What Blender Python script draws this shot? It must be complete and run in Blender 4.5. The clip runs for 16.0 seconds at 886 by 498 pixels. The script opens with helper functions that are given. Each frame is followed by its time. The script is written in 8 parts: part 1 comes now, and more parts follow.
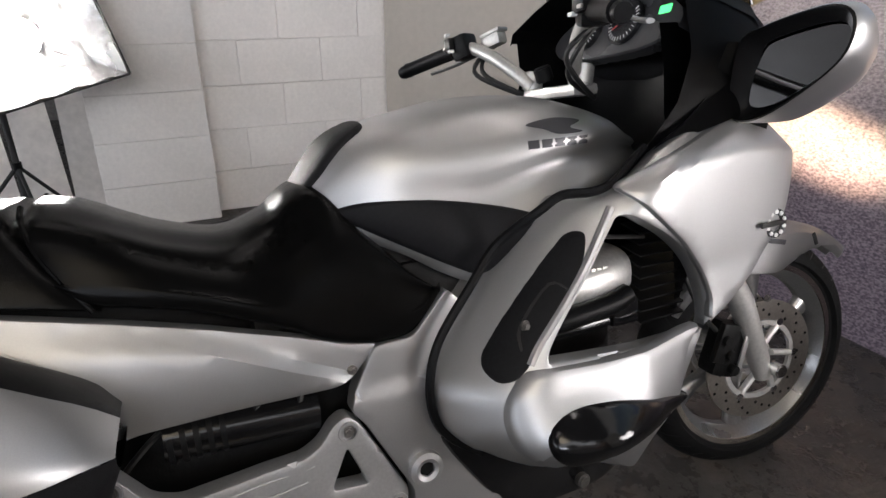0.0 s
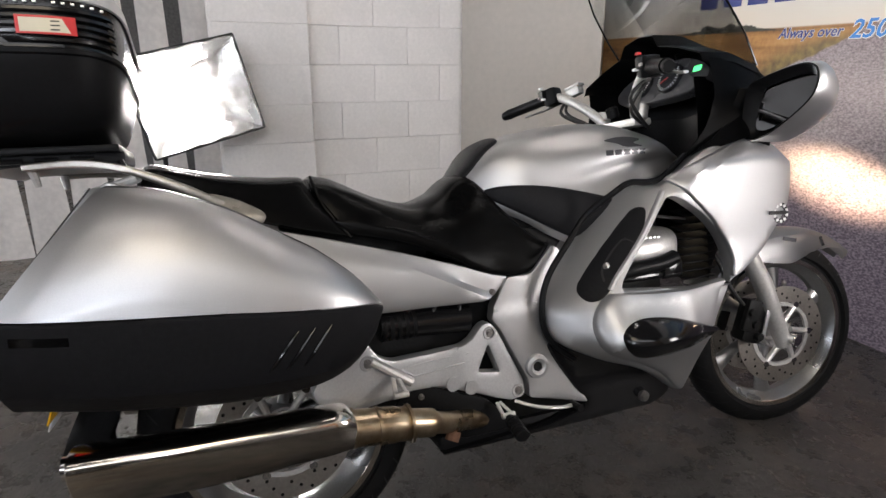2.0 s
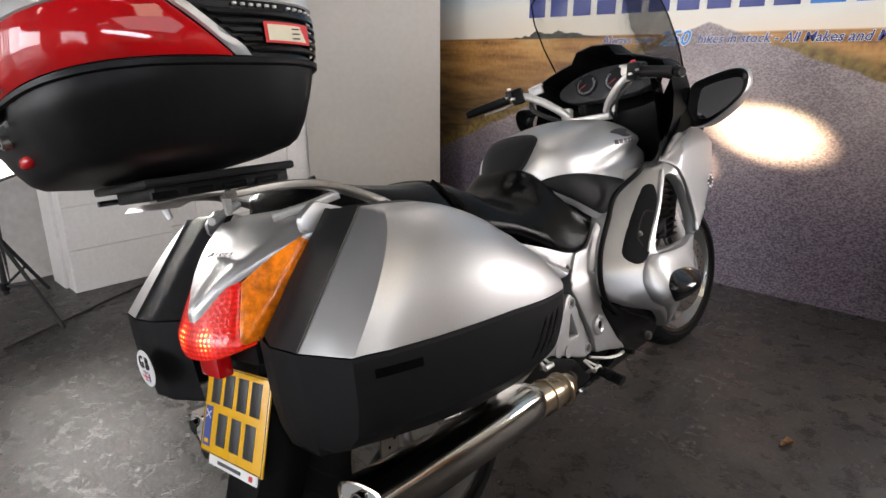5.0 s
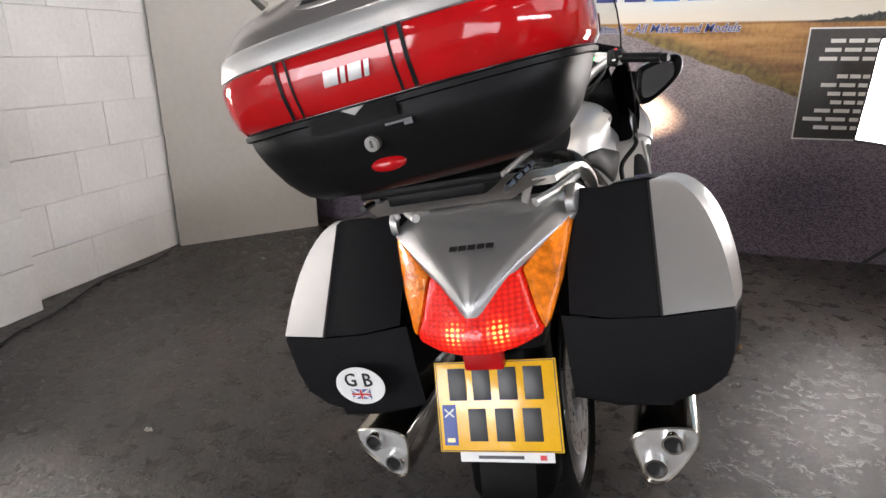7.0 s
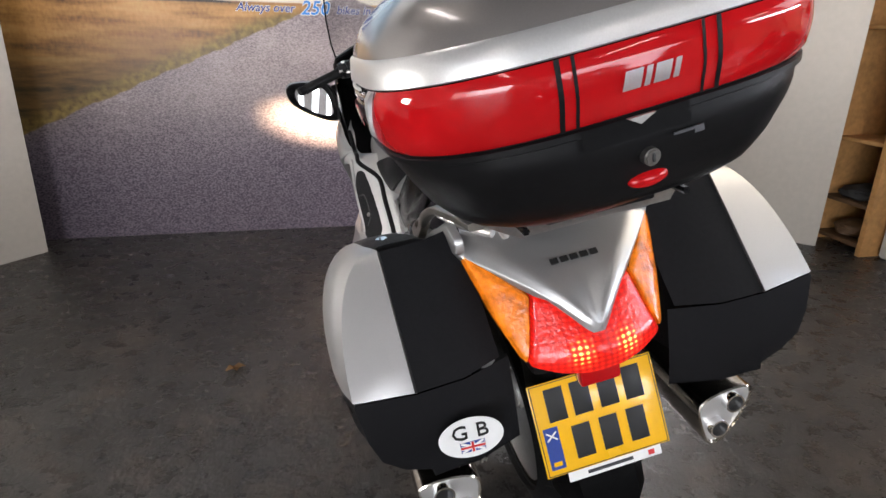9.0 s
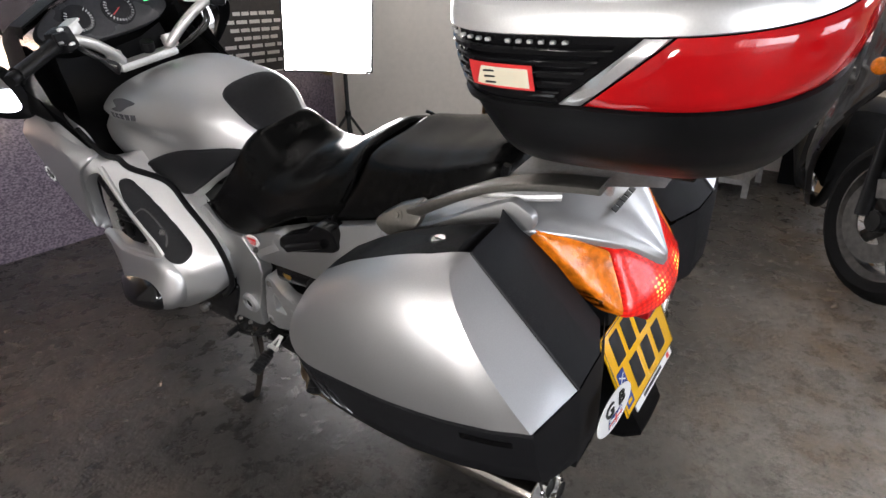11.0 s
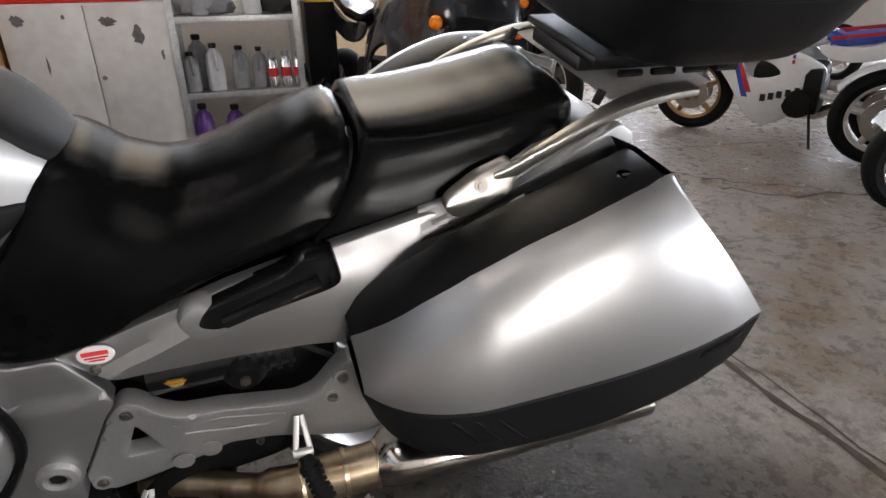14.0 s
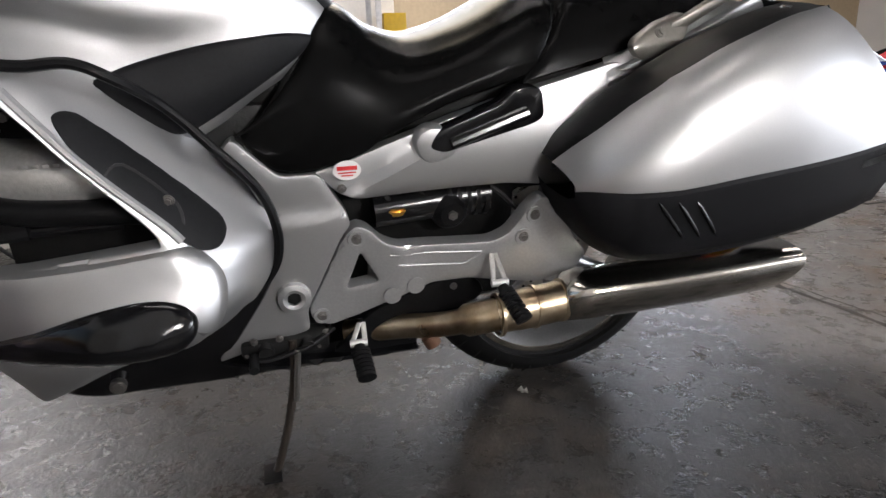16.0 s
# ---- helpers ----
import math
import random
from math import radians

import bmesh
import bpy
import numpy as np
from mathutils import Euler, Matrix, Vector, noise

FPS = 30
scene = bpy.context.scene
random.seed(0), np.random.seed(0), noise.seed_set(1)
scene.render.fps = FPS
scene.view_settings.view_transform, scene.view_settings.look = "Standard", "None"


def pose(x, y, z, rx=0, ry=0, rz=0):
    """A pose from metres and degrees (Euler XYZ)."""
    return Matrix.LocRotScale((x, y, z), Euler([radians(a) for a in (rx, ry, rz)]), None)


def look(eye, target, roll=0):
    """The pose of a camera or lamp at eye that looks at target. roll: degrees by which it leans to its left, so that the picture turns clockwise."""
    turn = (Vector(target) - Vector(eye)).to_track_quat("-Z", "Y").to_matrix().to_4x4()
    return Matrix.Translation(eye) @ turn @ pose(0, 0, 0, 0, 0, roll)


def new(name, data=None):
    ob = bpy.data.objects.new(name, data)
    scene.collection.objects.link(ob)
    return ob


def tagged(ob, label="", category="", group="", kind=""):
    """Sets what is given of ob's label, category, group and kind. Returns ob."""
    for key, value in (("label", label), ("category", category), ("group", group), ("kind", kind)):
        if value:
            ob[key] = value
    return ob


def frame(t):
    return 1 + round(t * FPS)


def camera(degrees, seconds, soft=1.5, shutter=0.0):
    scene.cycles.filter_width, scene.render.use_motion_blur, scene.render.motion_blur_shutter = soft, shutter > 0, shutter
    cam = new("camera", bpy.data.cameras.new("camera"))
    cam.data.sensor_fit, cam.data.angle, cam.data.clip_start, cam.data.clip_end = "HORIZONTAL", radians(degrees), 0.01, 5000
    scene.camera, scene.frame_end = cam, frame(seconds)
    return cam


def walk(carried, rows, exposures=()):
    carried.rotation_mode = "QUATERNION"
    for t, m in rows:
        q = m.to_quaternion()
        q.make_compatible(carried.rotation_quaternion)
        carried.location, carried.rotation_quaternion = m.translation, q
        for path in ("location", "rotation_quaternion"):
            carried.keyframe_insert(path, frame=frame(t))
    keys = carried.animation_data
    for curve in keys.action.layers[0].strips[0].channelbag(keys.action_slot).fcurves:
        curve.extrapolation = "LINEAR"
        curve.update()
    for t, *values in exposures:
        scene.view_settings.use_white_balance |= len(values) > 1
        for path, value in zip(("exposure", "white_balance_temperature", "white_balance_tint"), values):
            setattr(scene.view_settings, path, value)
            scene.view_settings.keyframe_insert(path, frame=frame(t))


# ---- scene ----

cam = camera(72.7, 16.0)
PATH = [
    (0, (0.823, 0.29, 1.169), (-0.837, 1.073, 0.375), 0.2),
    (0.5, (0.948, 0.276, 1.165), (-0.806, 0.869, 0.41), 0.3),
    (1, (1.053, 0.199, 1.162), (-0.757, 0.754, 0.517), -0.1),
    (1.5, (1.16, 0.055, 1.157), (-0.641, 0.691, 0.565), -0.1),
    (2, (1.268, -0.099, 1.141), (-0.517, 0.592, 0.56), -0.0),
    (2.5, (1.293, -0.2, 1.138), (-0.492, 0.454, 0.518), -0.0),
    (3, (1.211, -0.293, 1.129), (-0.552, 0.408, 0.495), -1.7),
    (3.5, (1.148, -0.378, 1.143), (-0.559, 0.434, 0.489), -1.2),
    (6, (0.543, -1.271, 1.169), (-0.378, 0.399, 0.565), -0.2),
    (6.5, (0.343, -1.383, 1.148), (-0.455, 0.331, 0.494), -0.1),
    (7, (0.105, -1.406, 1.164), (-0.486, 0.4, 0.541), -0.3),
    (7.5, (-0.069, -1.454, 1.188), (-0.137, 0.469, 0.641), 0.9),
    (8, (-0.277, -1.476, 1.187), (-0.134, 0.433, 0.608), -0.2),
    (8.5, (-0.45, -1.375, 1.162), (-0.221, 0.513, 0.543), 0.1),
    (9, (-0.613, -1.273, 1.173), (-0.181, 0.56, 0.498), 1.4),
    (11.5, (-1.164, -0.569, 1.142), (0.397, 0.343, 0.286), -1.8),
    (12, (-1.134, -0.413, 1.134), (0.498, 0.305, 0.226), -2.0),
    (12.5, (-1.165, -0.241, 1.142), (0.601, 0.073, 0.258), -0.9),
    (13, (-1.21, -0.051, 1.136), (0.579, -0.051, 0.243), -1.1),
    (13.5, (-1.15, 0.093, 1.105), (0.642, -0.23, 0.277), -2.6),
    (14, (-1.141, 0.242, 1.053), (0.595, -0.319, 0.235), -0.8),
    (14.5, (-1.17, 0.4, 0.959), (0.555, -0.268, 0.199), -1.0),
    (15, (-1.245, 0.438, 0.855), (0.574, -0.104, 0.224), -1.8),
    (15.5, (-1.293, 0.484, 0.772), (0.556, -0.001, 0.185), -1.6),
    (16, (-1.339, 0.599, 0.719), (0.522, 0.1, 0.183), -2.4),
]
walk(cam, [(t, look(eye, target, roll)) for t, eye, target, roll in PATH], ((0, -0.2, 6350, 10), (3.5, -0.12, 6450, 10), (6, 0.0, 6500, 10), (7, 0.1, 6500, 10), (8.5, 0.08, 6450, 10), (9, 0.2, 6400, 10), (11.5, 0.08, 6300, 10), (12.5, -0.06, 6350, 10), (13.5, 0.10, 6400, 10), (15, 0.10, 6300, 10), (16, 0.2, 6250, 10)))

# ---- light ----
world = bpy.data.worlds.new("world")
scene.world = world
world.use_nodes = True
wn, wl = world.node_tree.nodes, world.node_tree.links
sky = wn.new("ShaderNodeTexSky")
sky.sky_type, sky.sun_disc = "NISHITA", False
sky.sun_elevation, sky.sun_rotation = radians(35), radians(200)
wl.new(sky.outputs[0], wn["Background"].inputs[0])
wn["Background"].inputs[1].default_value = 0.12
scene.view_settings.exposure = 0.0


def area(name, m, size, size_y, watts, colour=(1, 1, 1)):
    lamp = bpy.data.lights.new(name, "AREA")
    lamp.shape, lamp.size, lamp.size_y, lamp.energy, lamp.color = "RECTANGLE", size, size_y, watts, colour
    ob = new(name, lamp)
    ob.matrix_world = m
    return ob

# ---- materials ----
def mat(name, colour, rough=0.5, metal=0.0, vary=0.15, grain=40.0, bump=0.0, bump_scale=200.0, coat=0.0, spread=0.08,
        emit=None, power=0.0, second=None, stain=3.0, alpha=1.0, ior=1.45, glass=0.0, coord="Object", shine=0.5):
    """A principled material with colour and roughness varied at a coarse and a fine scale, and a fine relief."""
    m = bpy.data.materials.new(name)
    m.use_nodes = True
    n, l = m.node_tree.nodes, m.node_tree.links
    b = n["Principled BSDF"]
    tc = n.new("ShaderNodeTexCoord")
    big, fine = n.new("ShaderNodeTexNoise"), n.new("ShaderNodeTexNoise")
    big.inputs["Scale"].default_value, fine.inputs["Scale"].default_value = stain, grain
    big.inputs["Detail"].default_value, fine.inputs["Detail"].default_value = 5, 4
    for t in (big, fine):
        l.new(tc.outputs[coord], t.inputs["Vector"])
    mixed = n.new("ShaderNodeMath")
    mixed.operation = "ADD"
    l.new(big.outputs[0], mixed.inputs[0])
    l.new(fine.outputs[0], mixed.inputs[1])
    ramp = n.new("ShaderNodeValToRGB")
    e = ramp.color_ramp.elements
    lo = [c * (1 - vary) for c in colour]
    hi = [min(1, c * (1 + vary)) for c in (second or colour)]
    e[0].position, e[1].position = 0.36, 0.64
    e[0].color, e[1].color = (*lo, 1), (*hi, 1)
    half = n.new("ShaderNodeMath")
    half.operation = "MULTIPLY"
    half.inputs[1].default_value = 0.5
    l.new(mixed.outputs[0], half.inputs[0])
    l.new(half.outputs[0], ramp.inputs[0])
    l.new(ramp.outputs[0], b.inputs["Base Color"])
    rr = n.new("ShaderNodeMapRange")
    rr.inputs["From Min"].default_value, rr.inputs["From Max"].default_value = 0.3, 0.7
    rr.inputs["To Min"].default_value, rr.inputs["To Max"].default_value = max(0.02, rough - spread), min(1, rough + spread)
    l.new(big.outputs[0], rr.inputs["Value"])
    l.new(rr.outputs[0], b.inputs["Roughness"])
    b.inputs["Metallic"].default_value = metal
    b.inputs["Coat Weight"].default_value = coat
    b.inputs["Coat Roughness"].default_value = 0.06
    b.inputs["IOR"].default_value = ior
    b.inputs["Specular IOR Level"].default_value = shine
    b.inputs["Transmission Weight"].default_value = glass
    if bump:
        bn, bt = n.new("ShaderNodeBump"), n.new("ShaderNodeTexNoise")
        bt.inputs["Scale"].default_value, bt.inputs["Detail"].default_value = bump_scale, 3
        bn.inputs["Strength"].default_value, bn.inputs["Distance"].default_value = bump, 0.004
        l.new(tc.outputs[coord], bt.inputs["Vector"])
        l.new(bt.outputs[0], bn.inputs["Height"])
        l.new(bn.outputs[0], b.inputs["Normal"])
    if emit:
        b.inputs["Emission Color"].default_value = (*emit, 1)
        b.inputs["Emission Strength"].default_value = power
    return m


SILVER = mat("silver_paint", (0.45, 0.45, 0.45), 0.44, 0.92, 0.05, 600, 0.02, 900, 0.30, 0.03)
SILVER_DARK = mat("graphite_silver_paint", (0.22, 0.203, 0.193), 0.36, 0.6, 0.06, 600, 0.02, 900, 1.0, 0.03)
SILVER_BAND = mat("pale_silver_paint", (0.62, 0.62, 0.61), 0.38, 0.7, 0.05, 400, 0.02, 900, 0.4)
ALLOY = mat("painted_alloy", (0.42, 0.42, 0.42), 0.42, 0.75, 0.08, 200, 0.05, 500, 0.1)
RIM = mat("wheel_silver", (0.30, 0.30, 0.30), 0.30, 0.9, 0.1, 200, 0.03, 500, 0.1)
RAIL = mat("silver_lacquered_alloy", (0.27, 0.255, 0.23), 0.34, 0.9, 0.12, 90, 0.05, 300, 0.1)
CAST = mat("cast_alloy", (0.56, 0.55, 0.53), 0.42, 0.7, 0.12, 150, 0.12, 400)
BLACK = mat("black_textured_plastic", (0.006, 0.006, 0.0064), 0.36, 0.0, 0.25, 120, 0.15, 900, shine=0.12)
PANNIER_BLACK = mat("charcoal_textured_plastic", (0.009, 0.009, 0.010), 0.5, 0.0, 0.2, 120, 0.35, 700, shine=0.09)
GLOSS = mat("gloss_black_plastic", (0.005, 0.005, 0.0055), 0.16, 0.0, 0.2, 60, 0.02, 400, 0.1, shine=0.4)
PAD = mat("rubbery_black_pad", (0.009, 0.009, 0.010), 0.45, 0.0, 0.2, 150, 0.2, 800, shine=0.12)
DARK = mat("dirty_engine_black", (0.006, 0.006, 0.006), 0.5, 0.1, 0.6, 30, 0.3, 120, shine=0.25)
STEEL = mat("polished_steel", (0.60, 0.56, 0.50), 0.16, 1.0, 0.08, 60, 0.02, 300, 0, 0.05)
HEATED = mat("heat_tinted_steel", (0.30, 0.205, 0.11), 0.3, 1.0, 0.2, 25, 0.03, 300, 0, 0.06, second=(0.5, 0.42, 0.3), stain=9)
CHROME = mat("chrome", (0.8, 0.8, 0.8), 0.07, 1.0, 0.03, 60)
DISC = mat("brushed_disc_steel", (0.44, 0.41, 0.37), 0.35, 1.0, 0.15, 120, 0.05, 600)
RUBBER = mat("tyre_rubber", (0.006, 0.006, 0.0062), 0.7, 0.0, 0.3, 90, 0.3, 300, shine=0.15)
BOLT = mat("zinc_bolt", (0.22, 0.21, 0.20), 0.35, 0.9, 0.25, 300)
RED_LENS = mat("red_reflector_plastic", (0.36, 0.004, 0.006), 0.06, 0.0, 0.15, 18, 0.0, 100, 0.0, 0.02, stain=6, shine=0.5)
AMBER = mat("amber_lens_plastic", (0.68, 0.17, 0.006), 0.16, 0.0, 0.45, 70, 0.6, 90, 0.25, stain=25, shine=0.3)
YELLOW = mat("yellow_plate_vinyl", (0.80, 0.44, 0.01), 0.22, 0.0, 0.04, 60, 0.0, 200, 0.5)
INK = mat("black_print", (0.012, 0.012, 0.012), 0.4)
WHITE = mat("white_print", (0.75, 0.75, 0.74), 0.4, vary=0.04)
GOLD = mat("gold_cap", (0.65, 0.40, 0.10), 0.3, 0.8, 0.12)
GREY_LINE = mat("grey_print", (0.05, 0.05, 0.055), 0.4, 0.3)
STICKER_RED = mat("red_print", (0.55, 0.03, 0.03), 0.4)
STICKER_BLUE = mat("blue_print", (0.02, 0.05, 0.25), 0.4)
MIRROR = mat("mirror_glass", (0.50, 0.50, 0.51), 0.02, 1.0, 0.01, spread=0.0)
WALL_PAINT = mat("white_wall_paint", (0.82, 0.79, 0.755), 0.55, 0.0, 0.06, 60, 0.25, 60, stain=1.7)
BOARD = mat("cream_painted_board", (0.47, 0.435, 0.385), 0.5, 0.0, 0.05, 30, 0.08, 40, stain=1.2)
SLAT = mat("white_curtain_strip", (0.80, 0.765, 0.73), 0.45, 0.0, 0.1, 30, 0.1, 40, stain=4)
TAN = mat("tan_wall_paint", (0.34, 0.25, 0.15), 0.6, 0.0, 0.12, 20, 0.1, 40, stain=1.5)
CEILING = mat("dark_roof_sheeting", (0.07, 0.068, 0.065), 0.8, vary=0.1, bump=0.1, bump_scale=30)
WOOD = mat("honey_pine", (0.42, 0.22, 0.08), 0.5, 0.0, 0.25, 30, 0.1, 60, stain=6)
SHADE_WOOD = mat("shade_toned_wood", (0.10, 0.055, 0.025), 0.6, 0.0, 0.3, 25, 0.1, 60)
CABINET = mat("scuffed_white_steel", (0.50, 0.475, 0.45), 0.45, 0.0, 0.12, 12, 0.05, 60, stain=5)
SCUFF = mat("dark_scuff", (0.10, 0.09, 0.085), 0.7, vary=0.4)
GALV = mat("galvanised_steel", (0.50, 0.50, 0.50), 0.4, 0.8, 0.2, 50, 0.05, 200)
FABRIC = mat("black_light_fabric", (0.02, 0.02, 0.02), 0.8, vary=0.2, bump=0.2)
FOIL = mat("silver_reflector_foil", (0.8, 0.8, 0.8), 0.25, 0.9, 0.1, 20, 0.6, 18)
GLOW = mat("lit_diffuser_cloth", (0.8, 0.8, 0.8), 0.8, emit=(1.0, 0.94, 0.92), power=28.0)
TUBE = mat("lit_fluorescent_tube", (0.8, 0.8, 0.8), 0.5, emit=(1.0, 0.92, 0.88), power=20.0)
DASH = mat("grey_dash_plastic", (0.045, 0.045, 0.048), 0.3, 0.0, 0.15, 80, 0.05, 500, 0.3)
CABLE = mat("black_cable_rubber", (0.015, 0.015, 0.015), 0.5)
LEAF = mat("dry_leaf", (0.30, 0.16, 0.06), 0.7, vary=0.3)
CHIP = mat("pale_chip", (0.6, 0.58, 0.54), 0.7)


def leather():
    m = mat("seat_vinyl", (0.003, 0.003, 0.003), 0.19, 0.0, 0.3, 60, 0.0, 100, 0.0, 0.05, shine=0.085)
    n, l = m.node_tree.nodes, m.node_tree.links
    tc, v, no, bn, add = (n.new("ShaderNode" + k) for k in ("TexCoord", "TexVoronoi", "TexNoise", "Bump", "Math"))
    v.feature = "DISTANCE_TO_EDGE"
    v.inputs["Scale"].default_value, no.inputs["Scale"].default_value, no.inputs["Detail"].default_value = 420, 9, 2
    add.operation = "ADD"
    bn.inputs["Strength"].default_value, bn.inputs["Distance"].default_value = 0.10, 0.003
    l.new(tc.outputs["Object"], v.inputs["Vector"])
    l.new(tc.outputs["Object"], no.inputs["Vector"])
    l.new(v.outputs["Distance"], add.inputs[0])
    soft = n.new("ShaderNodeMath")
    soft.operation, soft.inputs[1].default_value = "MULTIPLY", 0.05
    l.new(no.outputs[0], soft.inputs[0])
    l.new(soft.outputs[0], add.inputs[1])
    l.new(add.outputs[0], bn.inputs["Height"])
    l.new(bn.outputs[0], n["Principled BSDF"].inputs["Normal"])
    return m


SEAT = leather()


def lit_lens():
    """A red tail lens with two bulbs alight behind it: bright near the bulbs, ribbed like a prism."""
    m = mat("lit_red_lens", (0.55, 0.008, 0.006), 0.12, 0.0, 0.2, 40, 0.5, 130, 0.3)
    n, l = m.node_tree.nodes, m.node_tree.links
    b = n["Principled BSDF"]
    tc = n.new("ShaderNodeTexCoord")
    total = None
    for x in (-0.035, 0.045):
        d = n.new("ShaderNodeVectorMath")
        d.operation = "DISTANCE"
        d.inputs[1].default_value = (x, -0.46, 0.70)
        l.new(tc.outputs["Object"], d.inputs[0])
        f = n.new("ShaderNodeMapRange")
        f.interpolation_type = "SMOOTHERSTEP"
        f.inputs["From Min"].default_value, f.inputs["From Max"].default_value = 0.0, 0.042
        f.inputs["To Min"].default_value, f.inputs["To Max"].default_value = 1.0, 0.0
        l.new(d.outputs["Value"], f.inputs["Value"])
        if total:
            add = n.new("ShaderNodeMath")
            add.operation = "ADD"
            l.new(total.outputs[0], add.inputs[0])
            l.new(f.outputs[0], add.inputs[1])
            total = add
        else:
            total = f
    # prism grid moulded into the lens
    ripple = None
    for axis in ("X", "Z"):
        w = n.new("ShaderNodeTexWave")
        w.bands_direction = axis
        w.inputs["Scale"].default_value, w.inputs["Distortion"].default_value, w.inputs["Detail Scale"].default_value = (28 if axis == "X" else 36), 1.5, 1.6
        l.new(tc.outputs["Object"], w.inputs["Vector"])
        k = n.new("ShaderNodeMath")
        k.operation, k.inputs[1].default_value, k.inputs[2].default_value = "MULTIPLY_ADD", 0.75, 0.45
        l.new(w.outputs["Fac"], k.inputs[0])
        if ripple:
            both = n.new("ShaderNodeMath")
            both.operation = "MULTIPLY"
            l.new(ripple.outputs[0], both.inputs[0])
            l.new(k.outputs[0], both.inputs[1])
            ripple = both
        else:
            ripple = k
    heat = n.new("ShaderNodeMath")
    heat.operation = "MULTIPLY"
    l.new(total.outputs[0], heat.inputs[0])
    l.new(ripple.outputs[0], heat.inputs[1])
    ramp = n.new("ShaderNodeValToRGB")
    e = ramp.color_ramp.elements
    e[0].color, e[0].position = (0.72, 0.020, 0.006, 1), 0.0
    e[1].color, e[1].position = (1.0, 0.42, 0.07, 1), 1.0
    mid = e.new(0.45)
    mid.color = (1.0, 0.06, 0.015, 1)
    l.new(heat.outputs[0], ramp.inputs[0])
    l.new(ramp.outputs[0], b.inputs["Emission Color"])
    s = n.new("ShaderNodeMath")
    s.operation, s.inputs[1].default_value, s.inputs[2].default_value = "MULTIPLY_ADD", 3.2, 0.42
    l.new(heat.outputs[0], s.inputs[0])
    grid_glow = n.new("ShaderNodeMath")
    grid_glow.operation = "MULTIPLY"
    l.new(s.outputs[0], grid_glow.inputs[0])
    l.new(ripple.outputs[0], grid_glow.inputs[1])
    l.new(grid_glow.outputs[0], b.inputs["Emission Strength"])
    return m


LIT_RED = lit_lens()


def glass(name, tint, rough=0.0):
    m = bpy.data.materials.new(name)
    m.use_nodes = True
    n, l = m.node_tree.nodes, m.node_tree.links
    out = n["Material Output"]
    clear, gloss, mix, fr = (n.new("ShaderNode" + k) for k in ("BsdfTransparent", "BsdfGlossy", "MixShader", "Fresnel"))
    clear.inputs[0].default_value = (*tint, 1)
    gloss.inputs["Roughness"].default_value = rough
    l.new(fr.outputs[0], mix.inputs[0])
    l.new(clear.outputs[0], mix.inputs[1])
    l.new(gloss.outputs[0], mix.inputs[2])
    l.new(mix.outputs[0], out.inputs["Surface"])
    return m


SCREEN = glass("clear_screen", (0.86, 0.87, 0.86), 0.02)


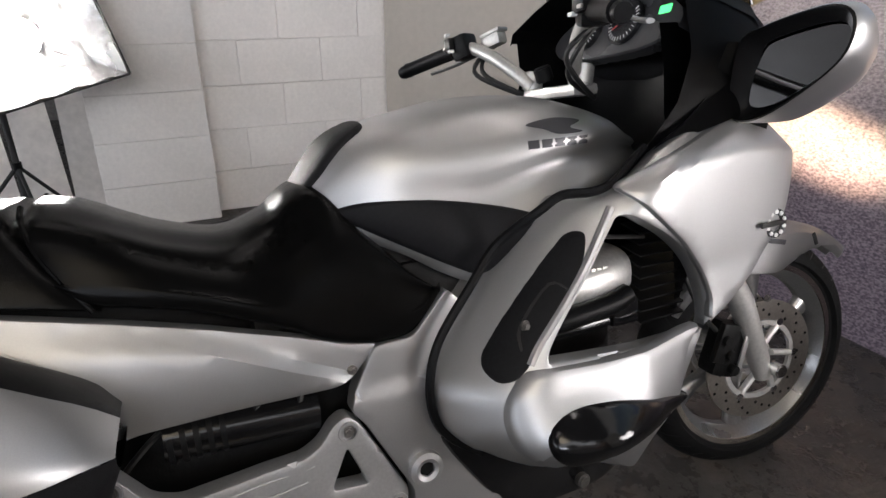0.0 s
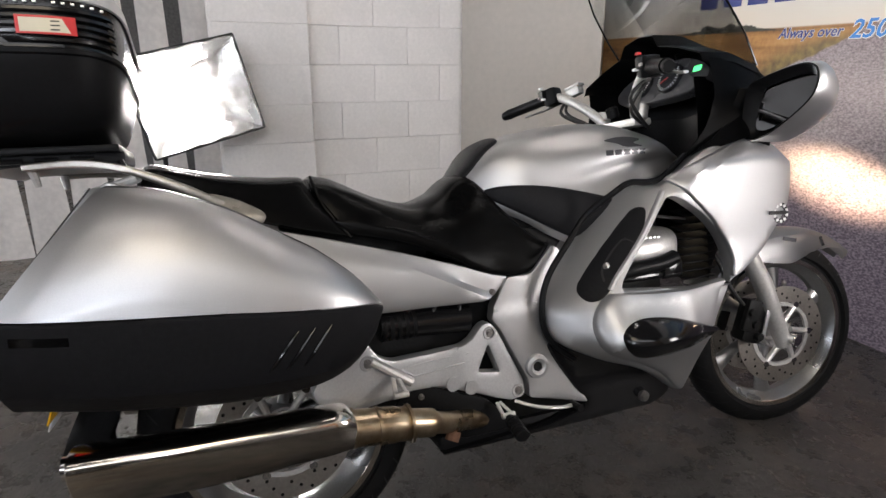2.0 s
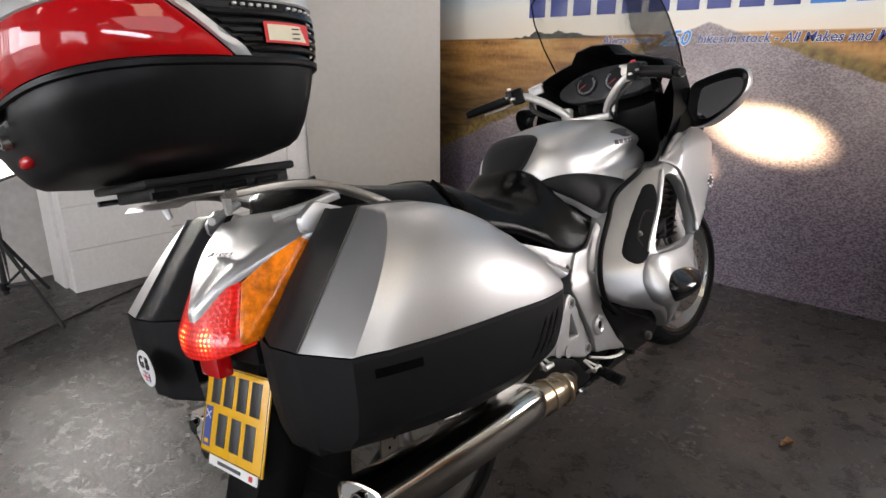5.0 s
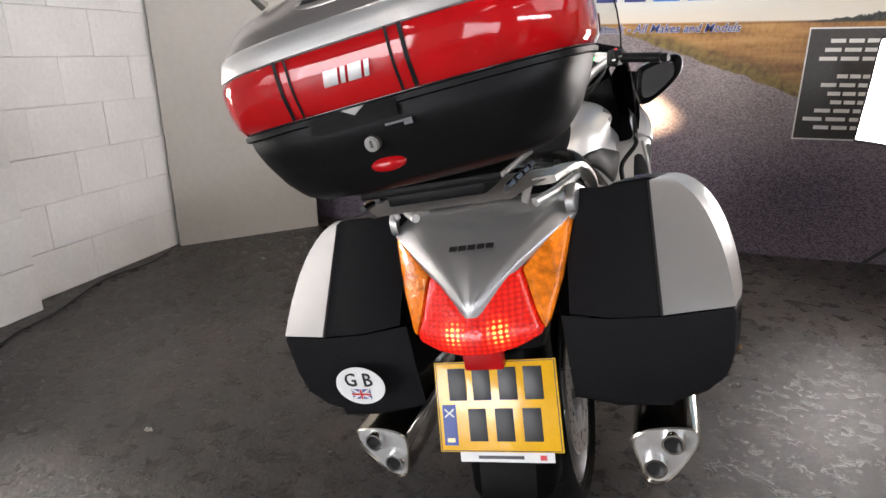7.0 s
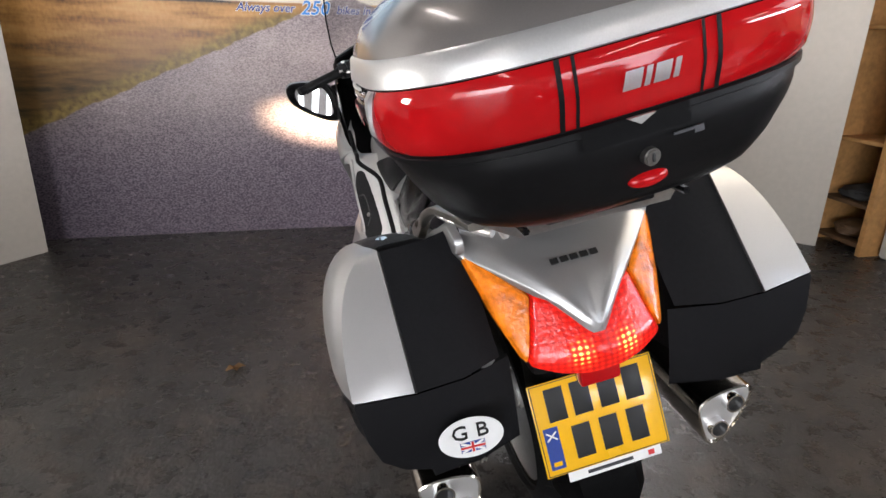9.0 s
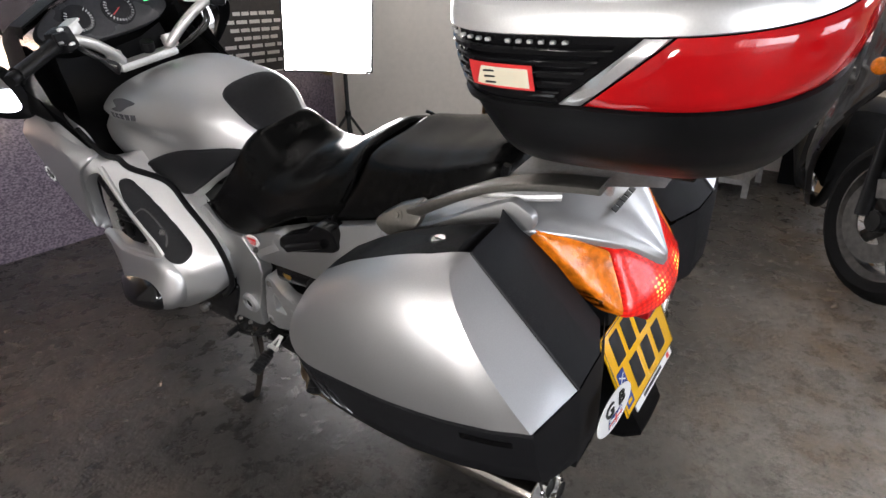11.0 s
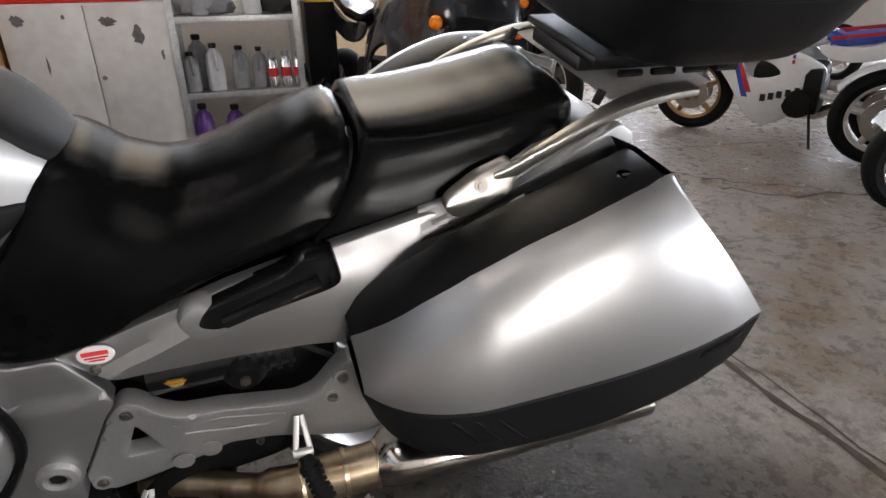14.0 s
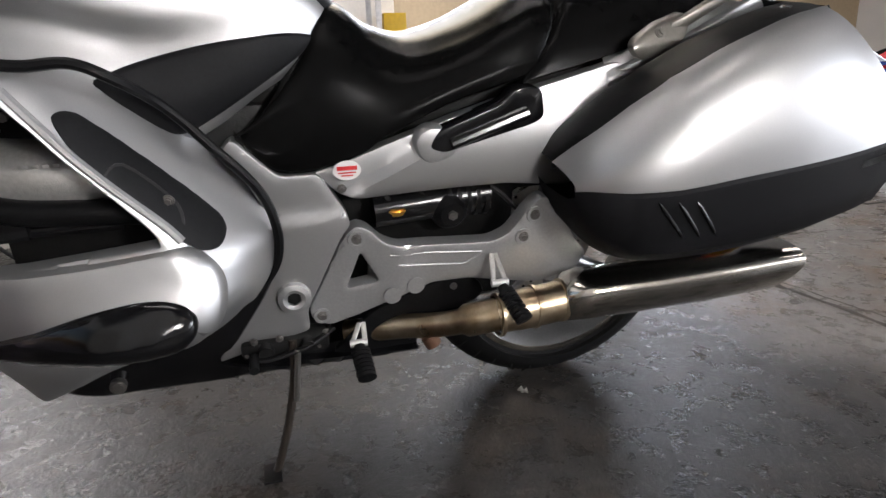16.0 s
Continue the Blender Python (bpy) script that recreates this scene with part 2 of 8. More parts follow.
def concrete():
    """Grey painted concrete: worn, stained, in places polished by wheels."""
    m = bpy.data.materials.new("worn_grey_floor_paint")
    m.use_nodes = True
    n, l = m.node_tree.nodes, m.node_tree.links
    b = n["Principled BSDF"]
    tc = n.new("ShaderNodeTexCoord")

    def noise(scale, detail, rough=0.55):
        t = n.new("ShaderNodeTexNoise")
        t.inputs["Scale"].default_value, t.inputs["Detail"].default_value, t.inputs["Roughness"].default_value = scale, detail, rough
        l.new(tc.outputs["Object"], t.inputs["Vector"])
        return t

    a, f, s, w = noise(1.1, 6), noise(14, 6, 0.7), noise(26, 5), noise(3.2, 8, 0.7)
    ramp = n.new("ShaderNodeValToRGB")
    e = ramp.color_ramp.elements
    e[0].position, e[0].color = 0.30, (0.030, 0.029, 0.029, 1)
    e[1].position, e[1].color = 0.70, (0.062, 0.059, 0.057, 1)
    l.new(a.outputs[0], ramp.inputs[0])
    worn = n.new("ShaderNodeValToRGB")
    e = worn.color_ramp.elements
    e[0].position, e[1].position = 0.50, 0.72
    l.new(w.outputs[0], worn.inputs[0])
    mix = n.new("ShaderNodeMixRGB")
    l.new(worn.outputs[0], mix.inputs[0])
    l.new(ramp.outputs[0], mix.inputs[1])
    mix.inputs[2].default_value = (0.095, 0.078, 0.066, 1)
    dirt = n.new("ShaderNodeMixRGB")
    dirt.blend_type, dirt.inputs[0].default_value = "MULTIPLY", 0.5
    l.new(mix.outputs[0], dirt.inputs[1])
    l.new(f.outputs[0], dirt.inputs[2])
    # south of the machine, paint worn to brown-stained concrete, with daylight painted in
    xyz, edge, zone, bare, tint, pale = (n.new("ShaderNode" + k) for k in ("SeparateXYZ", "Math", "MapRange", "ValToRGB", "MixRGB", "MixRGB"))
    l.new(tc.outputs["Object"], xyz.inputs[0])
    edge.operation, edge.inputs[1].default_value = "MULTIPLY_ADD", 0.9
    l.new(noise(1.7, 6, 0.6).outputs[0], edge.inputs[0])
    # the paler zone reaches less far north beside the strip curtain
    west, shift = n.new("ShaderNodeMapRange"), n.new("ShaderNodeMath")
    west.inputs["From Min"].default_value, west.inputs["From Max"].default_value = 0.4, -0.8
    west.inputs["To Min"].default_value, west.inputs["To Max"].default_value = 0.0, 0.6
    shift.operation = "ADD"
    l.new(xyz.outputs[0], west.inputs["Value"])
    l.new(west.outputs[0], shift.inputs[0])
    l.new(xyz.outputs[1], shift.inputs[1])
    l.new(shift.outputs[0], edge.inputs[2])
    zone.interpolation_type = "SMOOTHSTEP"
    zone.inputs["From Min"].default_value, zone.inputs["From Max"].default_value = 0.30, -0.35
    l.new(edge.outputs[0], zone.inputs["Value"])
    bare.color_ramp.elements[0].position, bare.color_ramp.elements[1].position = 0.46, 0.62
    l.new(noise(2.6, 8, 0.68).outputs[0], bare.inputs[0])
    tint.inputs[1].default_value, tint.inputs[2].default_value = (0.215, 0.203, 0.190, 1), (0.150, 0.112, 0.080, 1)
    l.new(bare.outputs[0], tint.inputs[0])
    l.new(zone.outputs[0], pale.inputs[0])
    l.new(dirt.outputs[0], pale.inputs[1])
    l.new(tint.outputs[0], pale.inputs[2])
    # fine mottling of trodden dirt over all of it
    mottle, spots, soiled = n.new("ShaderNodeMapRange"), n.new("ShaderNodeMath"), n.new("ShaderNodeMixRGB")
    spots.operation = "MULTIPLY_ADD"
    spots.inputs[1].default_value = 0.5
    l.new(noise(48, 5, 0.75).outputs[0], spots.inputs[0])
    halved = n.new("ShaderNodeMath")
    halved.operation, halved.inputs[1].default_value = "MULTIPLY", 0.5
    l.new(f.outputs[0], halved.inputs[0])
    l.new(halved.outputs[0], spots.inputs[2])
    mottle.inputs["From Min"].default_value, mottle.inputs["From Max"].default_value = 0.38, 0.62
    mottle.inputs["To Min"].default_value, mottle.inputs["To Max"].default_value = 0.55, 1.35
    l.new(spots.outputs[0], mottle.inputs["Value"])
    soiled.blend_type, soiled.inputs[0].default_value = "MULTIPLY", 1.0
    l.new(pale.outputs[0], soiled.inputs[1])
    l.new(mottle.outputs[0], soiled.inputs[2])
    dirt = soiled
    # dark grit and pale flecks of worn paint
    for v, lo, hi, c in ((noise(60, 4), 0.67, 0.73, (0.018, 0.015, 0.013, 1)), (noise(140, 2), 0.74, 0.80, (0.17, 0.16, 0.148, 1)), (noise(4, 6, 0.62), 0.56, 0.80, (0.034, 0.027, 0.022, 1))):
        rp, mx = n.new("ShaderNodeValToRGB"), n.new("ShaderNodeMixRGB")
        rp.color_ramp.elements[0].position, rp.color_ramp.elements[1].position = lo, hi
        l.new(v.outputs[0], rp.inputs[0])
        l.new(rp.outputs[0], mx.inputs[0])
        l.new(dirt.outputs[0], mx.inputs[1])
        mx.inputs[2].default_value = c
        dirt = mx
    gain = n.new("ShaderNodeMixRGB")
    gain.blend_type, gain.inputs[0].default_value, gain.inputs[2].default_value = "MULTIPLY", 1.0, (1.02, 1.0, 0.97, 1)
    l.new(dirt.outputs[0], gain.inputs[1])
    l.new(gain.outputs[0], b.inputs["Base Color"])
    rr = n.new("ShaderNodeMapRange")
    rr.inputs["From Min"].default_value, rr.inputs["From Max"].default_value = 0.35, 0.65
    rr.inputs["To Min"].default_value, rr.inputs["To Max"].default_value = 0.17, 0.46
    b.inputs["Specular IOR Level"].default_value = 0.32
    l.new(f.outputs[0], rr.inputs["Value"])
    l.new(rr.outputs[0], b.inputs["Roughness"])
    h = n.new("ShaderNodeMath")
    h.operation = "ADD"
    grit = n.new("ShaderNodeMath")
    grit.operation, grit.inputs[1].default_value = "MULTIPLY_ADD", 0.8
    l.new(noise(95, 4, 0.7).outputs[0], grit.inputs[0])
    l.new(s.outputs[0], grit.inputs[2])
    l.new(f.outputs[0], h.inputs[0])
    l.new(grit.outputs[0], h.inputs[1])
    bn = n.new("ShaderNodeBump")
    bn.inputs["Strength"].default_value, bn.inputs["Distance"].default_value = 0.55, 0.005
    l.new(h.outputs[0], bn.inputs["Height"])
    l.new(bn.outputs[0], b.inputs["Normal"])
    return m


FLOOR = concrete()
CRACK = mat("floor_joint_dirt", (0.040, 0.030, 0.022), 0.85, 0.0, 0.5, 30, 0.6, 60)

# ---- shape helpers ----
from mathutils.bvhtree import BVHTree
from mathutils.geometry import delaunay_2d_cdt


def smooth_all(bm, angle=35):
    for f in bm.faces:
        f.smooth = True
    for e in bm.edges:
        if len(e.link_faces) == 2 and e.calc_face_angle(0) > radians(angle):
            e.smooth = False


def part(name, bm, material, parent=None, label="", angle=35, recalc=True):
    if recalc:
        bmesh.ops.recalc_face_normals(bm, faces=bm.faces)
    smooth_all(bm, angle)
    me = bpy.data.meshes.new(name)
    bm.to_mesh(me)
    bm.free()
    me.materials.append(material)
    ob = new(name, me)
    if parent:
        ob.parent = parent
    if label:
        tagged(ob, label)
    return ob


def thing(name, label, category, m=None, group="", kind=""):
    ob = new(name)
    if m is not None:
        ob.matrix_world = m
    return tagged(ob, label, category, group, kind)


def curve_pts(pts, per=6, closed=False):
    """Points on a smooth curve through the given points."""
    p = [Vector(q) for q in pts]
    n, out = len(p), []
    for i in range(n if closed else n - 1):
        a, b, c, d = (p[(i + k) % n] if closed else p[min(max(i + k, 0), n - 1)] for k in (-1, 0, 1, 2))
        for j in range(per):
            t = j / per
            out.append(0.5 * (2 * b + (c - a) * t + (2 * a - 5 * b + 4 * c - d) * t * t + (3 * b - a - 3 * c + d) * t ** 3))
    if not closed:
        out.append(p[-1])
    return out


def grid(bm, rows, ring=False, cap0=False, cap1=False):
    """Quads between rows of points of equal length."""
    vs = [[bm.verts.new(q) for q in row] for row in rows]
    for a, b in zip(vs, vs[1:]):
        m = len(a)
        for i in range(m if ring else m - 1):
            j = (i + 1) % m
            bm.faces.new((a[i], a[j], b[j], b[i]))
    if cap0:
        bm.faces.new(vs[0][::-1])
    if cap1:
        bm.faces.new(vs[-1])
    return vs


def table(rows, y):
    """Linear look-up in rows of (key, value, value, ...)."""
    for a, b in zip(rows, rows[1:]):
        if a[0] <= y <= b[0]:
            t = (y - a[0]) / (b[0] - a[0])
            return [p + (q - p) * t for p, q in zip(a[1:], b[1:])]
    return list((rows[0] if y < rows[0][0] else rows[-1])[1:])


def smooth_table(rows, y):
    """As table(), on a smooth curve."""
    k = [r[0] for r in rows]
    y = min(max(y, k[0]), k[-1])
    i = max(j for j in range(len(k) - 1) if k[j] <= y)
    t = (y - k[i]) / (k[i + 1] - k[i])
    a, b, c, d = (np.array(rows[min(max(i + s, 0), len(k) - 1)][1:], float) for s in (-1, 0, 1, 2))
    return list(0.5 * (2 * b + (c - a) * t + (2 * a - 5 * b + 4 * c - d) * t * t + (3 * b - a - 3 * c + d) * t ** 3))


def box(bm, centre, size, bevel=0.0, turn=None):
    r = bmesh.ops.create_cube(bm, size=1.0, matrix=Matrix.Translation(centre) @ (turn or Matrix()).to_4x4() @ Matrix.Diagonal((*size, 1)))
    if bevel:
        bmesh.ops.bevel(bm, geom=list({e for v in r["verts"] for e in v.link_edges}), offset=bevel, segments=2, affect="EDGES", profile=0.6)


def tube(bm, pts, radius, seg=10, flat=1.0, caps=True):
    """A round bar along the points; radius may be one number or one for each point."""
    pts = [Vector(p) for p in pts]
    rad = radius if isinstance(radius, (list, tuple)) else [radius] * len(pts)
    rows, side = [], None
    for i, p in enumerate(pts):
        d = (pts[min(i + 1, len(pts) - 1)] - pts[max(i - 1, 0)]).normalized()
        ref = side if side is not None else (Vector((0, 0, 1)) if abs(d.z) < 0.9 else Vector((0, 1, 0)))
        side = (ref - d * ref.dot(d)).normalized()
        other = d.cross(side)
        rows.append([p + rad[i] * (math.cos(a) * other + flat * math.sin(a) * side) for a in (2 * math.pi * k / seg for k in range(seg))])
    grid(bm, rows, ring=True, cap0=caps, cap1=caps)


def lathe(bm, profile, seg=48, centre=(0, 0, 0), closed=True):
    """A profile of (radius, x) turned round the x axis."""
    c = Vector(centre)
    rows = [[c + Vector((x, r * math.cos(a), r * math.sin(a))) for r, x in profile] for a in (2 * math.pi * k / seg for k in range(seg + 1))]
    grid(bm, rows, ring=closed)
    bmesh.ops.remove_doubles(bm, verts=bm.verts, dist=1e-5)


def disc(bm, centre, axis, radius, depth, seg=20, bevel=0.0):
    """A short cylinder whose middle lies at centre."""
    q = Vector(axis).to_track_quat("Z", "Y").to_matrix().to_4x4()
    r = bmesh.ops.create_cone(bm, segments=seg, cap_ends=True, radius1=radius, radius2=radius, depth=depth, matrix=Matrix.Translation(centre) @ q)
    if bevel:
        rim = [e for e in {e for v in r["verts"] for e in v.link_edges} if len(e.link_faces) == 2 and e.calc_face_angle(0) > 1]
        bmesh.ops.bevel(bm, geom=rim, offset=bevel, segments=2, affect="EDGES")


def inside(px, py, poly):
    x, y = poly[:, 0], poly[:, 1]
    x2, y2 = np.roll(x, -1), np.roll(y, -1)
    cross = (y > py) != (y2 > py)
    with np.errstate(divide="ignore", invalid="ignore"):
        at = (x2 - x) * (py - y) / (y2 - y) + x
    return bool(np.count_nonzero(cross & (px < at)) % 2)


def edge_distance(px, py, polys):
    best = 9.0
    for poly in polys:
        a, b = poly, np.roll(poly, -1, 0)
        ab = b - a
        t = np.clip(((px - a[:, 0]) * ab[:, 0] + (py - a[:, 1]) * ab[:, 1]) / np.maximum((ab ** 2).sum(1), 1e-12), 0, 1)
        best = min(best, float(np.hypot(a[:, 0] + t * ab[:, 0] - px, a[:, 1] + t * ab[:, 1] - py).min()))
    return best


def outline(pts, per=4, round_at=True):
    """A closed outline as an array; with round_at it runs smoothly through the points."""
    if not round_at:
        return np.array(pts, float)
    return np.array([(q.x, q.y) for q in curve_pts([(u, v, 0) for u, v in pts], per, True)])


def crisp(pts, r=0.010, step=0.02):
    """A closed outline with straight edges and small rounded corners."""
    out, n = [], len(pts)
    p = [Vector(q) for q in pts]
    for i in range(n):
        a, b, c = p[i - 1], p[i], p[(i + 1) % n]
        ra, rc = min(r, (a - b).length * 0.45), min(r, (c - b).length * 0.45)
        s, e = b + (a - b).normalized() * ra, b + (c - b).normalized() * rc
        for t in (0.0, 0.25, 0.5, 0.75, 1.0):
            out.append(s * (1 - t) ** 2 + b * 2 * t * (1 - t) + e * t * t)
        nxt = c + (b - c).normalized() * min(r, (c - b).length * 0.45)
        m = int((nxt - e).length / step)
        out += [e.lerp(nxt, (k + 1) / (m + 1)) for k in range(m)]
    return np.array([(q.x, q.y) for q in out])


def sheet(border, place, back, holes=(), step=0.03, lip=0.012, lip_depth=0.008):
    """A panel: the border in two coordinates, place(u, v) its outer surface in space, back the way to its inner face.
    The edge rolls over by lip_depth within lip of the border."""
    polys = [border, *holes]
    pts, edges = [], []
    for poly in polys:
        s = len(pts)
        pts += [Vector((float(u), float(v))) for u, v in poly]
        edges += [(s + i, s + (i + 1) % len(poly)) for i in range(len(poly))]
    nb = len(pts)

    def within(u, v):
        return inside(u, v, border) and not any(inside(u, v, h) for h in holes)

    for poly in polys:
        d = np.roll(poly, -1, 0) - np.roll(poly, 1, 0)
        nrm = np.stack([-d[:, 1], d[:, 0]], 1) / np.maximum(np.hypot(d[:, 0], d[:, 1]), 1e-9)[:, None]
        for k in (0.35, 1.0):
            for (u, v), (a, b) in zip(poly, nrm):
                for s in (1, -1):
                    q = (u + s * a * lip * k, v + s * b * lip * k)
                    if within(*q) and edge_distance(*q, polys) > lip * k * 0.85:
                        pts.append(Vector(q))
    lo, hi = border.min(0), border.max(0)
    for i, u in enumerate(np.arange(lo[0], hi[0], step)):
        for v in np.arange(lo[1] + (i % 2) * step / 2, hi[1], step):
            if within(u, v) and edge_distance(u, v, polys) > lip + step * 0.4:
                pts.append(Vector((u, v)))
    co, _, tris, *_ = delaunay_2d_cdt(pts, edges, [], 0, 1e-6)
    bm = bmesh.new()
    back = Vector(back)
    bn = back.normalized()
    top, low = [], []
    for q in co:
        e = min(1.0, edge_distance(q.x, q.y, polys) / lip) if lip > 0 else 1.0
        p = Vector(place(q.x, q.y)) + bn * lip_depth * (1 - math.sqrt(max(0.0, 1 - (1 - e) ** 2)))
        top.append(bm.verts.new(p))
        low.append(bm.verts.new(p + back))
    count = {}
    for tri in tris:
        c = sum((co[i] for i in tri), Vector((0, 0))) / 3
        if not within(c.x, c.y):
            continue
        bm.faces.new([top[i] for i in tri])
        bm.faces.new([low[i] for i in reversed(tri)])
        for i in range(3):
            a, b = tri[i], tri[(i + 1) % 3]
            count[(a, b)] = 1
    for a, b in list(count):
        if (b, a) not in count:
            bm.faces.new((top[b], top[a], low[a], low[b]))
    bmesh.ops.delete(bm, geom=[v for v in bm.verts if not v.link_faces], context="VERTS")
    return bm


def side(s, fx):
    """A surface over the side view: (y, z) to space, on the side s (1 right, -1 left)."""
    return lambda y, z: (s * (fx(y, z) if callable(fx) else fx), y, z)


def mesh_text(words, size, m, material, parent, name="lettering", depth=0.001, align="CENTER", slant=0.0, fat=0.0):
    c = bpy.data.curves.new("letters", "FONT")
    c.body, c.size, c.extrude, c.align_x, c.align_y, c.shear, c.resolution_u = words, size, depth, align, "CENTER", slant, 2
    c.offset = fat
    tmp = new("letters", c)
    me = bpy.data.meshes.new_from_object(tmp)
    bpy.data.objects.remove(tmp)
    bpy.data.curves.remove(c)
    me.materials.append(material)
    ob = new(name, me)
    ob.parent = parent
    ob.matrix_local = m
    return ob


def text_end(words, size, slant):
    """How far to the right a line of lettering reaches."""
    c = bpy.data.curves.new("letters", "FONT")
    c.body, c.size, c.align_x, c.align_y, c.shear = words, size, "LEFT", "CENTER", slant
    tmp = new("letters", c)
    me = bpy.data.meshes.new_from_object(tmp)
    end = max(v.co.x for v in me.vertices)
    bpy.data.objects.remove(tmp)
    bpy.data.curves.remove(c)
    bpy.data.meshes.remove(me)
    return end

# ---- the workshop ----
def slab(name, lo, hi, material, bevel=0.0):
    bm = bmesh.new()
    box(bm, [(a + b) / 2 for a, b in zip(lo, hi)], [b - a for a, b in zip(lo, hi)], bevel)
    return tagged(part(name, bm, material), kind="structure")


# far wall colour darkened so the curtain's gaps read as shaded
FAR_SHADE = mat("shade_dark_wall_paint", (0.12, 0.115, 0.11), 0.8, vary=0.3, bump=0.1, bump_scale=20, stain=1.5)
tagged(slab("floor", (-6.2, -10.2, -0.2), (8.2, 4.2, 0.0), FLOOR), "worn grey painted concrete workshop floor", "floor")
tagged(slab("ceiling", (-6.2, -10.2, 3.3), (8.2, 4.2, 3.4), CEILING), "dull painted workshop ceiling", "ceiling")
# added area lamp under the closed ceiling, for reflections on seat and floor
area("added_overhead_fill", look((5.7, -0.6, 3.28), (5.7, -0.6, 0), 0), 3.6, 4.4, 170, (0.97, 0.97, 1.0))
tagged(slab("wall_north", (-3.2, 2.46, 0), (8.2, 2.66, 3.3), WALL_PAINT), "white painted wall behind the mural", "wall")
tagged(slab("wall_far_west", (-6.2, -4.6, 0), (-6.0, 4.2, 3.3), FAR_SHADE), "wall beyond the strip curtain, coloured dark for shade", "wall")
# the west door and its lamp are unseen, added to brighten the pannier's bevel
tagged(slab("wall_far_west_pier", (-6.2, -10.2, 0), (-6.0, -8.4, 3.3), FAR_SHADE), "shade-dark wall pier beside the added west door", "wall")
tagged(slab("wall_far_west_header", (-6.2, -8.4, 2.6), (-6.0, -4.6, 3.3), FAR_SHADE), "shade-dark header over the added west door", "wall")
area("added_west_fill", look((-5.95, -6.5, 1.35), (-0.5, -1.0, 0.6)), 3.6, 2.4, 280, (0.94, 0.95, 1.0))
tagged(slab("wall_west", (-2.85, -0.03, 0), (-2.66, 2.46, 3.3), WALL_PAINT), "white painted concrete block wall", "wall")
# wall cut low so the added overhead lamp reaches past it
tagged(slab("wall_east", (3.3, -0.35, 0), (3.5, 2.46, 2.05), WALL_PAINT), "white painted low wall behind the cupboards", "wall")
tagged(slab("wall_far_east", (8.0, -10.2, 0), (8.2, 2.46, 2.5), TAN), "tan painted far wall under a row of assumed high windows", "wall")
tagged(slab("wall_far_east_lintel", (8.0, -10.2, 3.1), (8.2, 2.46, 3.3), TAN), "tan painted wall over the assumed high windows", "wall")
tagged(slab("wall_far_east_pier", (8.0, -0.6, 2.5), (8.2, 2.46, 3.1), TAN), "tan painted wall beside the assumed high windows", "wall")
tagged(slab("wall_far_east_pier", (8.0, -10.2, 2.5), (8.2, -6.6, 3.1), TAN), "tan painted wall beside the assumed high windows", "wall")
# unseen windows assumed in the east, their lamp added for glare on the floor
area("added_high_window_fill", look((7.95, -3.6, 2.8), (0.0, -1.0, 0.4)), 5.9, 0.55, 340, (0.86, 0.90, 1.0))
# the south wall has a wide open roller door
tagged(slab("wall_south", (-1.9, -10.2, 0), (1.5, -10.0, 3.3), WALL_PAINT), "white painted wall between the roller door and the added side door", "wall")
# this side door is unseen; its lamp is added to light the rear bevels
tagged(slab("wall_south_header", (-6.0, -10.2, 2.6), (-1.9, -10.0, 3.3), WALL_PAINT), "white header over the added side door", "wall")
area("added_southwest_fill", look((-3.95, -9.9, 1.35), (-0.5, -1.0, 0.7)), 3.9, 2.4, 430, (0.92, 0.94, 1.0))
tagged(slab("wall_south_pier", (6.2, -10.2, 0), (8.0, -10.0, 3.3), WALL_PAINT), "white painted wall pier by the roller door", "wall")
tagged(slab("wall_south_lintel", (1.5, -10.2, 2.7), (6.2, -10.0, 3.3), WALL_PAINT), "white lintel over the roller door", "wall")
area("daylight_in_roller_door", look((3.9, -9.9, 1.4), (2.0, -3.0, 0.3)), 4.4, 2.5, 300, (0.88, 0.91, 1.0))


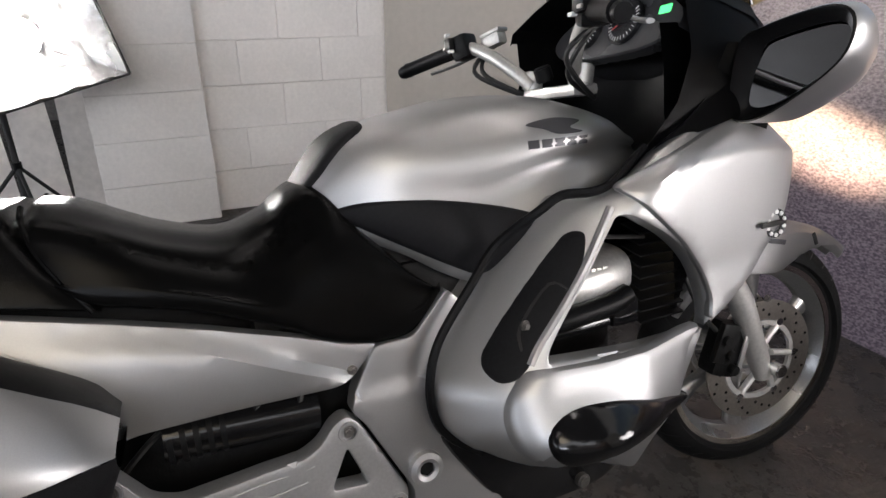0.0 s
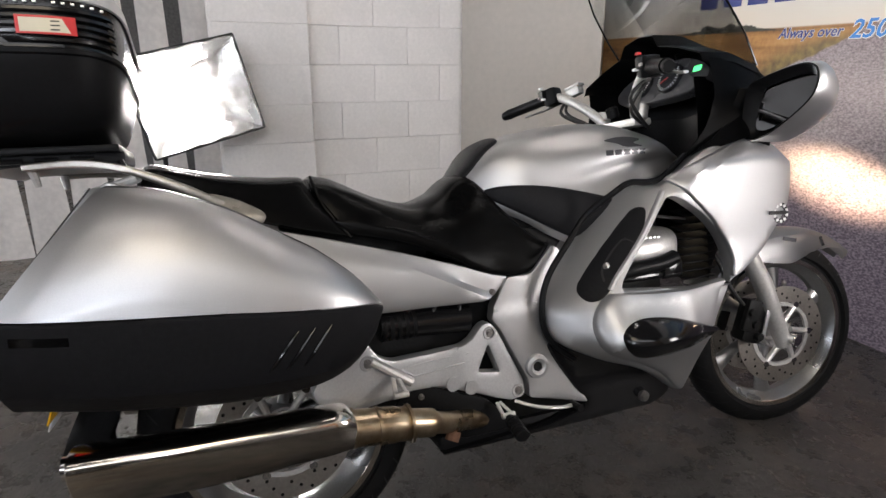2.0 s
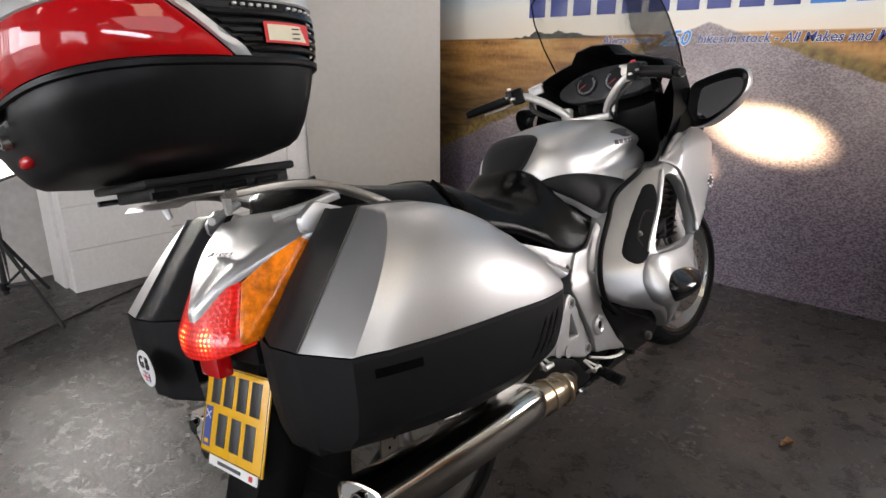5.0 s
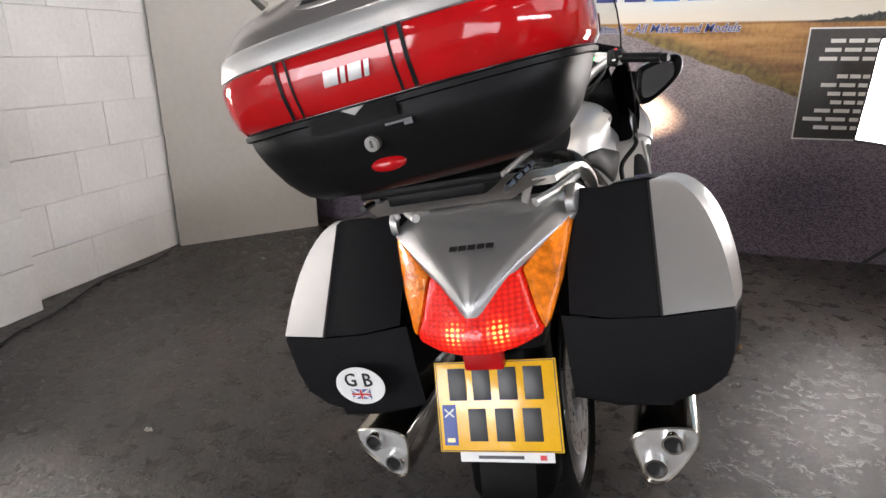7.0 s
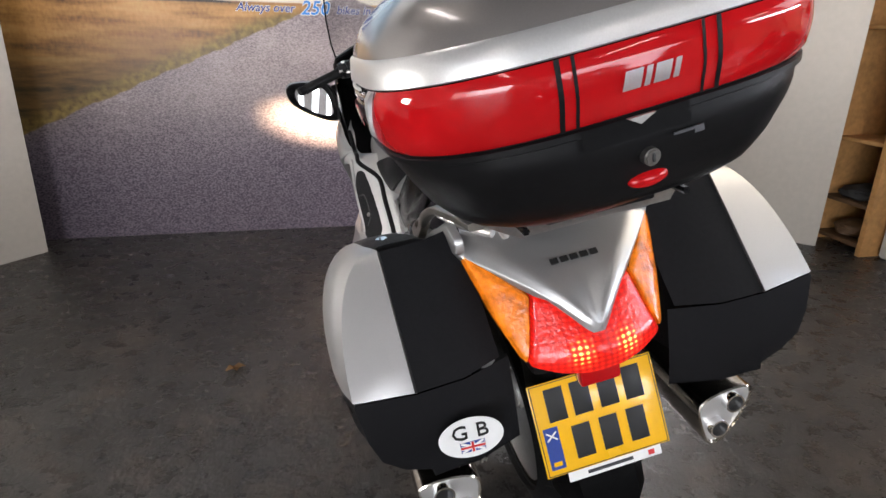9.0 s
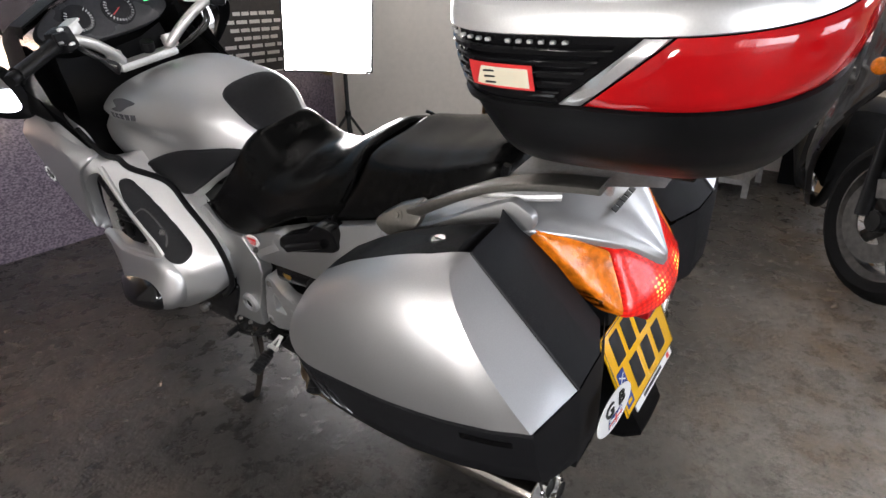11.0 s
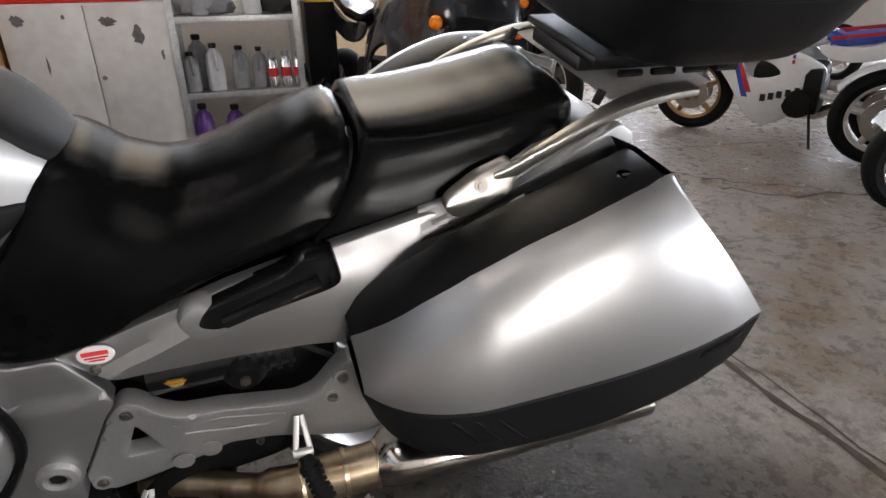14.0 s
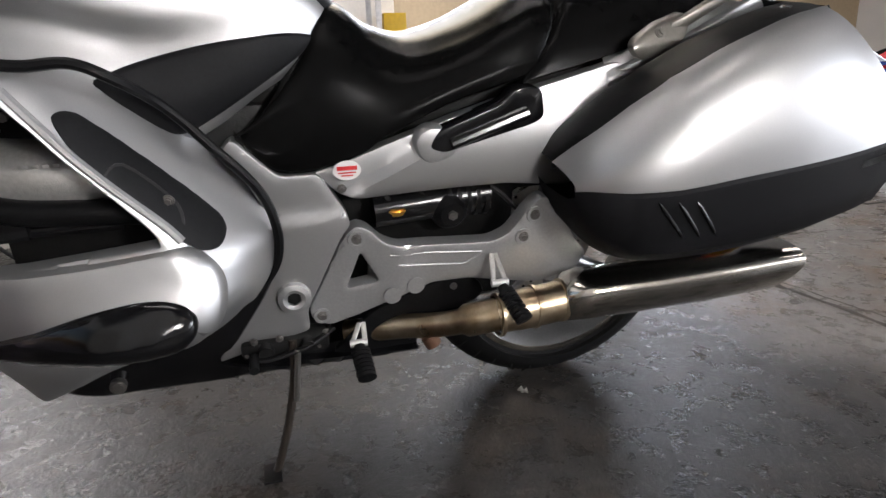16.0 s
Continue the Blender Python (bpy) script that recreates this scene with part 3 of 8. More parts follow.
def mural_print():
    """A printed road through dry fields: pale sky, orange grass, grey road that narrows to the horizon."""
    m = bpy.data.materials.new("printed_mural")
    m.use_nodes = True
    n, l = m.node_tree.nodes, m.node_tree.links
    b = n["Principled BSDF"]
    tc, xyz = n.new("ShaderNodeTexCoord"), n.new("ShaderNodeSeparateXYZ")
    l.new(tc.outputs["Object"], xyz.inputs[0])

    def put(v, socket):
        if isinstance(v, (int, float)):
            socket.default_value = v
        else:
            l.new(v, socket)

    def op(kind, a, c=0.0, d=0.0):
        k = n.new("ShaderNodeMath")
        k.operation = kind
        for v, s in zip((a, c, d), k.inputs):
            put(v, s)
        return k.outputs[0]

    def noise(scale, detail=5, stretch=(1, 1, 1)):
        mp, t = n.new("ShaderNodeMapping"), n.new("ShaderNodeTexNoise")
        mp.inputs["Scale"].default_value = stretch
        t.inputs["Scale"].default_value, t.inputs["Detail"].default_value = scale, detail
        l.new(tc.outputs["Object"], mp.inputs[0])
        l.new(mp.outputs[0], t.inputs["Vector"])
        return t.outputs[0]

    def ramp(v, *stops):
        r = n.new("ShaderNodeValToRGB")
        e = r.color_ramp.elements
        while len(e) < len(stops):
            e.new(0.5)
        for el, (p, c) in zip(e, stops):
            el.position, el.color = p, (*c, 1)
        l.new(v, r.inputs[0])
        return r.outputs[0]

    def mix(f, a, c):
        k = n.new("ShaderNodeMixRGB")
        put(f, k.inputs[0])
        l.new(a, k.inputs[1])
        l.new(c, k.inputs[2])
        return k.outputs[0]

    def step(v, lo, hi):
        k = n.new("ShaderNodeMapRange")
        k.interpolation_type = "SMOOTHSTEP"
        k.inputs["From Min"].default_value, k.inputs["From Max"].default_value = lo, hi
        l.new(v, k.inputs["Value"])
        return k.outputs[0]

    x, z = xyz.outputs[0], op("SUBTRACT", xyz.outputs[2], 0.022)
    wob = op("SUBTRACT", noise(9, 6), 0.5)
    sky_mix = op("MULTIPLY_ADD", noise(1.6, 5, (0.6, 1, 2.5)), 0.35, op("MULTIPLY", op("SUBTRACT", z, 1.29), 0.9))
    skyc = ramp(sky_mix, (0.10, (0.72, 0.60, 0.46)), (0.30, (0.70, 0.68, 0.62)), (0.55, (0.42, 0.56, 0.66)), (0.95, (0.20, 0.32, 0.46)))
    grass = ramp(op("MULTIPLY_ADD", noise(7, 8, (0.35, 1, 2.2)), 0.9, op("MULTIPLY", noise(60, 3, (1, 1, 0.6)), 0.25)),
                 (0.36, (0.085, 0.038, 0.012)), (0.50, (0.30, 0.135, 0.034)), (0.64, (0.47, 0.235, 0.065)), (0.84, (0.58, 0.36, 0.13)))
    road = ramp(op("MULTIPLY_ADD", noise(90, 3, (1, 1, 1.6)), 0.6, op("MULTIPLY", noise(3, 5), 0.4)),
                (0.34, (0.13, 0.10, 0.112)), (0.52, (0.30, 0.245, 0.25)), (0.70, (0.48, 0.405, 0.40)))
    tree = ramp(noise(40, 4), (0.3, (0.012, 0.014, 0.010)), (0.7, (0.05, 0.05, 0.035)))
    # the field and the road grow darker towards the bottom of the print
    grass = mix(step(z, 0.78, 1.26), ramp(noise(18, 6, (0.4, 1, 2)), (0.35, (0.035, 0.022, 0.008)), (0.65, (0.15, 0.085, 0.028))), grass)
    road = mix(step(z, 0.30, 1.10), ramp(noise(90, 3, (1, 1, 1.6)), (0.36, (0.042, 0.032, 0.050)), (0.66, (0.19, 0.158, 0.19))), road)
    verge = ramp(noise(30, 5), (0.3, (0.085, 0.050, 0.014)), (0.7, (0.27, 0.185, 0.045)))
    # the road's edges: z under both slopes
    left = op("SUBTRACT", op("MULTIPLY_ADD", op("ADD", x, 0.45), 0.437, 1.300), z)
    right = op("SUBTRACT", op("MULTIPLY_ADD", op("ADD", x, 0.15), -0.357, 1.276), z)
    near = op("MULTIPLY_ADD", wob, 0.05, op("MINIMUM", left, right))
    col = mix(step(z, 1.285, 1.295), grass, skyc)
    col = mix(op("MULTIPLY", step(op("MULTIPLY_ADD", wob, 0.10, op("MINIMUM", left, right)), -0.11, -0.02), op("SUBTRACT", 1.0, step(z, 1.20, 1.28))), col, verge)
    col = mix(step(near, -0.004, 0.010), col, road)
    # dark trees on the horizon
    crown = op("MULTIPLY_ADD", noise(14, 6), 0.16, -0.03)
    hump_l = op("SUBTRACT", 1.0, op("ABSOLUTE", op("DIVIDE", op("ADD", x, 1.28), 0.34)))
    hump_r = op("SUBTRACT", 1.0, op("ABSOLUTE", op("DIVIDE", op("SUBTRACT", x, 1.50), 0.62)))
    hump = op("MAXIMUM", op("MULTIPLY", op("MAXIMUM", hump_l, 0.0), 0.9), op("MULTIPLY", op("MAXIMUM", hump_r, 0.0), 1.5))
    height = op("MULTIPLY", op("MINIMUM", hump, 1.0), crown)
    under = op("SUBTRACT", op("ADD", 1.285, height), z)
    col = mix(op("MULTIPLY", step(under, 0.0, 0.008), step(z, 1.275, 1.285)), col, tree)
    l.new(col, b.inputs["Base Color"])
    b.inputs["Roughness"].default_value = 0.45
    return m


def build_mural():
    bm = bmesh.new()
    box(bm, (-0.25, 2.44, 1.2), (4.1, 0.02, 2.4), 0.003)
    mural = tagged(part("mural", bm, mural_print()), "printed wall mural of a road through dry fields", "mural")
    front = pose(0, 2.427, 0, 90, 0, 0)
    blue = mat("sky_blue_print", (0.04, 0.22, 0.62), 0.4, vary=0.05)
    navy = mat("navy_print", (0.035, 0.05, 0.22), 0.4, vary=0.05)
    halo = mat("white_halo_print", (0.74, 0.72, 0.68), 0.4, vary=0.03)

    def words(body, x, size, z, slant=0.25, ink=navy):
        bar = text_end("|", size, slant)
        for i, c in enumerate(body):
            if c == " ":
                continue
            at = x + text_end(body[:i] + "|", size, slant) - bar
            for material, lift, fat in ((halo, 0.0, 0.045), (ink, 0.0015, 0.012)):
                mesh_text(c, size, Matrix.Translation((at, 2.4275 - lift, z)) @ pose(0, 0, 0, 90, 0, 0), material, mural, "letter", 0.0004, "LEFT", slant, fat * size)

    words("Always over", -0.935, 0.062, 1.283)
    words("250", -0.592, 0.104, 1.285, 0.25, blue)
    words("bikes in stock - All Makes and Models", -0.395, 0.063, 1.280)
    # the trader's name, as plain bars in its colours
    for x0, x1, material in [(-1.45 + 0.155 * i, -1.45 + 0.155 * i + 0.115, navy) for i in range(10)] + [(0.10, 0.24, blue), (0.28, 0.42, blue), (0.45, 0.54, blue), (0.57, 0.67, blue)] + [(0.73 + 0.085 * i, 0.795 + 0.085 * i, navy) for i in range(4)]:
        tall = 0.17 if x0 < 0.7 else 0.07
        bm = bmesh.new()
        box(bm, ((x0 + x1) / 2, 2.4275, 1.425 + tall / 2), (x1 - x0, 0.003, tall), 0.001)
        part("name_bar", bm, material, mural)
    # dark notice with lines of small print
    panel = mat("dark_notice_print", (0.045, 0.040, 0.038), 0.4, vary=0.2)
    bm = bmesh.new()
    box(bm, (1.22, 2.4275, 0.983), (0.63, 0.003, 0.585), 0.001)
    part("notice_panel", bm, panel, mural)
    for lo, hi in (((0.905, 0.690), (1.535, 0.698)), ((0.905, 1.268), (1.535, 1.276)), ((0.905, 0.698), (0.912, 1.268)), ((1.528, 0.698), (1.535, 1.268))):
        bm = bmesh.new()
        box(bm, ((lo[0] + hi[0]) / 2, 2.4262, (lo[1] + hi[1]) / 2), (hi[0] - lo[0], 0.002, hi[1] - lo[1]))
        part("notice_edge", bm, halo, mural)
    for i, (w, z) in enumerate(((0.42, 1.19), (0.46, 1.145), (0.50, 1.10), (0.30, 1.01), (0.44, 0.965), (0.36, 0.92), (0.32, 0.875), (0.46, 0.83), (0.56, 0.785), (0.44, 0.74))):
        bm = bmesh.new()
        for k in range(5):
            a = 1.22 - w / 2 + w * k / 5
            box(bm, (a + w * 0.09, 2.4262, z + 0.018), (w * 0.165, 0.002, 0.020))
        part("print_line", bm, halo, mural)
    return mural


build_mural()


def upright_board(name, a, b, label, thick=0.04, high=2.45):
    a, b = Vector((*a, 0)), Vector((*b, 0))
    d = (b - a).normalized()
    turn = Matrix((d, Vector((-d.y, d.x, 0)), Vector((0, 0, 1)))).transposed()
    bm = bmesh.new()
    box(bm, (a + b) / 2 + Vector((0, 0, high / 2)) + turn @ Vector((0, thick / 2, 0)), ((b - a).length, thick, high), 0.004, turn)
    return tagged(part(name, bm, BOARD), label, "board")


upright_board("standing_board", (-2.606, 1.534), (-2.003, 2.209), "tall cream painted board standing across the corner")
upright_board("standing_board", (1.74, 2.25), (2.40, 1.60), "tall cream painted board standing beside the mural")


def strip_curtain():
    top = thing("strip_curtain", "hanging curtain of tapering white strips", "curtain", Matrix.Translation((-2.97, 0, 0)))
    bm = bmesh.new()
    box(bm, (-0.02, -1.75, 2.5), (0.05, 3.6, 0.1), 0.006)
    part("rail", bm, GALV, top)
    rng = random.Random(4)
    for i in range(15):
        y = -0.09 - 0.24 * i
        bm = bmesh.new()
        lean, rows = rng.uniform(-0.012, 0.012), []
        for z, half in ((0.0, 0.117), (0.35, 0.106), (0.8, 0.090), (1.3, 0.080), (1.8, 0.076), (2.46, 0.072)):
            bow = 0.012 * math.sin(z * 1.7 + i)
            rows.append([Vector((bow + 0.014 * math.sin(math.pi * k / 6), y + lean * z + half * (k / 3 - 1), z)) for k in range(7)])
        vs = grid(bm, rows)
        bmesh.ops.solidify(bm, geom=bm.faces[:], thickness=0.004)
        part("strip", bm, SLAT, top)
    return top


strip_curtain()


def softbox(m, w, h, deep, label, lit_cloth):
    """A square photo light on a stand: four foil-lined cloth sides, lamp inside, optional diffuser cloth. Opens towards -y."""
    top = thing("softbox", label, "studio light", m)
    hw, hh, r = w / 2, h / 2, 0.06
    rim = [Vector((sx * hw, 0, sz * hh)) for sx, sz in ((-1, -1), (1, -1), (1, 1), (-1, 1))]
    hub = [Vector((sx * r, deep, sz * r)) for sx, sz in ((-1, -1), (1, -1), (1, 1), (-1, 1))]
    for name, material, shrink in (("cloth_side", FABRIC, 0.0), ("foil_lining", FOIL, 0.008)):
        for i in range(4):
            j = (i + 1) % 4
            bm = bmesh.new()
            rows = []
            for t in np.linspace(0, 1, 7):
                a, b = rim[i].lerp(hub[i], t), rim[j].lerp(hub[j], t)
                row = []
                for s in np.linspace(0, 1, 9):
                    p = a.lerp(b, s)
                    sag = 0.03 * math.sin(math.pi * s) * math.sin(math.pi * t) + (0.006 * math.sin(23 * s + 9 * t + i) if shrink else 0)
                    toward = Vector((-p.x, 0, -p.z)).normalized()
                    row.append(p + toward * (sag + shrink))
                rows.append(row)
            grid(bm, rows)
            bmesh.ops.solidify(bm, geom=bm.faces[:], thickness=0.002)
            part(name, bm, material, top)
    for i in range(4):
        bm = bmesh.new()
        tube(bm, [rim[i], rim[(i + 1) % 4]], 0.006, 6)
        part("rim_piping", bm, FABRIC, top)
    bm = bmesh.new()
    if lit_cloth:
        rows = []
        for z in np.linspace(-hh, hh, 13):
            rows.append([Vector((x, -0.012 * math.cos(x / hw * 1.5) * math.cos(z / hh * 1.5) + 0.004 * math.sin(17 * x + 11 * z), z * (1 + 0.03 * math.sin(9 * x)))) for x in np.linspace(-hw, hw, 13)])
        grid(bm, rows)
        part("diffuser", bm, GLOW, top, "glowing white diffuser cloth")
    else:
        bmesh.ops.create_uvsphere(bm, u_segments=20, v_segments=12, radius=0.085, matrix=Matrix.Translation((-0.02, deep - 0.10, 0)) @ Matrix.Diagonal((1, 1.3, 1, 1)))
        part("bulb", bm, BULB, top, "lit frosted bulb")
        bm = bmesh.new()
        disc(bm, (0, deep - 0.02, 0), (0, 1, 0), 0.055, 0.06)
        part("lamp_holder", bm, FABRIC, top)
    return top


BULB = mat("lit_frosted_bulb", (0.8, 0.8, 0.8), 0.6, emit=(1.0, 0.92, 0.87), power=60.0)
def facing(centre, right, up):
    """A pose at the centre whose x axis runs along right and whose z axis lies near up."""
    x = Vector(right).normalized()
    z = (Vector(up) - x * x.dot(Vector(up))).normalized()
    return Matrix.Translation(centre) @ Matrix((x, z.cross(x), z)).transposed().to_4x4()


WEST_BOX = facing((-2.236, -0.138, 0.993), (-0.147, 0.563, 0.137), (-0.033, -0.083, 0.505))
softbox(WEST_BOX, 0.60, 0.51, 0.28, "square photo softbox with silver lining and a lit bulb", False)
softbox(facing((1.315, 1.915, 0.962), (0.46, -0.35, -0.035), (0.0, 0.0, 1)), 0.49, 0.48, 0.3, "square photo softbox with a glowing white front", True)
area("softbox_lamp", WEST_BOX @ pose(0, 0.10, 0, -90, 0, 0), 0.34, 0.30, 27, (1.0, 0.95, 0.90))


def light_stand(x, y, head, turn, label):
    top = thing("light_stand", label, "stand", pose(x, y, 0, 0, 0, turn))
    bm = bmesh.new()
    tube(bm, [(0, 0, 0.12), (0, 0, 0.7)], 0.013, 10)
    tube(bm, [(0, 0, 0.68), (0, 0, head)], 0.010, 10)
    part("pole", bm, FABRIC, top)
    for i in range(3):
        a = 2.094 * i
        bm = bmesh.new()
        tube(bm, [(0, 0, 0.42), (0.36 * math.cos(a), 0.36 * math.sin(a), 0.012)], 0.009, 8)
        tube(bm, [(0, 0, 0.16), (0.2 * math.cos(a), 0.2 * math.sin(a), 0.195)], 0.006, 6)
        part("leg", bm, FABRIC, top)
        bm = bmesh.new()
        disc(bm, (0, 0, 0.42 if i == 0 else (0.16 if i == 1 else 0.69)), (0, 0, 1), 0.02, 0.035)
        part("collar", bm, BLACK, top)
    return top


light_stand(-2.42, -0.33, 1.03, 20, "black tripod light stand holding a softbox")
light_stand(1.60, 2.10, 0.98, 40, "black tripod light stand beside the mural")


def strip_light(x, y, turn=0):
    top = thing("strip_light", "lit twin fluorescent ceiling strip", "ceiling light", pose(x, y, 3.22, 0, 0, turn), "ceiling strips")
    bm = bmesh.new()
    box(bm, (0, 0, 0.045), (0.14, 1.5, 0.06), 0.006)
    part("housing", bm, WALL_PAINT, top)
    for s in (-1, 1):
        bm = bmesh.new()
        tube(bm, [(s * 0.04, -0.72, 0), (s * 0.04, 0.72, 0)], 0.014, 8)
        part("tube", bm, TUBE, top, "glowing fluorescent tube")
    return top


for x, y, a in ((1.2, -0.6, 0), (-1.5, 0.3, 0), (1.2, -3.8, 0), (-1.5, -3.4, 0), (4.6, -4.2, 0), (-4.6, -1.5, 0), (0.0, 1.5, 90)):
    strip_light(x, y, a)


# unseen glowing panel added overhead for the warm reflection on the seats
def added_ceiling_panel(x, y):
    top = thing("added_ceiling_light", "added warm ceiling panel with a milky diffuser", "ceiling light", Matrix.Translation((x, y, 3.22)))
    bm = bmesh.new()
    box(bm, (0, 0, 0.05), (1.7, 1.3, 0.06), 0.006)
    part("housing", bm, WALL_PAINT, top)
    bm = bmesh.new()
    box(bm, (0, 0, 0.012), (1.64, 1.24, 0.016), 0.004)
    part("diffuser", bm, WARM_PANEL, top, "glowing milky diffuser")


WARM_PANEL = mat("lit_warm_diffuser", (0.8, 0.8, 0.8), 0.6, emit=(1.0, 0.84, 0.62), power=6.0)
added_ceiling_panel(3.0, -0.35)


# ---- floor marks ----
def joint(name, a, b, wide, label, seed, wander=0.01):
    rng = random.Random(seed)
    a, b = Vector(a), Vector(b)
    n = max(4, int((b - a).length / 0.06))
    d = (b - a).normalized()
    s = Vector((-d.y, d.x))
    bm = bmesh.new()
    rows, off = [], 0.0
    for i in range(n + 1):
        off = 0.85 * off + rng.uniform(-wander, wander)
        p = a.lerp(b, i / n) + s * off
        w0, w1 = wide * rng.uniform(0.2, 1), wide * rng.uniform(0.2, 1)
        rows.append([Vector((*(p - s * w0), 0.0015)), Vector((*(p + s * w1), 0.0015))])
    grid(bm, rows)
    return tagged(part(name, bm, CRACK), label, "floor joint", kind="structure")


joint("floor_joint", (-2.9, -0.92), (-1.2, -1.06), 0.012, "dirty ragged joint in the concrete floor", 31)
joint("floor_joint", (-1.2, -1.06), (0.2, -1.00), 0.016, "dirty ragged joint in the concrete floor", 1)
joint("floor_joint", (0.2, -1.00), (3.4, -0.935), 0.020, "dirty ragged joint in the concrete floor", 2)
joint("floor_joint", (-1.3, -1.10), (0.3, -1.04), 0.006, "thin ragged crack beside the floor joint", 21)
joint("floor_joint", (2.30, -0.955), (1.75, -5.5), 0.008, "dirty ragged joint in the concrete floor", 3)
joint("floor_joint", (0.79, -0.98), (0.62, -2.6), 0.005, "hairline crack in the concrete floor", 5, 0.02)
joint("floor_joint", (-1.4, -1.1), (-1.6, -4.0), 0.008, "dirty ragged joint in the concrete floor", 7)
joint("floor_joint", (1.75, -1.9), (1.1, -2.6), 0.012, "dark branching stain on the concrete floor", 9, 0.05)
joint("floor_joint", (1.35, -2.15), (0.95, -2.75), 0.02, "dark wet streak on the concrete floor", 13, 0.05)
joint("floor_joint", (2.3, -2.1), (1.5, -2.0), 0.014, "dark wet streak on the concrete floor", 15, 0.04)
joint("floor_joint", (2.6, -0.95), (3.3, -3.5), 0.010, "dirty ragged joint in the concrete floor", 17, 0.015)


def floor_cable(points, label):
    bm = bmesh.new()
    tube(bm, curve_pts([(x, y, 0.006) for x, y in points], 6), 0.005, 6)
    return tagged(part("power_cable", bm, CABLE), label, "cable")


floor_cable([(-2.05, -0.45), (-2.19, -0.17), (-2.40, 0.25), (-2.44, 0.5), (-2.57, 0.9), (-2.54, 1.2), (-2.60, 1.45)], "thin black power cable along the wall foot")
floor_cable([(1.45, 1.95), (1.58, 1.86), (1.60, 1.65), (1.75, 1.42), (1.95, 1.25), (2.3, 1.2)], "thin black power cable from the light stand")


def scrap(x, y, turn, material, label, category, size):
    bm = bmesh.new()
    rows = [[Vector((size * (i / 4 - 0.5) * 2, size * 0.55 * s * math.sin(math.pi * (i + 0.4) / 4.8), 0.004 + 0.012 * abs(s) * (i % 2))) for s in (-1, 0, 1)] for i in range(5)]
    grid(bm, rows)
    bmesh.ops.solidify(bm, geom=bm.faces[:], thickness=0.002)
    ob = tagged(part("floor_scrap", bm, material), label, category)
    ob.matrix_world = pose(x, y, 0.002, 0, 0, turn)


scrap(-0.90, 0.76, 20, LEAF, "curled dry brown leaf on the floor", "leaf", 0.035)
scrap(0.56, 1.07, 70, LEAF, "curled dry brown leaf on the floor", "leaf", 0.03)
scrap(-1.32, -0.12, 10, CHIP, "small pale paint chip on the floor", "scrap", 0.014)
scrap(-0.15, 0.10, 40, CHIP, "small pale scrap on the floor", "scrap", 0.014)
scrap(1.95, -0.75, 40, LEAF, "curled dry brown leaf on the floor", "leaf", 0.05)
scrap(-1.95, 1.46, 10, CHIP, "small pale paint chip on the floor", "scrap", 0.012)

# ---- the touring motorcycle, leaning on its side stand ----
# x to its right, y ahead, z up in its own upright frame; the rear tyre touches the floor at the origin
bike = thing("motorcycle", "silver touring motorcycle with panniers and top case on its side stand", "motorcycle", pose(0, 0, 0, 0, -12, 0))
SIDES = (1, -1)


def bolt(parent, s, x, y, z, r=0.011, name="bolt"):
    bm = bmesh.new()
    disc(bm, (s * x, y, z), (1, 0, 0), r, 0.008, 16, 0.002)
    disc(bm, (s * (x + 0.003), y, z), (1, 0, 0), r * 0.55, 0.008, 6)
    return part(name, bm, BOLT, parent)


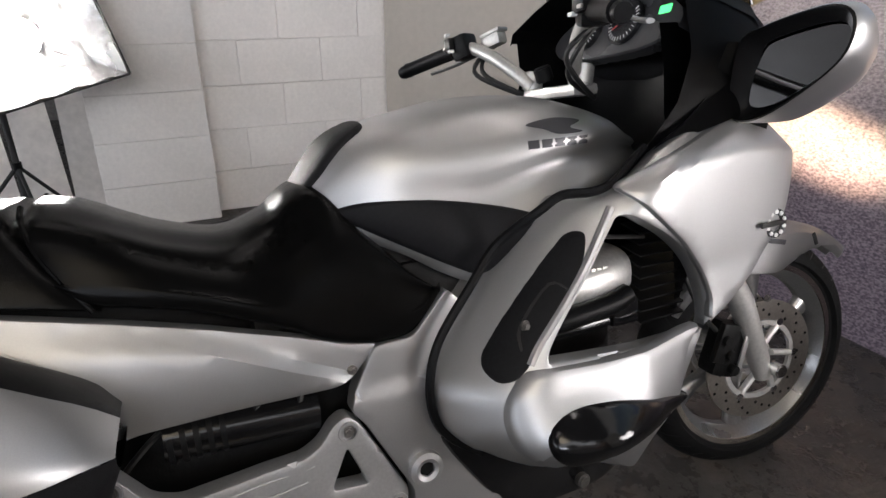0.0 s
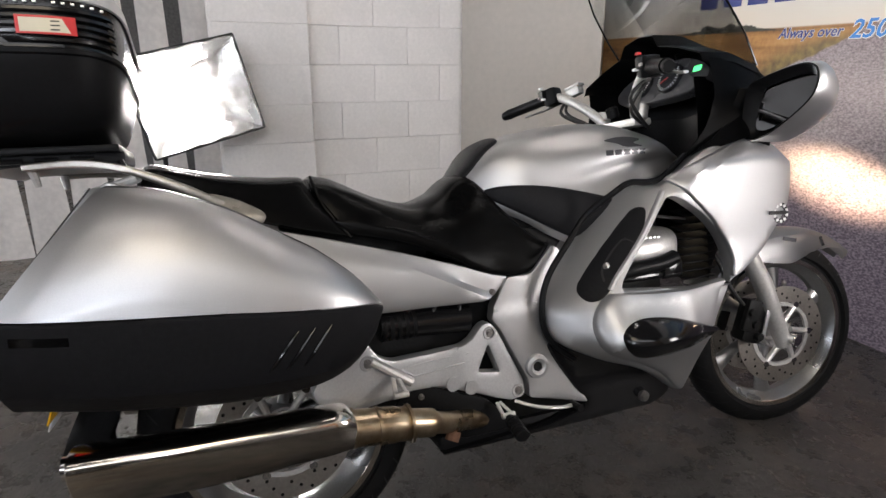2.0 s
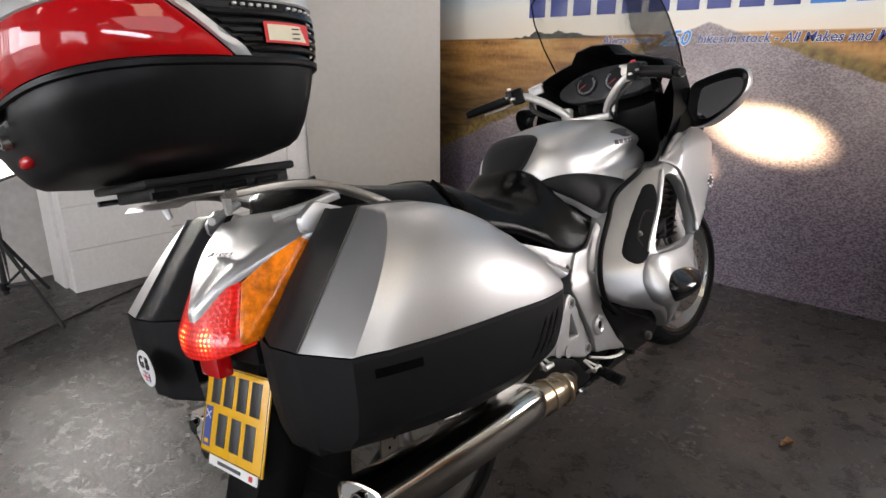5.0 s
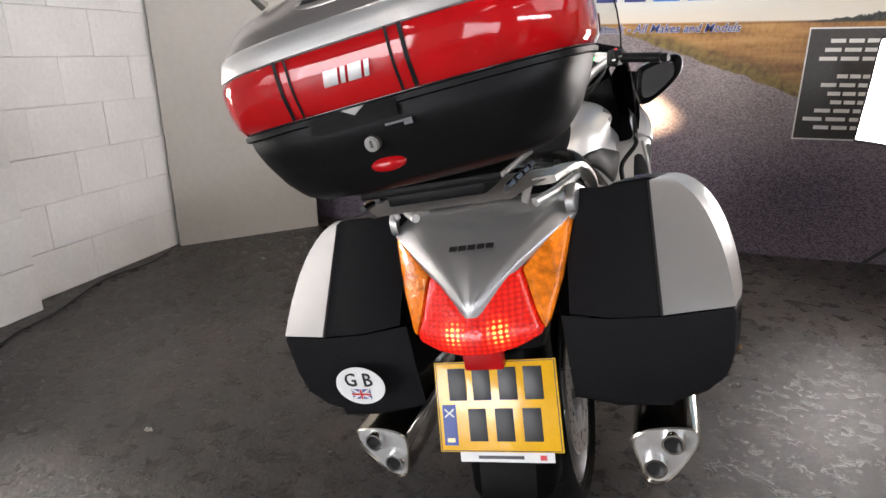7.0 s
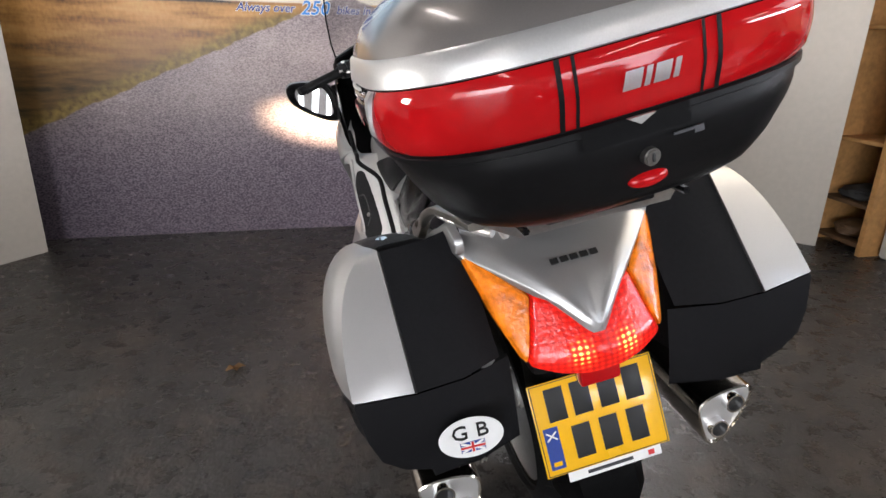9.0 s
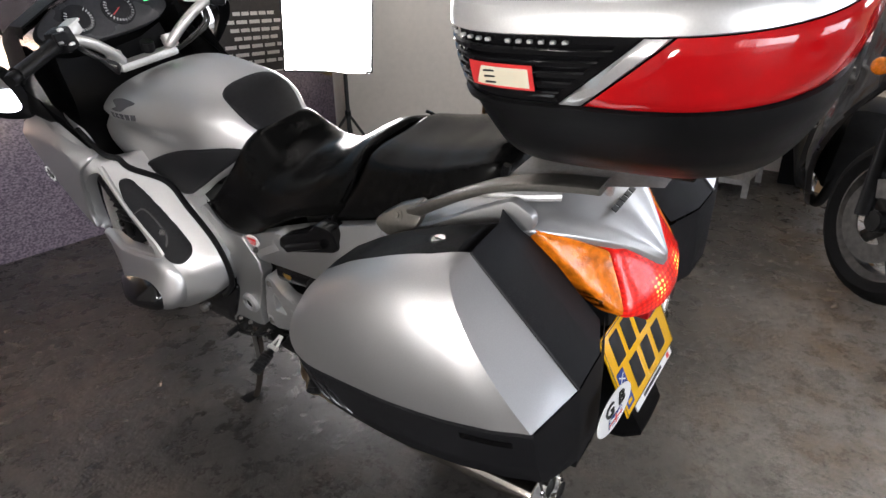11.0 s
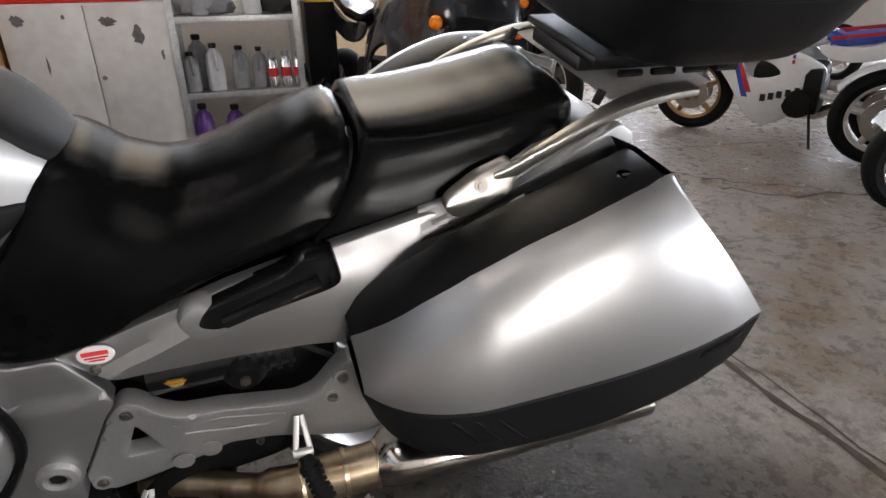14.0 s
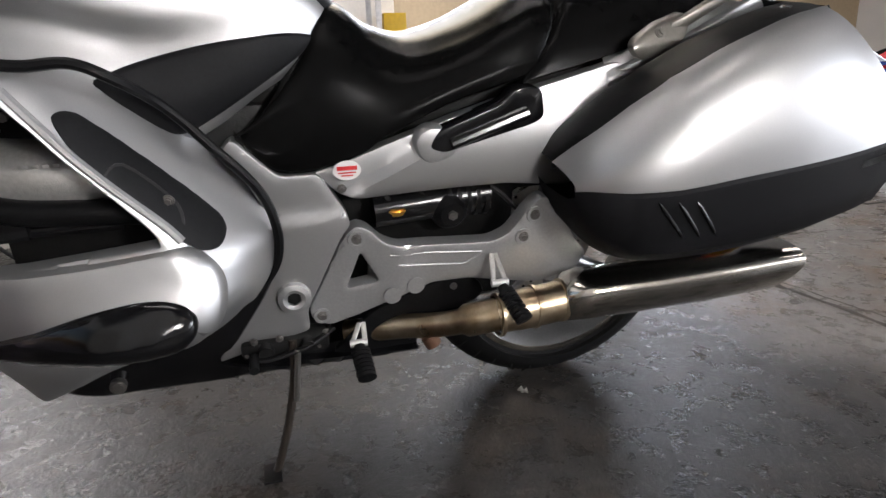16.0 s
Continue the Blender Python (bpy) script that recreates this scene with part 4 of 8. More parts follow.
# wheels
def wheel(y, z, tyre_r, tyre_w, rim_r, rim_w, spokes, discs):
    hubob = new("wheel")
    hubob.parent = bike
    hubob.location = (0, y, z)
    c = tyre_r - tyre_w / 2
    bm = bmesh.new()
    prof = [(rim_r - 0.006, -rim_w * 0.46), (rim_r + 0.012, -rim_w * 0.52)]
    prof += [(c + tyre_w / 2 * math.sin(a), -tyre_w / 2 * math.cos(a)) for a in np.linspace(0.12, math.pi - 0.12, 15)]
    prof += [(rim_r + 0.012, rim_w * 0.52), (rim_r - 0.006, rim_w * 0.46)]
    lathe(bm, prof, 72)
    part("tyre", bm, RUBBER, hubob)
    for k in range(34):
        a = 2 * math.pi * k / 34
        for s in SIDES:
            bm = bmesh.new()
            q = []
            for t in (0.0, 0.5, 1.0):
                b, h = 0.35 + 0.75 * t, a + 0.10 * t
                rr = c + (tyre_w / 2 + 0.0012) * math.cos(b)
                for e in (-0.008, 0.008):
                    q.append(Vector((s * (tyre_w / 2 + 0.0012) * math.sin(b), rr * math.cos(h + e), rr * math.sin(h + e))))
            grid(bm, [q[0:2], q[2:4], q[4:6]])
            part("tread_groove", bm, DARK, hubob)
    bm = bmesh.new()
    h = rim_w / 2
    lathe(bm, [(rim_r, -h), (rim_r + 0.006, -h + 0.006), (rim_r - 0.016, -h + 0.02), (rim_r - 0.03, -h * 0.3), (rim_r - 0.03, h * 0.3), (rim_r - 0.016, h - 0.02), (rim_r + 0.006, h - 0.006), (rim_r, h),
               (rim_r - 0.010, h), (rim_r - 0.020, h - 0.014), (rim_r - 0.034, h * 0.25), (rim_r - 0.034, -h * 0.25), (rim_r - 0.020, -h + 0.014), (rim_r - 0.010, -h)], 72)
    part("rim", bm, RIM, hubob)
    for s in SIDES:
        bm = bmesh.new()
        lathe(bm, [(rim_r - 0.011, s * (h - 0.003)), (rim_r - 0.010, s * (h + 0.002)), (rim_r + 0.004, s * (h + 0.002)), (rim_r + 0.006, s * (h - 0.004))], 72)
        part("rim_lip", bm, STEEL, hubob, "polished rim lip")
    for k in range(spokes):
        bm = bmesh.new()
        a = 2 * math.pi * k / spokes + 0.3
        rows = []
        for t in np.linspace(0, 1, 7):
            r = 0.045 + (rim_r - 0.075) * t
            w, d = 0.020 - 0.006 * math.sin(math.pi * t) + 0.012 * t * t, 0.022 - 0.006 * t
            u, v = Vector((0, math.cos(a + 0.18 * t), math.sin(a + 0.18 * t))), Vector((0, -math.sin(a + 0.18 * t), math.cos(a + 0.18 * t)))
            rows.append([u * r + v * (w * math.cos(g)) + Vector((d * math.sin(g), 0, 0)) for g in np.linspace(0, 2 * math.pi, 12, endpoint=False)])
        grid(bm, rows, ring=True, cap0=True, cap1=True)
        part("spoke", bm, RIM, hubob)
    bm = bmesh.new()
    disc(bm, (0, 0, 0), (1, 0, 0), 0.05, 0.11, 28, 0.006)
    part("hub", bm, CAST, hubob)
    for x in discs:
        bm = bmesh.new()
        lathe(bm, [(0.108, x - 0.0025), (0.158, x - 0.0025), (0.158, x + 0.0025), (0.108, x + 0.0025)], 60)
        dsk = part("brake_disc", bm, DISC, hubob, "drilled steel brake disc")
        for k in range(40):
            a = 2 * math.pi * k / 40
            r = 0.120 + 0.014 * (k % 3)
            bm = bmesh.new()
            disc(bm, (x, r * math.cos(a), r * math.sin(a)), (1, 0, 0), 0.0042, 0.0058, 8)
            part("drilling", bm, DARK, dsk)
        bm = bmesh.new()
        lathe(bm, [(0.093, x - 0.004), (0.106, x - 0.004), (0.106, x + 0.004), (0.093, x + 0.004)], 48)
        ring = part("disc_carrier", bm, CAST, hubob)
        for k in range(6):
            a = 2 * math.pi * k / 6
            bm = bmesh.new()
            disc(bm, (x, 0.107 * math.cos(a), 0.107 * math.sin(a)), (1, 0, 0), 0.010, 0.010, 12)
            part("bobbin", bm, CHROME, ring)
            bm = bmesh.new()
            tube(bm, [(x, 0.04 * math.cos(a + 0.3), 0.04 * math.sin(a + 0.3)), (x, 0.098 * math.cos(a), 0.098 * math.sin(a))], 0.009, 8)
            part("carrier_arm", bm, CAST, ring)
    return hubob


wheel(0.0, 0.322, 0.320, 0.170, 0.234, 0.135, 6, (0.075,))
fixed = {o.name for o in bike.children}
wheel(1.503, 0.313, 0.312, 0.120, 0.243, 0.090, 6, (-0.062, 0.062))

# front fork, callipers, mudguard
for s in SIDES:
    bm = bmesh.new()
    tube(bm, [(s * 0.103, 1.475, 0.29), (s * 0.103, 1.460, 0.34), (s * 0.103, 1.395, 0.50), (s * 0.103, 1.30, 0.66)], [0.018, 0.026, 0.029, 0.027], 16)
    leg = part("fork_leg", bm, CAST, bike, "grey cast fork slider")
    bm = bmesh.new()
    disc(bm, (s * 0.128, 1.495, 0.316), (1, 0, 0), 0.017, 0.03, 20, 0.003)
    part("axle_nut", bm, CHROME, leg)
    bm = bmesh.new()
    box(bm, (s * 0.078, 1.375, 0.378), (0.06, 0.075, 0.135), 0.016, Euler((radians(-18), 0, 0)).to_matrix())
    box(bm, (s * 0.105, 1.355, 0.403), (0.02, 0.05, 0.10), 0.008, Euler((radians(-18), 0, 0)).to_matrix())
    for k in range(3):
        disc(bm, (s * 0.115, 1.375 - 0.012 * k, 0.335 + 0.04 * k), (1, 0, 0), 0.013, 0.018, 14, 0.002)
    cal = part("brake_caliper", bm, DARK, bike, "black brake calliper")
    bm = bmesh.new()
    box(bm, (s * 0.117, 1.398, 0.375), (0.006, 0.014, 0.085), 0.003, Euler((radians(-14), 0, 0)).to_matrix())
    part("calliper_badge", bm, ALLOY, cal)
    bm = bmesh.new()
    tube(bm, curve_pts([(s * 0.10, 1.33, 0.44), (s * 0.12, 1.27, 0.50), (s * 0.10, 1.24, 0.58), (s * 0.06, 1.22, 0.66)], 5), 0.006, 8)
    part("brake_hose", bm, CABLE, bike)
bm = bmesh.new()
rows = []
for t in np.linspace(0, 1, 16):
    a = radians(148 - 111 * t)
    w = 0.060 + 0.016 * math.sin(math.pi * min(1, t * 1.25)) - 0.045 * max(0, t - 0.55) / 0.45
    deep = 0.085 * math.sin(math.pi * min(1, max(0, 0.92 - t) / 0.75)) + 0.014
    R = 0.335 + 0.052 * max(0.0, (t - 0.55) / 0.45) ** 1.5
    u = Vector((0, math.cos(a), math.sin(a)))
    c = Vector((0, 1.503, 0.313))
    rows.append([c + u * (R - deep) + Vector((-w * 1.18, 0, 0)), c + u * (R - 0.035) + Vector((-w * 1.15, 0, 0)), c + u * (R - 0.012) + Vector((-w, 0, 0)), c + u * (R + 0.003) + Vector((-w * 0.55, 0, 0)), c + u * (R + 0.008),
                 c + u * (R + 0.003) + Vector((w * 0.55, 0, 0)), c + u * (R - 0.012) + Vector((w, 0, 0)), c + u * (R - 0.035) + Vector((w * 1.15, 0, 0)), c + u * (R - deep) + Vector((w * 1.18, 0, 0))])
guard_rows = rows
grid(bm, rows)
bmesh.ops.solidify(bm, geom=bm.faces[:], thickness=0.004)
fender = part("front_mudguard", bm, SILVER, bike, "silver front mudguard")
for s in SIDES:
    for name, k, size, tilt, ink in (("model_bar", 8, (0.003, 0.05, 0.012), -12, GREY_LINE), ("slot", 12, (0.003, 0.010, 0.034), 25, INK)):
        at = guard_rows[k][6].lerp(guard_rows[k][7], 0.5)
        bm = bmesh.new()
        box(bm, (s * (at.x + 0.002), at.y, at.z), size, 0.001, Euler((radians(tilt), 0, 0)).to_matrix())
        part(name, bm, ink, fender)
    bolt(fender, s, 0.090, 1.485, 0.489, 0.009)

# the front end stands a little forward, steered to the right
steer = Matrix.Translation((0, 1.545, 0.297)) @ Matrix.Rotation(radians(-8), 4, Vector((0, -0.433, 0.901))) @ Matrix.Translation((0, -1.48, -0.30))
for o in bike.children:
    if o.name not in fixed:
        o.matrix_basis = steer @ o.matrix_basis

# tank
TANK = [(0.425, 0.815, 0.035, 0.78), (0.47, 0.868, 0.075, 0.79), (0.54, 0.946, 0.125, 0.79), (0.61, 0.975, 0.160, 0.76), (0.68, 0.989, 0.176, 0.715), (0.74, 0.999, 0.186, 0.69),
        (0.80, 1.004, 0.196, 0.70), (0.87, 1.002, 0.205, 0.74), (0.93, 0.994, 0.206, 0.77), (1.00, 0.974, 0.195, 0.80), (1.06, 0.950, 0.172, 0.83), (1.12, 0.915, 0.130, 0.85)]


def tank_ring(y):
    zt, hw, zb = smooth_table(TANK, y)
    d = zt - zb
    half = [(0, zt), (0.38, zt - 0.02 * d), (0.66, zt - 0.09 * d), (0.84, zt - 0.22 * d), (0.925, zt - 0.36 * d), (0.965, zt - 0.52 * d), (1.0, zt - 0.74 * d), (0.97, zt - 0.92 * d), (0.90, zb)]
    crease = 0.10 * max(0.0, min(1.0, (y - 0.60) / 0.2))
    half = [(k * hw - (crease * hw if i in (5,) else 0), z) for i, (k, z) in enumerate(half)]
    pts = [Vector((x, y, z)) for x, z in half]
    pts = curve_pts(pts, 3)
    return [Vector((-p.x, p.y, p.z)) for p in pts[:0:-1]] + pts


bm = bmesh.new()
grid(bm, [tank_ring(y) for y in np.linspace(0.425, 1.12, 36)], cap0=True, cap1=True)
bmesh.ops.recalc_face_normals(bm, faces=bm.faces)
TANK_TREE = BVHTree.FromBMesh(bm)
tank = part("fuel_tank", bm, SILVER, bike, "silver painted fuel tank", 50)


def on_tank(s, lift):
    def place(y, z):
        hit = TANK_TREE.ray_cast(Vector((s * 1.0, y, z)), Vector((-s, 0, 0)))
        x = abs(hit[0].x) if hit[0] is not None else 0.16
        return (s * (x + lift), y, z)
    return place


for s in SIDES:
    pad = outline([(0.515, 0.838), (0.56, 0.849), (0.64, 0.845), (0.72, 0.832), (0.80, 0.812), (0.845, 0.792), (0.835, 0.772), (0.775, 0.724), (0.735, 0.709), (0.69, 0.728), (0.60, 0.780), (0.53, 0.822)])
    part("knee_pad", sheet(pad, on_tank(s, 0.006), (-s * 0.012, 0, 0), (), 0.025, 0.008, 0.005), PAD, tank, "black rubber knee pad")
    # maker's wing and name as plain marks
    mark = outline([(0.845, 0.945), (0.90, 0.953), (0.955, 0.945), (0.925, 0.935), (0.95, 0.926), (0.90, 0.925), (0.875, 0.935)])
    part("wing_mark", sheet(mark, on_tank(s, 0.0012), (-s * 0.003, 0, 0), (), 0.012, 0.002, 0.0), GREY_LINE, tank)
    for k in range(5):
        bar = np.array([(0.838 + 0.025 * k, 0.905), (0.858 + 0.025 * k, 0.905), (0.859 + 0.025 * k, 0.919), (0.839 + 0.025 * k, 0.919)])
        part("name_bar", sheet(bar, on_tank(s, 0.0012), (-s * 0.003, 0, 0), (), 0.01, 0.001, 0.0), GREY_LINE, tank)


def tank_top(lift):
    def place(x, y):
        hit = TANK_TREE.ray_cast(Vector((x, y - 0.25, 1.5)), Vector((0, 0.4, -1)).normalized())
        p = hit[0] if hit[0] is not None else Vector((x, y, 0.93))
        return p + Vector((0, -0.4, 0.9)) * lift
    return place


pad = outline([(-0.035, 0.435), (0, 0.430), (0.035, 0.435), (0.075, 0.50), (0.088, 0.56), (0.080, 0.615), (0.05, 0.635), (0, 0.638), (-0.05, 0.635), (-0.080, 0.615), (-0.088, 0.56), (-0.075, 0.50)])
part("tank_pad", sheet(pad, tank_top(0.008), (0, 0.006, -0.014), (), 0.02, 0.008, 0.006), PAD, tank, "black rubber tank pad")

# seat
RIDER = [(0.092, 0.82, 0.775, 0.10, 0.165), (0.104, 0.893, 0.768, 0.118, 0.172), (0.125, 0.899, 0.762, 0.122, 0.174), (0.17, 0.885, 0.752, 0.125, 0.178), (0.25, 0.842, 0.733, 0.122, 0.182), (0.34, 0.820, 0.702, 0.115, 0.186),
         (0.42, 0.840, 0.674, 0.108, 0.186), (0.475, 0.878, 0.648, 0.105, 0.184), (0.51, 0.872, 0.636, 0.118, 0.182), (0.55, 0.822, 0.628, 0.138, 0.182), (0.60, 0.765, 0.632, 0.154, 0.182), (0.64, 0.722, 0.655, 0.162, 0.180), (0.66, 0.705, 0.680, 0.168, 0.176)]
PILLION = [(-0.250, 0.885, 0.872, 0.08, 0.11), (-0.238, 0.935, 0.870, 0.115, 0.135), (-0.215, 0.948, 0.866, 0.125, 0.150), (-0.16, 0.936, 0.852, 0.130, 0.165), (-0.10, 0.922, 0.832, 0.132, 0.172), (0.0, 0.908, 0.797, 0.130, 0.176), (0.07, 0.904, 0.772, 0.126, 0.176), (0.092, 0.896, 0.764, 0.122, 0.174), (0.108, 0.83, 0.758, 0.112, 0.170)]


def seat_half(rows_in, n, valance):
    rows = []
    for y in np.linspace(rows_in[0][0], rows_in[-1][0], n):
        zt, zb, ht, hb = smooth_table(rows_in, y)
        d = zt - zb
        if valance:
            pts = [(0, zt), (ht * 0.6, zt + 0.001), (ht * 0.92, zt - 0.008), (ht * 1.06, zt - 0.17 * d), (ht + 0.45 * (hb - ht) + 0.002, zt - 0.42 * d), (ht + 0.80 * (hb - ht), zt - 0.66 * d), (hb, zb + 0.10 * d), (hb, zb + 0.006), (hb - 0.012, zb)]
        else:
            pts = [(0, zt + 0.006), (ht * 0.5, zt + 0.003), (ht * 0.85, zt - 0.010), (ht * 1.08, zt - 0.17 * d), (ht + (hb - ht) * 0.62, zt - 0.38 * d), (ht + (hb - ht) * 0.90, zt - 0.66 * d), (hb, zb + 0.03), (hb, zb + 0.008), (hb - 0.012, zb)]
        # the seam between the two seats runs forward as it goes down
        near = max(0.0, min(1.0, (y + 0.15) / 0.25 if valance else (0.45 - y) / 0.35))
        pts = curve_pts([Vector((x, y + 0.62 * near * max(0.0, 0.872 - z), z)) for x, z in pts], 3)
        rows.append([Vector((-p.x, p.y, p.z)) for p in pts[:0:-1]] + pts)
    return rows


bm = bmesh.new()
grid(bm, seat_half(RIDER, 46, False), cap0=True, cap1=True)
rider_seat = part("rider_seat", bm, SEAT, bike, "black grained vinyl rider seat", 60)
bm = bmesh.new()
grid(bm, seat_half(PILLION, 36, True), cap0=True, cap1=True)
part("pillion_seat", bm, SEAT, bike, "black grained vinyl pillion seat", 60)
for s in SIDES:
    bm = bmesh.new()
    tube(bm, curve_pts([(s * 0.1, 0.106, 0.902), (s * 0.128, 0.108, 0.88), (s * 0.150, 0.126, 0.83), (s * 0.176, 0.172, 0.763)], 6), 0.004, 8)
    part("piping", bm, SEAT, rider_seat)

# side covers below the seat
CREASE = [(-0.10, 0.80), (0.05, 0.770), (0.20, 0.728), (0.30, 0.698), (0.38, 0.662), (0.455, 0.616), (0.50, 0.596), (0.56, 0.575)]
for s in SIDES:
    def fx(y, z):
        low = max(0, min(1, (table(CREASE, y)[0] - z) / 0.018))
        return 0.182 + 0.05 * max(0, (0.30 - y)) - 0.10 * max(0, z - 0.70) + low * (0.008 + 0.012 * math.sin(max(0, min(1, (z - 0.56) / 0.18)) * math.pi))
    cover = crisp([(0.545, 0.633), (0.505, 0.592), (0.47, 0.581), (0.35, 0.586), (0.20, 0.590), (0.08, 0.578), (0.03, 0.62), (-0.02, 0.70), (-0.08, 0.775), (0.0, 0.797), (0.10, 0.770), (0.19, 0.745), (0.30, 0.712), (0.42, 0.672), (0.50, 0.642)], 0.012)
    sc = part("side_cover", sheet(cover, side(s, fx), (-s * 0.02, 0, 0), (), 0.016, 0.005, 0.004), SILVER, bike, "silver side cover under the seat")
    bolt(sc, s, 0.184, 0.497, 0.600, 0.008)
# the left cover has a lock recess and a round sticker
cup = outline([(0.372, 0.682), (0.362, 0.650), (0.338, 0.640), (0.300, 0.655), (0.300, 0.690), (0.345, 0.704)])
part("recess_edge", sheet(cup, side(-1, lambda y, z: 0.208), (0.03, 0, 0), (), 0.02, 0.010, 0.008), ALLOY, sc, "bright cup at the end of the recess")
slot = crisp([(0.350, 0.668), (0.322, 0.657), (0.158, 0.700), (0.140, 0.712), (0.150, 0.762), (0.195, 0.764), (0.222, 0.738), (0.335, 0.697)], 0.012)
part("lever_recess", sheet(slot, side(-1, lambda y, z: 0.2105), (0.035, 0, 0), (), 0.02, 0.006, 0.005), GLOSS, sc, "gloss black lever recess")
bm = bmesh.new()
tube(bm, [(-0.212, 0.31, 0.674), (-0.213, 0.175, 0.722)], 0.010, 10)
part("helmet_lever", bm, GLOSS, sc)
bm = bmesh.new()
bmesh.ops.create_circle(bm, cap_ends=True, segments=28, radius=0.024, matrix=Matrix.Translation((-0.190, 0.487, 0.634)) @ Euler((0, radians(-90), 0)).to_matrix().to_4x4() @ Matrix.Diagonal((0.72, 1, 1, 1)))
bmesh.ops.solidify(bm, geom=bm.faces[:], thickness=0.002)
stick = part("round_sticker", bm, WHITE, sc, "white round sticker with red print")
for dz, w in ((0.005, 0.034), (-0.003, 0.030), (-0.008, 0.020)):
    bm = bmesh.new()
    box(bm, (-0.1925, 0.487, 0.634 + dz), (0.001, w, 0.007 if dz > 0 else 0.002))
    part("print_bar", bm, STICKER_RED, stick)

# main frame plates and pivot covers
for s in SIDES:
    plate = crisp([(0.535, 0.325), (0.566, 0.338), (0.570, 0.365), (0.498, 0.512), (0.478, 0.532), (0.455, 0.524), (0.432, 0.498), (0.405, 0.486), (0.33, 0.483), (0.23, 0.484), (0.198, 0.500), (0.160, 0.556), (0.138, 0.574), (0.105, 0.545), (0.075, 0.490),
                   (0.045, 0.455), (0.060, 0.420), (0.13, 0.392), (0.20, 0.398), (0.27, 0.408), (0.34, 0.402), (0.42, 0.372), (0.48, 0.345)], 0.012)
    hole = crisp([(0.472, 0.478), (0.440, 0.416), (0.500, 0.404)], 0.008, 0.015)

    def px_(y, z):
        return 0.203 - 0.020 * max(0, y - 0.40) / 0.15 + 0.15 * max(0, 0.34 - y)
    fp = part("frame_plate", sheet(plate, side(s, px_), (-s * 0.03, 0, 0), (hole,), 0.010, 0.004, 0.004), ALLOY, bike, "silver cast footrest frame plate", 30)
    for y, z in ((0.477, 0.505), (0.548, 0.348), (0.152, 0.536), (0.170, 0.492)):
        bm = bmesh.new()
        lathe(bm, [(0.011, -0.002), (0.016, -0.002), (0.017, 0.002), (0.016, 0.004), (0.012, 0.004)], 24, (s * px_(y, z), y, z))
        part("bolt_ring", bm, ALLOY, fp)
        bolt(fp, s, px_(y, z) - 0.001, y, z, 0.010)
    for k in range(2):
        bm = bmesh.new()
        disc(bm, (s * 0.206, 0.372 + 0.045 * k, 0.402 - 0.016 * k), (1, 0, 0), 0.017, 0.0015, 20)
        part("blanking_disc", bm, ALLOY, fp)
    for line in (((0.418, 0.468), (0.340, 0.467), (0.248, 0.464)), ((0.248, 0.464), (0.252, 0.458), (0.276, 0.442), (0.284, 0.440), (0.404, 0.447))):
        bm = bmesh.new()
        tube(bm, [(s * (px_(y, z) - 0.0008), y, z) for y, z in line], 0.0022, 8)
        part("cast_rib", bm, ALLOY, fp)
    cov = crisp([(0.665, 0.700), (0.60, 0.632), (0.535, 0.632), (0.494, 0.562), (0.485, 0.535), (0.503, 0.514), (0.574, 0.370), (0.572, 0.328), (0.640, 0.312), (0.742, 0.283), (0.705, 0.350), (0.660, 0.405), (0.625, 0.490), (0.622, 0.560), (0.655, 0.635), (0.69, 0.675)], 0.012)

    def pv(y, z):
        return 0.190 + 0.006 * max(0, min(1, (0.560 - z) / 0.006))
    pc = part("pivot_cover", sheet(cov, side(s, pv), (-s * 0.03, 0, 0), (), 0.016, 0.004, 0.003), SILVER, bike, "silver pivot cover", 25)
    bm = bmesh.new()
    lathe(bm, [(0.013, s * 0.194), (0.013, s * 0.206), (0.020, s * 0.209), (0.029, s * 0.206), (0.031, s * 0.194)], 28, (0, 0.596, 0.405), True)
    part("pivot_cap", bm, ALLOY, pc)
    bm = bmesh.new()
    disc(bm, (s * 0.200, 0.596, 0.405), (1, 0, 0), 0.013, 0.006, 6)
    part("pivot_bolt", bm, DARK, pc)

